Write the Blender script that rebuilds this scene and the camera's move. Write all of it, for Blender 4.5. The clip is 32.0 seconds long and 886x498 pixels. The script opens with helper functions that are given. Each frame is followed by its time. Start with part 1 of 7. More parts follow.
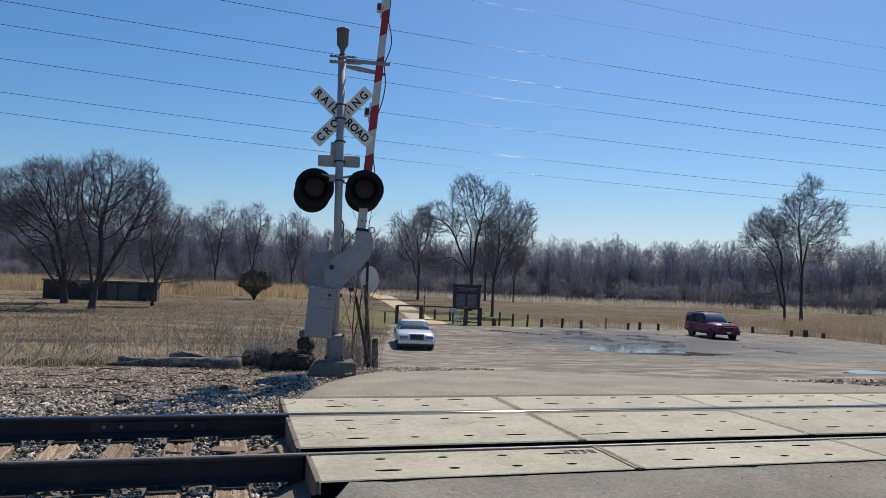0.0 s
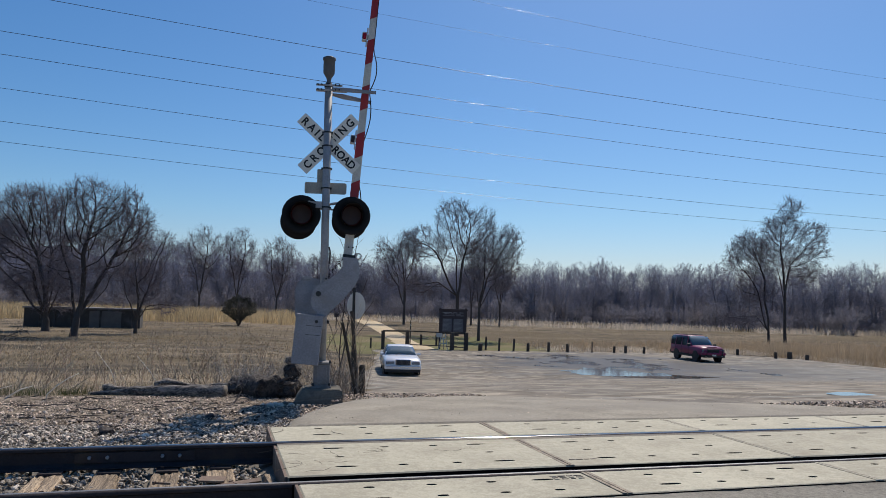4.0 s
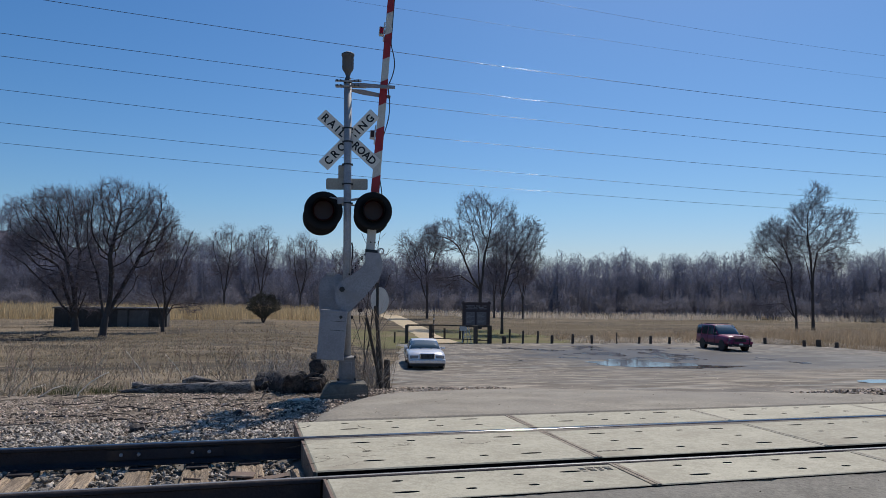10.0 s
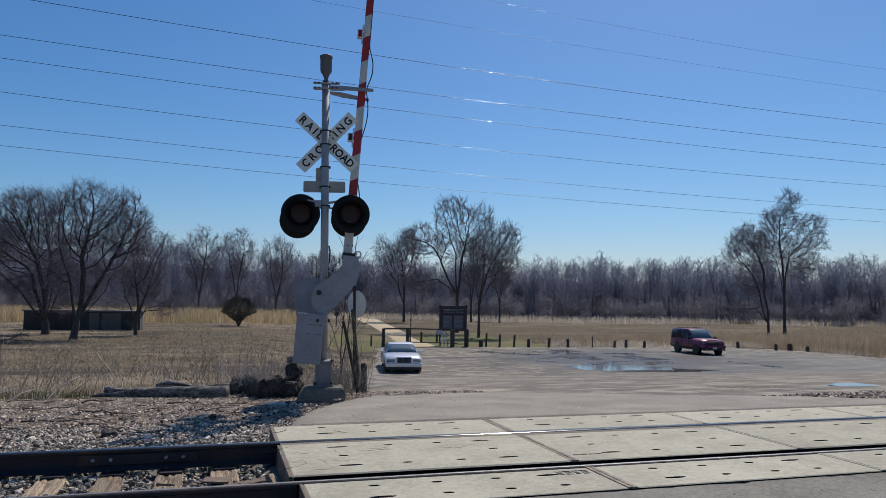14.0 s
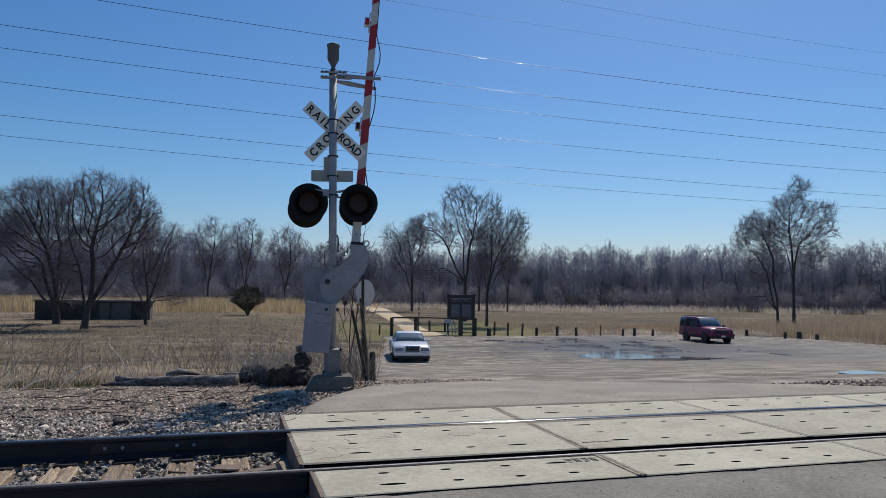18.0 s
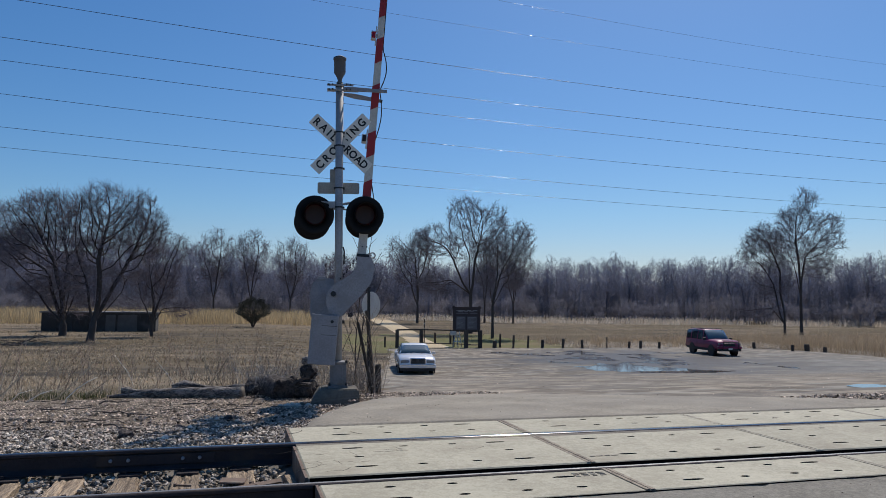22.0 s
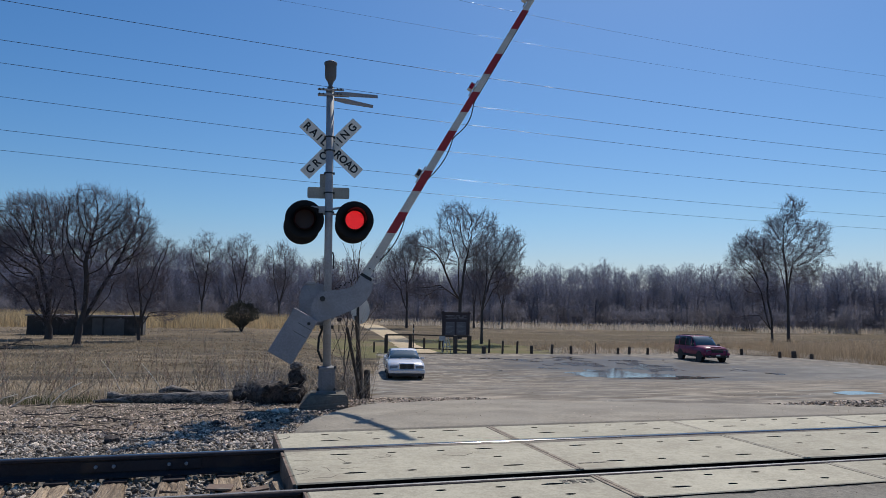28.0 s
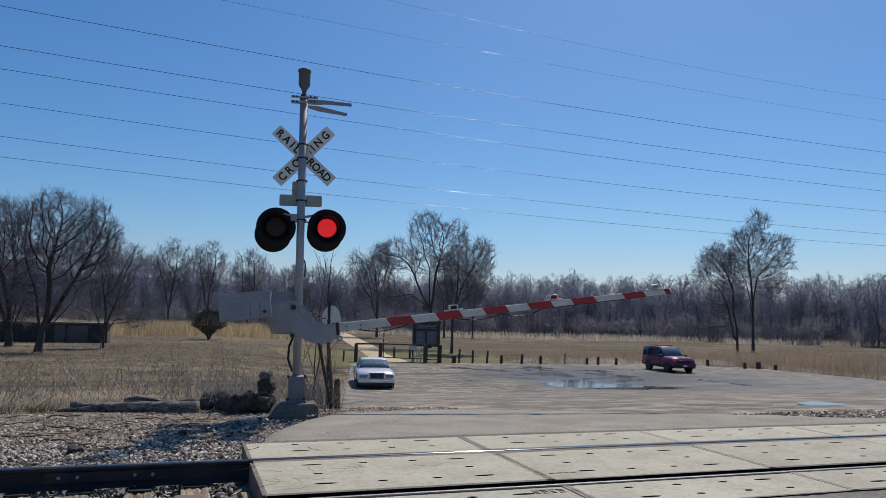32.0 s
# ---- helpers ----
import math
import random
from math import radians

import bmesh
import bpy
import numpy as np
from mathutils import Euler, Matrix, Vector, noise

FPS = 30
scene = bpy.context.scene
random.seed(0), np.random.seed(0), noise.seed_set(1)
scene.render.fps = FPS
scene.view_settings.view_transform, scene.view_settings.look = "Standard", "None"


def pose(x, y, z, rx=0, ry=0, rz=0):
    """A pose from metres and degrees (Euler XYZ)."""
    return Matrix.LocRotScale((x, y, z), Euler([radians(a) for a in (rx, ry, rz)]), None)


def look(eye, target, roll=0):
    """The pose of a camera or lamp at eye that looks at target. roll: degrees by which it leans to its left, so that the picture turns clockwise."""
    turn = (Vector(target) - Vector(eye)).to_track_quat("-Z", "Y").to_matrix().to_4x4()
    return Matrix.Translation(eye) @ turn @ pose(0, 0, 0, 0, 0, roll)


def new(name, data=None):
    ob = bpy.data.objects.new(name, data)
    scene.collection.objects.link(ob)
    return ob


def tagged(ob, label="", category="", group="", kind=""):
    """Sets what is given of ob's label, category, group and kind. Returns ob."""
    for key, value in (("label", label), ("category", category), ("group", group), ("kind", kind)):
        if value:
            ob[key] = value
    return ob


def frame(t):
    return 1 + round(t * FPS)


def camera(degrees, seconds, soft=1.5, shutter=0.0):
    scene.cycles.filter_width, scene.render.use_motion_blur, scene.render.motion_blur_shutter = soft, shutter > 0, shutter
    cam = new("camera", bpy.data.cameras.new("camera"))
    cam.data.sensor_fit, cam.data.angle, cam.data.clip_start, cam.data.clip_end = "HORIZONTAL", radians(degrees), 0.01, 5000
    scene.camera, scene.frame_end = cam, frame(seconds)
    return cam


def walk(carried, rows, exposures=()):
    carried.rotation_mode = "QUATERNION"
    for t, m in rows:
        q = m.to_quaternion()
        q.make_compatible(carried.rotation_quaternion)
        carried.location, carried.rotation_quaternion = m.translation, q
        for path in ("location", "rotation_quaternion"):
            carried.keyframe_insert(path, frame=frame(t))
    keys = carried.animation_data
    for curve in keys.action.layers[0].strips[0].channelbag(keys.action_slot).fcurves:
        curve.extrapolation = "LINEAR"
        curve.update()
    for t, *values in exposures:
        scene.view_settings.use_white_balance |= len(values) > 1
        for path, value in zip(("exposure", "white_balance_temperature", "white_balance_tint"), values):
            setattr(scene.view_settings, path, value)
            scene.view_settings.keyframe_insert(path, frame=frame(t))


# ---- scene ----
EXPOSURES = [(0.0, 0.22, 6900, 10), (3.5, 0.22, 6900, 10), (5.5, 0.02, 6560, 10), (32.0, 0.02, 6560, 10)]
cam = camera(63.0, 32.0, soft=0.75)
# seconds, eye, pitch, roll, yaw
PATH = [
    (0, 0.049, 0.019, 1.283, 2.364, -2.174, -15.952),
    (0.5, 0.062, 0.068, 1.289, 2.887, -1.835, -15.699),
    (1, 0.027, -0.023, 1.294, 3.286, -1.672, -15.610),
    (1.5, 0.023, -0.039, 1.295, 3.071, -1.673, -15.432),
    (2, 0.018, -0.046, 1.296, 3.285, -1.432, -15.793),
    (2.5, 0.021, -0.061, 1.290, 3.400, -2.008, -17.721),
    (3, 0.022, -0.039, 1.299, 3.339, -2.141, -18.513),
    (3.5, 0.016, -0.039, 1.302, 3.955, -2.124, -17.662),
    (5.5, 0.020, -0.034, 1.302, 4.591, -1.319, -16.456),
    (6, 0.012, -0.043, 1.302, 4.123, -1.299, -16.151),
    (6.5, 0.016, 0.031, 1.278, 3.294, -1.264, -14.374),
    (7, 0.015, 0.043, 1.288, 2.387, -1.083, -12.371),
    (7.5, -0.001, -0.028, 1.297, 2.810, -0.771, -12.070),
    (8, 0.009, -0.019, 1.292, 2.646, -0.614, -13.482),
    (8.5, 0.014, 0.000, 1.296, 2.746, -0.727, -13.685),
    (9, -0.000, -0.027, 1.295, 2.920, -1.041, -14.345),
    (9.5, 0.012, -0.016, 1.300, 3.342, -0.735, -15.154),
    (10, 0.011, -0.024, 1.300, 3.794, -0.727, -15.274),
    (10.5, 0.011, -0.029, 1.303, 4.024, -0.755, -15.687),
    (11, 0.008, -0.027, 1.299, 3.875, -0.875, -15.925),
    (11.5, 0.005, -0.027, 1.302, 3.657, -0.837, -16.531),
    (12, 0.003, -0.031, 1.303, 3.825, -1.039, -17.297),
    (12.5, 0.003, -0.029, 1.300, 3.964, -1.331, -17.563),
    (13, 0.003, -0.022, 1.301, 3.986, -1.192, -17.590),
    (13.5, 0.011, -0.002, 1.301, 4.051, -1.181, -17.555),
    (14, 0.004, -0.016, 1.300, 4.106, -0.882, -17.098),
    (14.5, 0.000, -0.026, 1.301, 3.983, -0.817, -16.501),
    (16.5, -0.005, -0.021, 1.299, 3.203, -0.748, -16.248),
    (17, -0.003, -0.017, 1.298, 3.222, -0.695, -16.541),
    (17.5, -0.005, -0.013, 1.298, 3.165, -0.705, -16.595),
    (18, -0.000, -0.011, 1.296, 3.227, -0.718, -16.471),
    (18.5, 0.005, 0.011, 1.298, 3.398, -0.748, -16.445),
    (19, 0.000, 0.000, 1.299, 3.552, -0.676, -16.384),
    (19.5, 0.002, -0.007, 1.301, 3.664, -0.736, -16.385),
    (20, -0.001, -0.005, 1.300, 3.675, -0.748, -16.286),
    (20.5, -0.004, -0.009, 1.300, 3.774, -0.741, -16.200),
    (21, -0.003, -0.008, 1.301, 3.816, -0.824, -16.144),
    (21.5, -0.012, -0.008, 1.300, 4.022, -0.958, -16.094),
    (22, -0.006, -0.001, 1.300, 4.165, -0.775, -16.042),
    (22.5, -0.006, 0.005, 1.303, 4.230, -0.803, -15.914),
    (23, -0.008, 0.016, 1.300, 4.280, -0.942, -15.458),
    (23.5, -0.015, 0.009, 1.303, 4.175, -1.029, -14.812),
    (24, -0.012, -0.002, 1.311, 4.386, -0.992, -15.594),
    (24.5, -0.006, -0.011, 1.310, 4.787, -0.472, -16.150),
    (25, -0.008, -0.014, 1.304, 4.566, -0.677, -16.404),
    (25.5, -0.011, -0.009, 1.307, 4.362, -0.809, -16.516),
    (27.5, -0.000, 0.004, 1.307, 4.702, -0.900, -16.702),
    (28, -0.007, 0.005, 1.308, 4.582, -1.065, -16.885),
    (28.5, -0.013, 0.008, 1.314, 4.461, -1.221, -17.455),
    (29, -0.007, 0.013, 1.313, 4.723, -1.010, -17.354),
    (29.5, -0.008, 0.006, 1.315, 4.957, -1.133, -17.068),
    (30, 0.000, -0.009, 1.317, 5.271, -1.304, -18.099),
    (30.5, 0.004, -0.010, 1.319, 5.617, -1.287, -18.773),
    (31, -0.002, -0.006, 1.314, 5.631, -1.388, -19.020),
    (31.5, -0.010, 0.009, 1.317, 5.510, -0.948, -19.369),
    (32, -0.031, 0.008, 1.311, 5.359, -1.471, -19.228),
]
walk(cam, [(t, pose(x, y, z, 90 + pitch, roll, yaw)) for t, x, y, z, pitch, roll, yaw in PATH], EXPOSURES)


# ---- sky and sun ----
SUN_HEADING, SUN_HEIGHT = 37.6, 52.8  # degrees clockwise from +y, degrees above the horizon
world = bpy.data.worlds.new("sky")
scene.world = world
world.use_nodes = True
sky = world.node_tree.nodes.new("ShaderNodeTexSky")
sky.sky_type, sky.sun_disc = "NISHITA", False
sky.sun_elevation, sky.sun_rotation = radians(SUN_HEIGHT), radians(SUN_HEADING)
sky.air_density, sky.dust_density, sky.ozone_density = 1.0, 0.7, 3.5
world.node_tree.nodes["Background"].inputs["Strength"].default_value = 0.0855
deep = world.node_tree.nodes.new("ShaderNodeHueSaturation")
deep.inputs["Saturation"].default_value = 1.2
clear = world.node_tree.nodes.new("ShaderNodeMix")  # the clear spring air is a little bluer than the model's, most of all low down
clear.data_type, clear.blend_type = "RGBA", "MULTIPLY"
clear.inputs[0].default_value = 1.0
height_of, apart, low_air = (world.node_tree.nodes.new(k) for k in ("ShaderNodeTexCoord", "ShaderNodeSeparateXYZ", "ShaderNodeValToRGB"))
low_air.color_ramp.elements[0].position, low_air.color_ramp.elements[0].color = 0.0, (0.875, 0.90, 1.085, 1.0)
low_air.color_ramp.elements[1].position, low_air.color_ramp.elements[1].color = 0.12, (0.845, 0.962, 1.085, 1.0)
high_air = low_air.color_ramp.elements.new(0.6)
high_air.color = (0.845, 0.95, 1.09, 1.0)
world.node_tree.links.new(height_of.outputs["Generated"], apart.inputs[0])
world.node_tree.links.new(apart.outputs["Z"], low_air.inputs[0])
world.node_tree.links.new(low_air.outputs[0], clear.inputs[7])
world.node_tree.links.new(sky.outputs[0], clear.inputs[6])
world.node_tree.links.new(clear.outputs[2], deep.inputs["Color"])
world.node_tree.links.new(deep.outputs[0], world.node_tree.nodes["Background"].inputs["Color"])
sun = new("sun", bpy.data.lights.new("sun", "SUN"))
sun.data.energy, sun.data.angle, sun.data.color = 3.6, radians(0.53), (1.0, 0.94, 0.86)
a, e = radians(SUN_HEADING), radians(SUN_HEIGHT)
sun.matrix_world = look((0, 0, 40), Vector((0, 0, 40)) - Vector((math.sin(a) * math.cos(e), math.cos(a) * math.cos(e), math.sin(e))))


# ---- materials ----
def material(name, base, rough=0.8, metal=0.0, dark=None, scale=3.0, fine=40.0, bump=0.2, mix=0.6, spot=None, spot_scale=1.0,
             spot_at=(0.55, 0.7), island=0.0, each=0.0, stretch=(1, 1, 1), coat=0.0, spec=0.5, through_light=0.0, hard=0.2):
    """Base colour with two scales of noise towards dark, stains of a spot colour, relief, and a value that varies by island or object."""
    m = bpy.data.materials.new(name)
    m.use_nodes = True
    n, link = m.node_tree.nodes, m.node_tree.links.new
    b = n["Principled BSDF"]
    b.inputs["Roughness"].default_value, b.inputs["Metallic"].default_value = rough, metal
    b.inputs["Coat Weight"].default_value = coat
    b.inputs["Specular IOR Level"].default_value = spec
    place, sized = n.new("ShaderNodeTexCoord"), n.new("ShaderNodeMapping")
    sized.inputs["Scale"].default_value = stretch
    link(place.outputs["Object"], sized.inputs["Vector"])

    def noise_of(size, detail):
        t = n.new("ShaderNodeTexNoise")
        t.inputs["Scale"].default_value, t.inputs["Detail"].default_value = size, detail
        link(sized.outputs[0], t.inputs["Vector"])
        return t.outputs["Fac"]

    def ramp_of(value, low, high):
        r = n.new("ShaderNodeMapRange")
        r.inputs["From Min"].default_value, r.inputs["From Max"].default_value = low, high
        link(value, r.inputs["Value"])
        return r.outputs[0]

    def mixed(factor, one, two, kind="MIX"):
        x = n.new("ShaderNodeMix")
        x.data_type, x.blend_type = "RGBA", kind
        for socket, value in ((x.inputs[0], factor), (x.inputs[6], one), (x.inputs[7], two)):
            if isinstance(value, (int, float)):
                socket.default_value = value
            elif isinstance(value, tuple):
                socket.default_value = (*value, 1.0)
            else:
                link(value, socket)
        return x.outputs[2]

    coarse, grain = noise_of(scale, 5.0), noise_of(fine, 3.0)
    dark = dark or tuple(c * 0.55 for c in base)
    add = n.new("ShaderNodeMath")
    add.operation = "MULTIPLY_ADD"
    link(grain, add.inputs[0])
    add.inputs[1].default_value = 0.8
    link(coarse, add.inputs[2])
    speck = n.new("ShaderNodeMath")
    speck.operation = "MULTIPLY_ADD"
    link(noise_of(fine * 4.0, 2.0), speck.inputs[0])
    speck.inputs[1].default_value = 0.7
    link(add.outputs[0], speck.inputs[2])
    scaled = n.new("ShaderNodeMath")
    scaled.operation = "MULTIPLY"
    link(ramp_of(speck.outputs[0], 1.25 - hard, 1.25 + hard), scaled.inputs[0])
    scaled.inputs[1].default_value = mix
    colour = mixed(scaled.outputs[0], base, dark)
    if spot:
        colour = mixed(ramp_of(noise_of(spot_scale, 6.0), *spot_at), colour, spot)
    if island or each:
        info = n.new("ShaderNodeNewGeometry") if island else n.new("ShaderNodeObjectInfo")
        r = n.new("ShaderNodeMapRange")
        amount = island or each
        r.inputs["To Min"].default_value, r.inputs["To Max"].default_value = 1 - amount, 1 + amount
        link(info.outputs["Random Per Island" if island else "Random"], r.inputs["Value"])
        colour = mixed(1.0, colour, r.outputs[0], "MULTIPLY")
    link(colour, b.inputs["Base Color"])
    if bump:
        bm = n.new("ShaderNodeBump")
        bm.inputs["Strength"].default_value, bm.inputs["Distance"].default_value = bump, 0.02
        link(add.outputs[0], bm.inputs["Height"])
        link(bm.outputs[0], b.inputs["Normal"])
    if through_light:
        thin, both = n.new("ShaderNodeBsdfTranslucent"), n.new("ShaderNodeMixShader")
        both.inputs[0].default_value = through_light
        link(colour, thin.inputs["Color"])
        link(b.outputs[0], both.inputs[1]), link(thin.outputs[0], both.inputs[2])
        link(both.outputs[0], n["Material Output"].inputs["Surface"])
    return m


def glow(name, colour, strength, base):
    m = material(name, base, 0.3, bump=0.0, mix=0.2)
    b = m.node_tree.nodes["Principled BSDF"]
    b.inputs["Emission Color"].default_value = (*colour, 1)
    # small bright points in rings, as of many diodes
    n, link = m.node_tree.nodes, m.node_tree.links.new

    def step(kind, *inputs):
        k = n.new("ShaderNodeMath")
        k.operation = kind
        for socket, value in zip(k.inputs, inputs):
            if isinstance(value, (int, float)):
                socket.default_value = value
            else:
                link(value, socket)
        return k.outputs[0]
    place, axes = n.new("ShaderNodeTexCoord"), n.new("ShaderNodeSeparateXYZ")
    link(place.outputs["Object"], axes.inputs[0])
    x, z = axes.outputs["X"], axes.outputs["Z"]
    far = step("SQRT", step("ADD", step("MULTIPLY", x, x), step("MULTIPLY", z, z)))
    ring = step("DIVIDE", far, 0.0285)
    beads = step("MULTIPLY", step("ROUND", ring), 6.0)
    dots = step("MULTIPLY", step("COSINE", step("MULTIPLY", step("ARCTAN2", z, x), beads)), step("COSINE", step("MULTIPLY", ring, 6.2832)))
    r = n.new("ShaderNodeMapRange")
    r.inputs["From Min"].default_value, r.inputs["From Max"].default_value = -0.2, 0.8
    r.inputs["To Min"].default_value, r.inputs["To Max"].default_value = strength * 0.10, strength * 1.35
    link(dots, r.inputs["Value"])
    link(r.outputs[0], b.inputs["Emission Strength"])
    return m


def glass(name, tint, rough=0.03):
    m = material(name, tint, rough, bump=0.0, mix=0.1, spec=0.6)
    m.node_tree.nodes["Principled BSDF"].inputs["Transmission Weight"].default_value = 0.45
    return m


def wet_lot(m):
    """Gravel with tyre tracks that sweep in from the crossing, and a low place that stays wet."""
    n, link = m.node_tree.nodes, m.node_tree.links.new
    b, place = n["Principled BSDF"], n.new("ShaderNodeTexCoord")
    colour = b.inputs["Base Color"].links[0].from_socket

    def mapped(loc, turn, size):
        p = n.new("ShaderNodeMapping")
        p.inputs["Location"].default_value, p.inputs["Rotation"].default_value, p.inputs["Scale"].default_value = loc, (0, 0, radians(turn)), size
        link(place.outputs["Object"], p.inputs["Vector"])
        return p.outputs[0]

    def noisy(vector, size, detail, twist=0.0):
        t = n.new("ShaderNodeTexNoise")
        t.inputs["Scale"].default_value, t.inputs["Detail"].default_value, t.inputs["Distortion"].default_value = size, detail, twist
        link(vector, t.inputs["Vector"])
        return t.outputs["Fac"]

    def ramp(value, low, high, top=1.0):
        r = n.new("ShaderNodeMapRange")
        r.inputs["From Min"].default_value, r.inputs["From Max"].default_value, r.inputs["To Max"].default_value = low, high, top
        link(value, r.inputs["Value"])
        return r.outputs[0]

    def blend(factor, one, two):
        x = n.new("ShaderNodeMix")
        x.data_type = "RGBA"
        link(factor, x.inputs[0]), link(one, x.inputs[6])
        x.inputs[7].default_value = (*two, 1.0)
        return x.outputs[2]
    for size, low, high, tone, most in (((0.9, 0.10, 1.0), 0.52, 0.64, (0.135, 0.115, 0.093), 0.42), ((0.5, 0.30, 1.0), 0.50, 0.64, (0.44, 0.385, 0.31), 0.5),
                                        ((1.6, 0.45, 1.0), 0.54, 0.64, (0.13, 0.11, 0.09), 0.5), ((0.30, 0.22, 1.0), 0.48, 0.62, (0.245, 0.232, 0.215), 0.3)):
        colour = blend(ramp(noisy(mapped((size[0] * 30, 3, 0), 0, size), 1.0, 5.0, 1.2), low, high, most), colour, tone)
    for place_at, low, high, tone, most in (((5, 2, 0), 0.50, 0.60, (0.165, 0.142, 0.116), 0.6), ((11, 4, 0), 0.53, 0.62, (0.48, 0.42, 0.335), 0.55), ((2, 17, 0), 0.55, 0.62, (0.14, 0.125, 0.107), 0.6)):
        colour = blend(ramp(noisy(mapped(place_at, 25, (0.8, 1.1, 1.0)), 1.3, 9.0, 0.4), low, high, most), colour, tone)
    stony = n.new("ShaderNodeVectorMath")  # bare grey stone beyond the tan drive
    stony.operation = "LENGTH"
    link(mapped((-33.0 / 17.0, -36.0 / 15.0, 0), 0, (1 / 17.0, 1 / 15.0, 0)), stony.inputs[0])
    patchy = n.new("ShaderNodeMath")
    patchy.operation = "MULTIPLY_ADD"
    link(noisy(mapped((7, 0, 0), 0, (0.25, 0.6, 1.0)), 1.0, 8.0), patchy.inputs[0])
    patchy.inputs[1].default_value = -1.6
    link(stony.outputs["Value"], patchy.inputs[2])
    colour = blend(ramp(patchy.outputs[0], 0.20, -0.45, 0.8), colour, (0.215, 0.209, 0.195))
    colour = blend(ramp(noisy(mapped((3, 9, 0), 0, (0.6, 1.6, 1.0)), 1.0, 7.0), 0.56, 0.66, 0.55), colour, (0.33, 0.325, 0.30))
    far = n.new("ShaderNodeVectorMath")
    far.operation = "LENGTH"
    link(mapped((-24.5 / 13.0, -41.0 / 12.5, 0), 0, (1 / 13.0, 1 / 12.5, 0)), far.inputs[0])
    soak = n.new("ShaderNodeMath")
    soak.operation = "MULTIPLY_ADD"
    link(noisy(mapped((0, 0, 0), 0, (0.22, 0.75, 1.0)), 1.0, 8.0), soak.inputs[0])
    soak.inputs[1].default_value = 2.4
    dry = n.new("ShaderNodeMath")
    dry.operation = "MULTIPLY"
    dry.inputs[1].default_value = -1.0
    link(far.outputs["Value"], dry.inputs[0])
    link(dry.outputs[0], soak.inputs[2])
    wet = ramp(soak.outputs[0], 0.22, 0.75, 0.9)
    link(blend(wet, colour, (0.060, 0.053, 0.049)), b.inputs["Base Color"])
    shine = n.new("ShaderNodeMapRange")
    shine.inputs["To Min"].default_value, shine.inputs["To Max"].default_value = 0.95, 0.42
    link(wet, shine.inputs["Value"])
    link(shine.outputs[0], b.inputs["Roughness"])
    return m


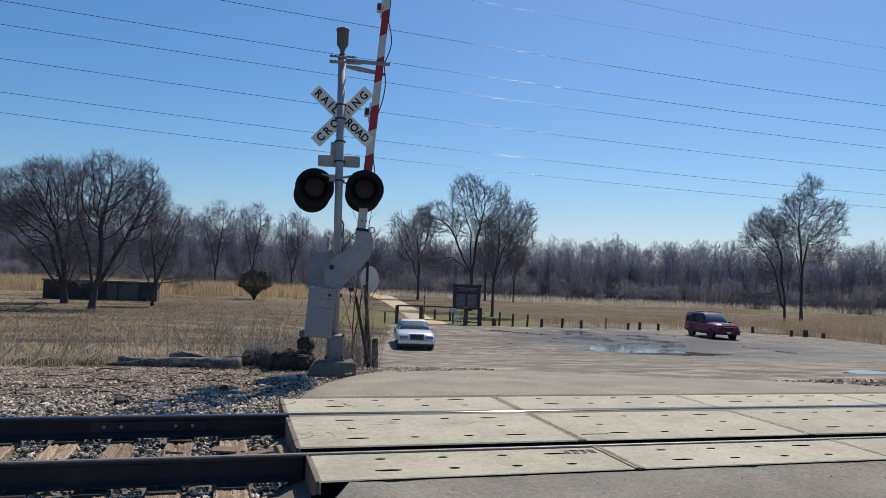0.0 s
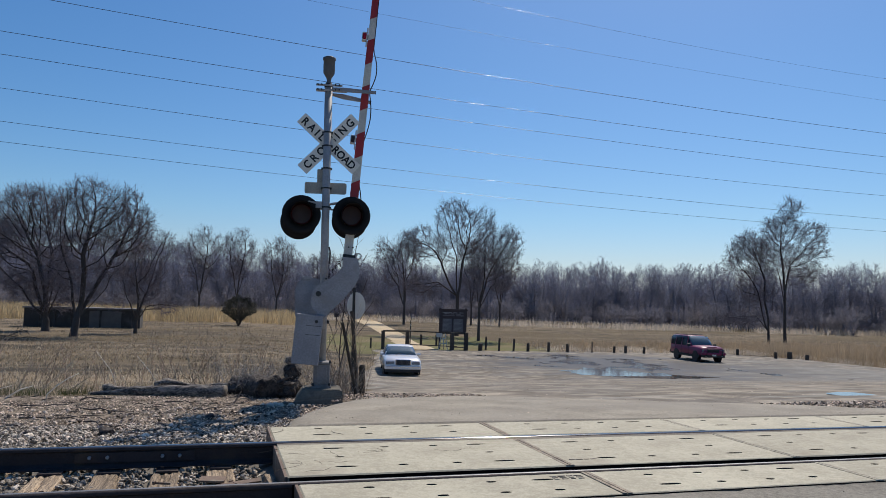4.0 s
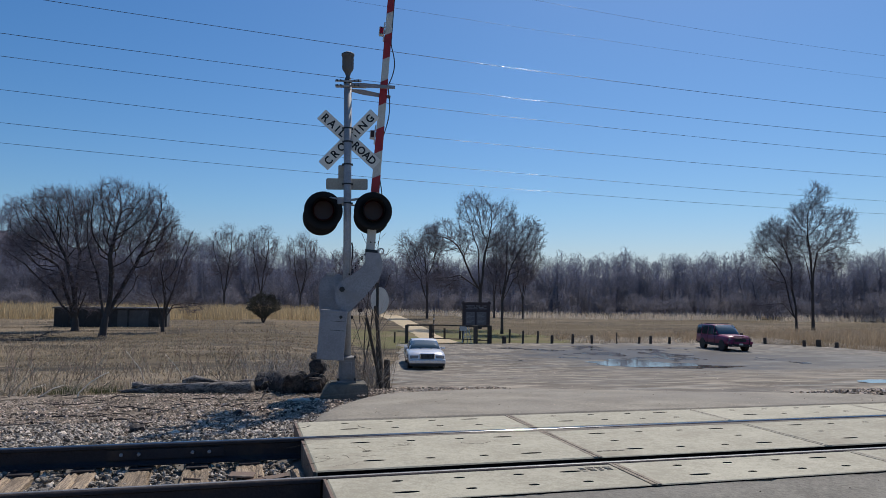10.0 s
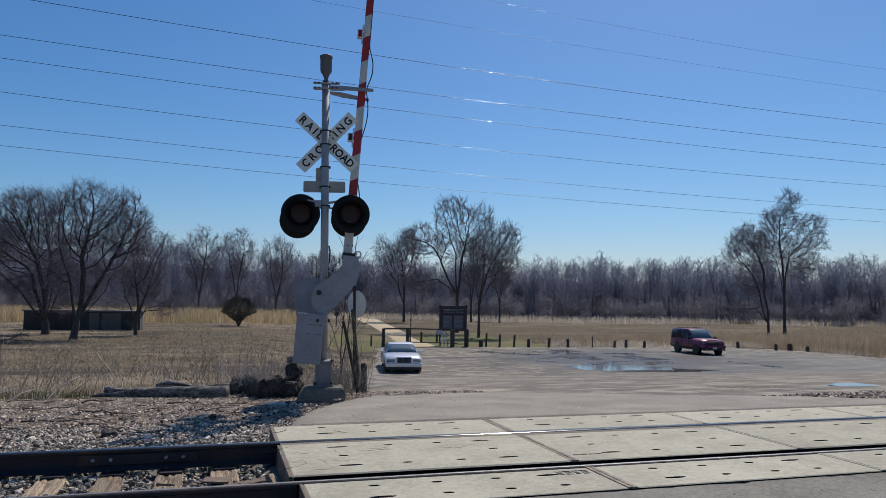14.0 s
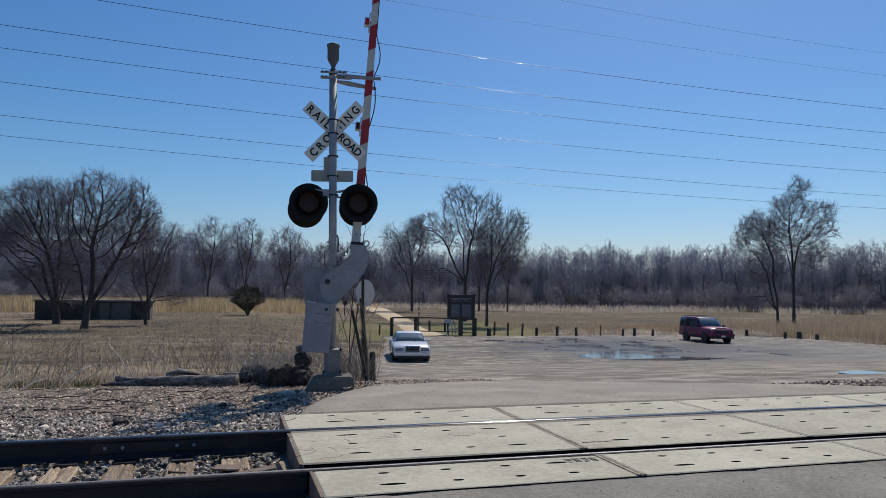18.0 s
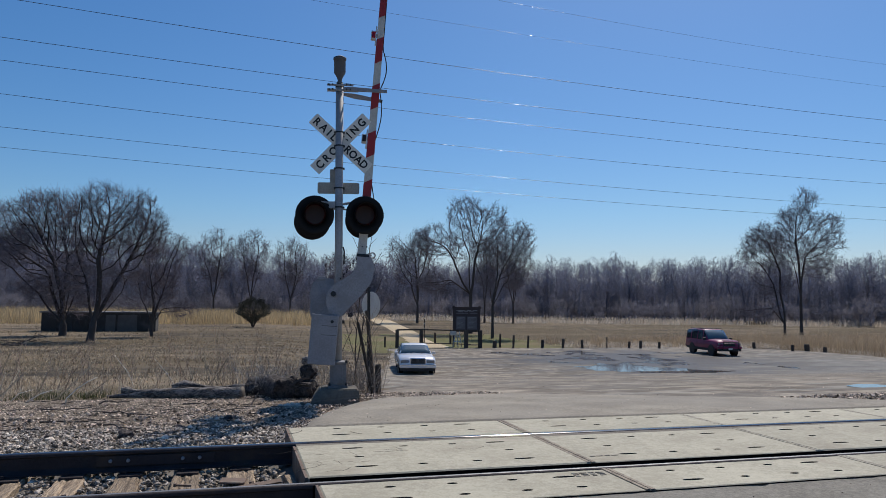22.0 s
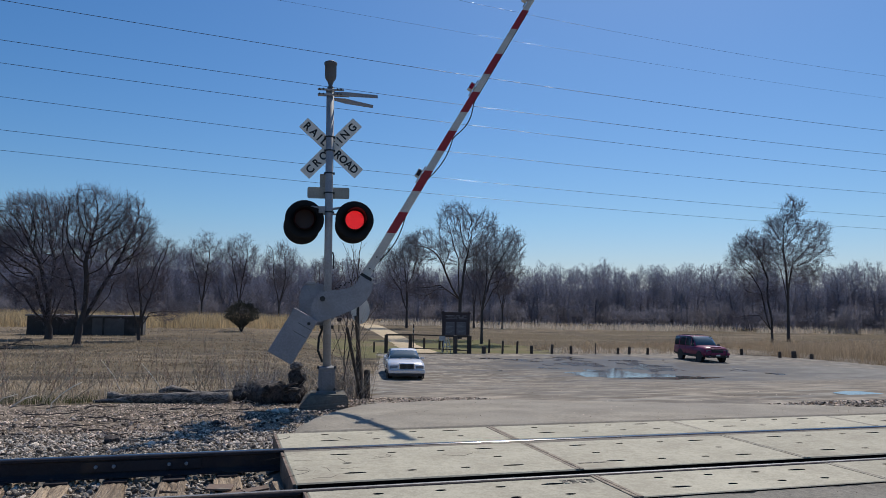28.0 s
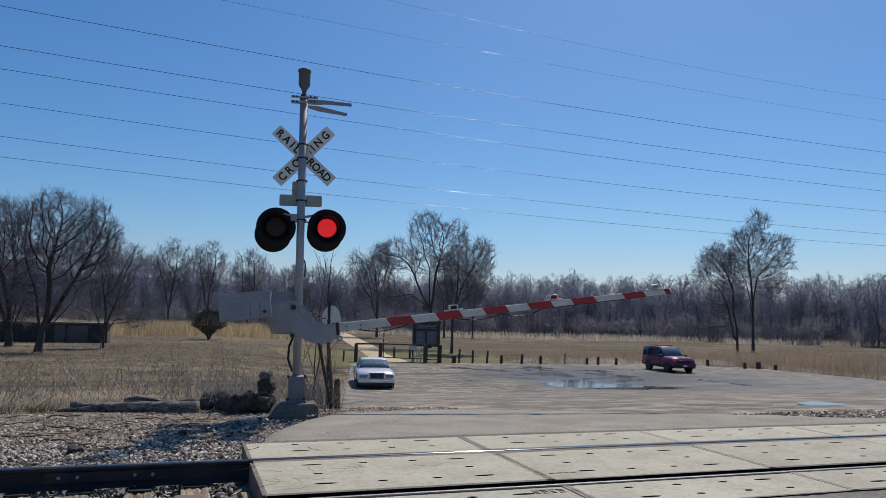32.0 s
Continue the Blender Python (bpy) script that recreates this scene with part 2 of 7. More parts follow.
M = {
    "field": material("dry_field", (0.25, 0.197, 0.135), 0.95, dark=(0.062, 0.052, 0.040), scale=0.30, fine=2.2, bump=1.0, spot=(0.125, 0.098, 0.063), spot_scale=0.12, spot_at=(0.46, 0.58), mix=1.0, hard=0.10, stretch=(0.22, 1.0, 1.0), spec=0.08),
    "green": material("spring_grass", (0.165, 0.16, 0.072), 0.95, dark=(0.085, 0.082, 0.04), scale=0.3, fine=2.0, bump=0.5, spot=(0.20, 0.16, 0.095), spot_scale=0.15, spot_at=(0.46, 0.60), spec=0.08),
    "lot": wet_lot(material("gravel_lot", (0.315, 0.273, 0.22), 0.95, dark=(0.125, 0.108, 0.09), scale=0.5, fine=14.0, bump=1.0, spot=(0.20, 0.176, 0.145), spot_scale=0.30, spot_at=(0.42, 0.62), stretch=(1.0, 0.45, 1.0), mix=1.0, hard=0.15, spec=0.1)),
    "mud": material("wet_mud", (0.13, 0.11, 0.09), 0.7, dark=(0.055, 0.048, 0.043), scale=0.4, fine=2.0, bump=1.0, stretch=(1.0, 0.7, 1.0), mix=1.0, spec=0.25),
    "asphalt": material("old_asphalt", (0.37, 0.333, 0.27), 0.92, dark=(0.18, 0.158, 0.128), scale=1.4, fine=26.0, bump=0.5, spot=(0.27, 0.247, 0.212), spot_scale=0.5, spot_at=(0.48, 0.80), mix=0.8, spec=0.2, hard=0.26),
    "road": material("grey_road_asphalt", (0.30, 0.278, 0.232), 0.92, dark=(0.135, 0.123, 0.103), scale=1.4, fine=30.0, bump=0.6, spot=(0.23, 0.217, 0.19), spot_scale=0.5, spot_at=(0.48, 0.80), mix=0.85, spec=0.2, hard=0.26),
    "trail": material("crushed_stone_trail", (0.56, 0.44, 0.275), 0.95, scale=0.6, fine=9.0, bump=0.2),
    "bed": material("ballast_bed", (0.17, 0.15, 0.125), 0.95, scale=5.0, fine=30.0, bump=0.8),
    "litter": material("leaf_litter", (0.31, 0.255, 0.20), 0.95, dark=(0.07, 0.055, 0.042), scale=4.0, fine=22.0, bump=1.0, mix=1.0, hard=0.10, spec=0.1),
    "stone": material("ballast_stone", (0.56, 0.49, 0.405), 0.9, dark=(0.15, 0.122, 0.098), scale=16.0, fine=90.0, bump=0.2, island=0.9, mix=0.8, spec=0.2),
    "chip": material("wood_chip_litter", (0.60, 0.49, 0.39), 0.95, dark=(0.22, 0.17, 0.135), scale=14.0, fine=60.0, bump=0.2, island=0.95, mix=0.6, spec=0.2),
    "concrete": material("crossing_concrete", (0.485, 0.45, 0.345), 0.8, dark=(0.34, 0.31, 0.235), scale=1.6, fine=16.0, bump=0.2, spot=(0.28, 0.24, 0.18), spot_scale=1.4, spot_at=(0.54, 0.82), each=0.07, mix=0.9, spec=0.25),
    "footing": material("footing_concrete", (0.17, 0.155, 0.13), 0.9, scale=4.0, fine=30.0, bump=0.4, spec=0.15, spot=(0.23, 0.21, 0.17), spot_scale=3.0),
    # near-black colour stands in for the shade inside holes and cracks
    "hole": material("hole_and_crack_shade", (0.02, 0.018, 0.016), 0.95, bump=0.3),
    "rail": material("rail_steel", (0.048, 0.042, 0.046), 0.75, 0.1, scale=4.0, fine=50.0, bump=0.25, spot=(0.075, 0.055, 0.045), spot_scale=3.0, spec=0.2),
    "railtop": material("polished_rail_top", (0.22, 0.212, 0.21), 0.13, 0.9, scale=1.0, fine=30.0, bump=0.03, stretch=(0.1, 3, 1)),
    "worn_top": material("worn_rail_top", (0.24, 0.235, 0.235), 0.5, 0.7, scale=1.0, fine=30.0, bump=0.04, stretch=(0.1, 3, 1)),
    "marsh": material("marsh_grass", (0.36, 0.30, 0.20), 0.95, scale=0.5, fine=4.0, bump=0.0, island=0.5, through_light=0.5),
    "packed_dirt": material("packed_dirt", (0.20, 0.175, 0.14), 0.95, scale=4.0, fine=40.0, bump=0.5),
    # flangeway rubber; its near-black also paints the shade in the road-edge gap
    "rubber": material("rubber_and_gap_shade", (0.006, 0.006, 0.006), 0.95, bump=0.2, spec=0.02),
    "joint": material("worn_joint_edge", (0.33, 0.275, 0.205), 0.85, dark=(0.17, 0.135, 0.10), scale=5.0, fine=20.0, bump=0.4, mix=1.0, hard=0.14),
    "joint_pale": material("pale_joint_edge", (0.42, 0.38, 0.295), 0.85, dark=(0.28, 0.245, 0.185), scale=5.0, fine=20.0, bump=0.3, mix=0.9),
    "stencil": material("worn_stencil_paint", (0.20, 0.17, 0.14), 0.9, scale=9.0, fine=40.0, bump=0.1, spot=(0.42, 0.38, 0.30), spot_scale=14.0, spot_at=(0.45, 0.6)),
    "edge_iron": material("rusty_edge_iron", (0.20, 0.14, 0.105), 0.8, 0.2, scale=6.0, spot=(0.28, 0.24, 0.19), spot_scale=5.0),
    "tie": material("weathered_tie", (0.44, 0.335, 0.23), 0.9, dark=(0.17, 0.125, 0.085), scale=2.5, fine=14.0, bump=0.9, mix=1.0, stretch=(9, 0.7, 4), each=0.2, hard=0.14),
    "galv": material("galvanised_steel", (0.37, 0.375, 0.39), 0.62, 0.15, scale=3.0, fine=40.0, bump=0.06, spot=(0.28, 0.275, 0.27), spot_scale=4.0),
    "paint": material("aluminium_paint", (0.31, 0.31, 0.335), 0.55, 0.1, scale=2.5, fine=40.0, bump=0.08, spot=(0.24, 0.235, 0.24), spot_scale=3.5),
    "cast": material("dull_cast_base_paint", (0.23, 0.225, 0.23), 0.7, 0.05, scale=3.0, fine=30.0, bump=0.15, spot=(0.16, 0.14, 0.125), spot_scale=4.0),
    "signback": material("sign_back", (0.40, 0.38, 0.33), 0.6, 0.2, scale=4.0, bump=0.05),
    "white": material("reflective_white", (0.82, 0.80, 0.74), 0.65, scale=5.0, fine=60.0, bump=0.03, dark=(0.62, 0.60, 0.55), mix=0.6),
    "arm_white": material("weathered_arm_white", (0.62, 0.60, 0.55), 0.65, scale=3.0, fine=40.0, bump=0.05, dark=(0.42, 0.40, 0.36), mix=0.7),
    "red": material("reflective_red", (0.36, 0.022, 0.03), 0.55, scale=5.0, bump=0.03, dark=(0.26, 0.02, 0.025)),
    "black": material("black_enamel", (0.007, 0.007, 0.008), 0.65, bump=0.05, spec=0.3),
    "bell": material("bell_grey", (0.13, 0.13, 0.135), 0.6, 0.2, bump=0.1),
    "letter": material("black_letter", (0.012, 0.012, 0.012), 0.6, bump=0.0),
    "iron": material("dark_iron", (0.05, 0.05, 0.052), 0.6, 0.4, bump=0.2),
    "cable": material("black_cable", (0.015, 0.015, 0.016), 0.6, bump=0.0),
    "lens_off": material("dark_red_lens", (0.022, 0.004, 0.004), 0.4, scale=60.0, fine=120.0, bump=0.3),
    "arm_lens": material("red_arm_lens", (0.75, 0.03, 0.07), 0.25, bump=0.0, through_light=0.5),
    "green_lens": material("clouded_arm_lens", (0.42, 0.48, 0.40), 0.3, bump=0.0, through_light=0.4),
    "lens_on": glow("lit_red_lens", (1.0, 0.018, 0.022), 1.05, (0.4, 0.02, 0.02)),
    "bark": material("grey_brown_bark", (0.085, 0.070, 0.064), 0.95, scale=3.0, fine=18.0, bump=0.9, stretch=(1, 1, 0.25)),
    "twig": material("bare_twig", (0.215, 0.185, 0.21), 0.95, scale=2.0, fine=9.0, bump=0.0, island=0.35, through_light=0.2),
    # air haze is put into this pale blue-grey; translucency keeps the trunks pale
    "forest": material("hazy_woods_bark", (0.30, 0.305, 0.375), 0.95, scale=0.2, fine=2.0, bump=0.0, island=0.35, through_light=0.42),
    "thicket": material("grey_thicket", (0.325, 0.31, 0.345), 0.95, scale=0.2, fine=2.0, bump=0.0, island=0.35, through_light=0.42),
    "hill": material("wooded_hill", (0.105, 0.098, 0.122), 1.0, dark=(0.068, 0.064, 0.082), scale=0.15, fine=0.6, bump=1.0, stretch=(2.0, 2.0, 0.25), mix=1.0, spec=0.05),
    "evergreen": material("juniper", (0.045, 0.043, 0.030), 0.95, scale=2.0, fine=12.0, bump=0.0, island=0.6),
    "reed": material("dry_reed", (0.47, 0.365, 0.25), 0.95, scale=0.15, fine=2.0, bump=0.0, island=0.45, through_light=0.42),
    "golden_reed": material("golden_dry_reed", (0.60, 0.46, 0.27), 0.95, scale=0.15, fine=2.0, bump=0.0, island=0.4, through_light=0.45),
    "pale_reed": material("pale_dry_reed", (0.74, 0.64, 0.52), 0.95, scale=0.15, fine=2.0, bump=0.0, island=0.4, through_light=0.4),
    "straw": material("dead_grass", (0.45, 0.36, 0.25), 0.95, scale=0.5, fine=4.0, bump=0.0, island=0.75, through_light=0.3),
    "pale_straw": material("bleached_dead_grass", (0.58, 0.475, 0.35), 0.95, scale=0.5, fine=4.0, bump=0.0, island=0.8, through_light=0.32),
    "green_blade": material("fresh_grass_blade", (0.12, 0.13, 0.05), 0.9, scale=2.0, bump=0.0, island=0.4, through_light=0.25),
    "stalk": material("brown_weed_stalk", (0.40, 0.29, 0.22), 0.95, scale=3.0, bump=0.0, island=0.5),
    "weed": material("dead_weed", (0.46, 0.36, 0.27), 0.95, scale=3.0, bump=0.0, island=0.6),
    "grey_twig": material("grey_dead_twig", (0.40, 0.37, 0.34), 0.95, scale=3.0, bump=0.0, island=0.6),
    "pale_weed": material("bleached_weed", (0.42, 0.36, 0.27), 0.9, scale=3.0, bump=0.0, island=0.2),
    "log": material("weathered_log", (0.30, 0.265, 0.235), 0.95, dark=(0.05, 0.043, 0.04), scale=5.0, fine=20.0, bump=1.0, mix=1.0, stretch=(0.5, 3, 3), hard=0.14),
    "root": material("torn_root_wood", (0.10, 0.083, 0.075), 0.95, dark=(0.022, 0.018, 0.017), scale=7.0, fine=25.0, bump=1.0, mix=1.0, hard=0.14),
    "log_end": material("cut_log_end", (0.22, 0.19, 0.16), 0.9, dark=(0.12, 0.10, 0.085), scale=9.0, bump=0.5),
    "post": material("dark_post_wood", (0.075, 0.062, 0.052), 0.9, scale=5.0, fine=25.0, bump=0.7, stretch=(4, 4, 0.5), each=0.25),
    "board": material("brown_board", (0.065, 0.048, 0.05), 0.8, scale=5.0, fine=20.0, bump=0.3, stretch=(0.4, 4, 4)),
    "notice": material("faded_notice", (0.14, 0.13, 0.14), 0.6, scale=3.0, bump=0.0),
    "pale": material("pale_metal", (0.66, 0.66, 0.65), 0.5, 0.2, bump=0.05),
    "shed": material("dark_block_wall", (0.062, 0.057, 0.055), 0.9, scale=1.0, fine=12.0, bump=0.4, spot=(0.10, 0.095, 0.09), spot_scale=0.6),
    "silver": material("silver_car_paint", (0.72, 0.71, 0.72), 0.32, 0.15, bump=0.0, mix=0.1, coat=0.6),
    "maroon": material("maroon_car_paint", (0.21, 0.010, 0.062), 0.40, 0.0, bump=0.0, mix=0.15, spec=0.4, coat=0.3),
    "trim": material("black_trim", (0.02, 0.02, 0.022), 0.6, bump=0.0),
    "tyre": material("tyre_rubber", (0.018, 0.018, 0.018), 0.85, scale=20.0, bump=0.2),
    "rim": material("alloy_rim", (0.24, 0.24, 0.25), 0.35, 0.8, bump=0.0),
    "chrome": material("chrome", (0.7, 0.7, 0.71), 0.15, 1.0, bump=0.0, mix=0.1),
    "car_glass": material("tinted_car_glass", (0.018, 0.019, 0.022), 0.12, bump=0.0, mix=0.1, spec=0.2),
    "windscreen": material("windscreen_glass", (0.07, 0.10, 0.10), 0.03, bump=0.0, mix=0.1, spec=1.0, coat=1.0),
    "headlight": glass("headlight_glass", (0.32, 0.33, 0.35), 0.08),
    "water": material("puddle_water", (0.17, 0.162, 0.155), 0.05, bump=0.035, scale=0.9, fine=5.0, spec=0.9),
    "wire": material("bare_wire", (0.10, 0.105, 0.115), 0.24, 0.7, bump=0.0),
    "orange": material("faded_red_cap", (0.55, 0.06, 0.03), 0.7, bump=0.0),
}


# ---- mesh helpers ----
def smoothstep(a, b, x):
    t = min(1.0, max(0.0, (x - a) / (b - a)))
    return t * t * (3 - 2 * t)


def table(rows, x):
    for (x0, y0), (x1, y1) in zip(rows, rows[1:]):
        if x <= x1:
            return y0 + (y1 - y0) * max(0.0, (x - x0) / (x1 - x0))
    return rows[-1][1]


def mesh_of(name, verts, faces, mats, smooth=False, ids=None):
    me = bpy.data.meshes.new(name)
    me.from_pydata([tuple(v) for v in verts], [], faces)
    for m in mats if isinstance(mats, (list, tuple)) else [mats]:
        me.materials.append(m)
    if ids is not None:
        me.polygons.foreach_set("material_index", ids)
    if smooth:
        me.polygons.foreach_set("use_smooth", [True] * len(me.polygons))
    return me


def put(name, bm, mats, at=None, smooth=False):
    """A top-level mesh object from a bmesh."""
    me = bpy.data.meshes.new(name)
    bm.to_mesh(me)
    bm.free()
    for m in mats if isinstance(mats, (list, tuple)) else [mats]:
        me.materials.append(m)
    if smooth:
        me.polygons.foreach_set("use_smooth", [True] * len(me.polygons))
    ob = new(name, me)
    if at is not None:
        ob.matrix_basis = at
    return ob


def part(name, bm, mats, parent, label="", smooth=False, at=None):
    ob = put(name, bm, mats, at, smooth)
    ob.parent = parent
    if label:
        ob["label"] = label
    return ob


def child(name, me, parent, at=None, label=""):
    ob = new(name, me)
    ob.parent = parent
    if at is not None:
        ob.matrix_basis = at
    if label:
        ob["label"] = label
    return ob


def empty(name, at, label, category, group="", kind=""):
    ob = new(name)
    ob.matrix_basis = at
    return tagged(ob, label, category, group, kind)


def box(bm, lo, hi, m=None, bevel=0.0, mat=0):
    v = [bm.verts.new((x, y, z)) for x in (lo[0], hi[0]) for y in (lo[1], hi[1]) for z in (lo[2], hi[2])]
    fs = [bm.faces.new([v[i] for i in q]) for q in ((0, 1, 3, 2), (4, 6, 7, 5), (0, 4, 5, 1), (2, 3, 7, 6), (0, 2, 6, 4), (1, 5, 7, 3))]
    for f in fs:
        f.material_index = mat
    if bevel:
        es = list({e for f in fs for e in f.edges})
        out = bmesh.ops.bevel(bm, geom=es, offset=bevel, segments=2, affect="EDGES", profile=0.6)
        v = list({w for f in out["faces"] for w in f.verts} | {w for w in v if w.is_valid})
    if m is not None:
        for w in v:
            w.co = m @ w.co
    return bm


def solid(lo, hi, bevel=0.0, m=None):
    return box(bmesh.new(), lo, hi, m, bevel)


def tube(bm, points, radii, sides=8, caps=True, mat=0):
    """A tapered tube along points."""
    rings, before = [], None
    for i, p in enumerate(points):
        d = (Vector(points[min(i + 1, len(points) - 1)]) - Vector(points[max(i - 1, 0)])).normalized()
        u = d.orthogonal().normalized() if before is None else (before - d * before.dot(d)).normalized()
        before, w = u, d.cross(u)
        r = radii[i] if isinstance(radii, (list, tuple)) else radii
        rings.append([bm.verts.new(Vector(p) + (u * math.cos(6.2832 * k / sides) + w * math.sin(6.2832 * k / sides)) * r) for k in range(sides)])
    for a, b in zip(rings, rings[1:]):
        for k in range(sides):
            bm.faces.new((a[k], a[(k + 1) % sides], b[(k + 1) % sides], b[k])).material_index = mat
    if caps:
        bm.faces.new(rings[0][::-1]).material_index = mat
        bm.faces.new(rings[-1]).material_index = mat
    return bm


def lathe(bm, profile, sides=24, m=None, mat=0):
    """A turned form round z from (radius, height) pairs."""
    rings = []
    for r, z in profile:
        ring = [bm.verts.new((r * math.cos(6.2832 * k / sides), r * math.sin(6.2832 * k / sides), z)) for k in range(sides)]
        rings.append(ring)
    for a, b in zip(rings, rings[1:]):
        for k in range(sides):
            bm.faces.new((a[k], a[(k + 1) % sides], b[(k + 1) % sides], b[k])).material_index = mat
    bm.faces.new(rings[0][::-1]).material_index = mat
    bm.faces.new(rings[-1]).material_index = mat
    if m is not None:
        for ring in rings:
            for v in ring:
                v.co = m @ v.co
    return bm


def plate(bm, outline, depth, m=None, bevel=0.0, mat=0):
    """A flat outline in x and z, given a thickness in y."""
    a = [bm.verts.new((x, -depth / 2, z)) for x, z in outline]
    b = [bm.verts.new((x, depth / 2, z)) for x, z in outline]
    fs = [bm.faces.new(a), bm.faces.new(b[::-1])]
    k = len(a)
    fs += [bm.faces.new((a[i], b[i], b[(i + 1) % k], a[(i + 1) % k])) for i in range(k)]
    bmesh.ops.recalc_face_normals(bm, faces=fs)
    for f in fs:
        f.material_index = mat
    vs = a + b
    if bevel:
        out = bmesh.ops.bevel(bm, geom=list(fs[0].edges) + list(fs[1].edges), offset=bevel, segments=2, affect="EDGES")
        vs = list({w for f in out["faces"] for w in f.verts} | {w for w in vs if w.is_valid})
    if m is not None:
        for v in vs:
            v.co = m @ v.co
    return bm

# ---- ground ----
ROAD_SIDE = [(-60, -0.9), (-6, -0.40), (2.5, -0.16), (4.5, -0.05), (7.6, -0.10), (9, -0.15), (11.5, -0.31), (14, -0.52), (20, -1.08), (27, -1.80),
             (31, -2.18), (34, -2.30), (48, -2.33), (60, -2.40), (700, -2.6)]
FIELD_SIDE = [(-60, -0.9), (-6, -0.5), (2.8, -0.55), (4.3, -0.27), (7.9, -0.25), (8.8, -0.29), (12.5, -0.33), (14, -0.44), (20, -0.75), (30, -1.2),
              (45, -1.72), (60, -2.0), (95, -2.2), (200, -2.4), (700, -2.6)]


def ground_z(x, y):
    far = smoothstep(9, 30, y)
    b = smoothstep(0.3 + 0.9 * far, 0.9 + 7.0 * far, x - 0.4 * max(0.0, min(y - 8.0, 3.5)) * (1 - far))
    z = table(FIELD_SIDE, y) * (1 - b) + table(ROAD_SIDE, y) * b
    if x > 40:  # the marsh beside the lot
        z -= 0.25 * smoothstep(44, 50, x) * smoothstep(20, 30, y)
    return z


def bumpy(x, y):
    return 0.05 * noise.noise((x * 0.5, y * 0.5, 0)) + 0.02 * noise.noise((x * 2.1, y * 2.1, 3))


def grid_lines(spans):
    out = [spans[0][0]]
    for lo, hi, step in spans:
        out += [lo + (hi - lo) * (i + 1) / round((hi - lo) / step) for i in range(round((hi - lo) / step))]
    return out


def build_ground():
    xs = grid_lines([(-420, -60, 24), (-60, -8, 2.0), (-8, 14, 0.2), (14, 60, 1.5), (60, 640, 29)])
    ys = grid_lines([(-80, -8, 6.0), (-8, 3.6, 0.8), (3.6, 16, 0.2), (16, 60, 1.0), (60, 120, 4.0), (120, 800, 34)])
    verts, faces, ids, k = [], [], [], len(xs)
    for y in ys:
        for x in xs:
            z = ground_z(x, y)
            if x > 0.6 and 4.4 < y < 7.85:
                z = -0.32
            elif y > 8:
                z += bumpy(x, y) * (0.25 if y < 12 else 0.15 if 0 < x < 48 and y < 60 else 1.0)
            verts.append((x, y, z))
    for j in range(len(ys) - 1):
        for i in range(k - 1):
            faces.append((j * k + i, j * k + i + 1, (j + 1) * k + i + 1, (j + 1) * k + i))
            x, y = (xs[i] + xs[i + 1]) / 2, (ys[j] + ys[j + 1]) / 2
            wob = noise.noise((x * 0.9, y * 0.9, 7))
            if y < 8.8 + wob * 0.6:
                ids.append(1)
            elif y < 12.9 + wob * 0.8:
                ids.append(2)
            elif 8 < x < 27 + 4 * wob and 50 < y < 80 + 6 * wob:
                ids.append(3)
            else:
                ids.append(0)
    me = mesh_of("ground", verts, faces, [M["field"], M["bed"], M["litter"], M["green"]], True, ids)
    tagged(new("ground", me), "flat dry grassland with leaf litter and ballast by the track", "ground", kind="structure")


def sheet(name, rows, mat, lift, label, category, kind="structure", sides=0.0, level=None):
    """A surface laid on the ground: rows of (y, x from, x to)."""
    verts, faces, n = [], [], 60
    for j, (y, x0, x1) in enumerate(rows):
        for i in range(n + 1):
            x = x0 + (x1 - x0) * i / n
            edge = i in (0, n) or j in (0, len(rows) - 1)
            flat = level is not None and y > 2.5
            z = ground_z(max(x, level), y) - (0.3 if i == 0 else 0.0) if flat else ground_z(x, y)
            verts.append((x, y, z + (lift if not edge else lift - sides) + (0.006 * noise.noise((x * 3, y * 3, 1)) if not edge else 0)))
    for j in range(len(rows) - 1):
        for i in range(n):
            k = j * (n + 1) + i
            faces.append((k, k + 1, k + n + 2, k + n + 1))
    return tagged(new(name, mesh_of(name, verts, faces, mat, True)), label, category, kind=kind)


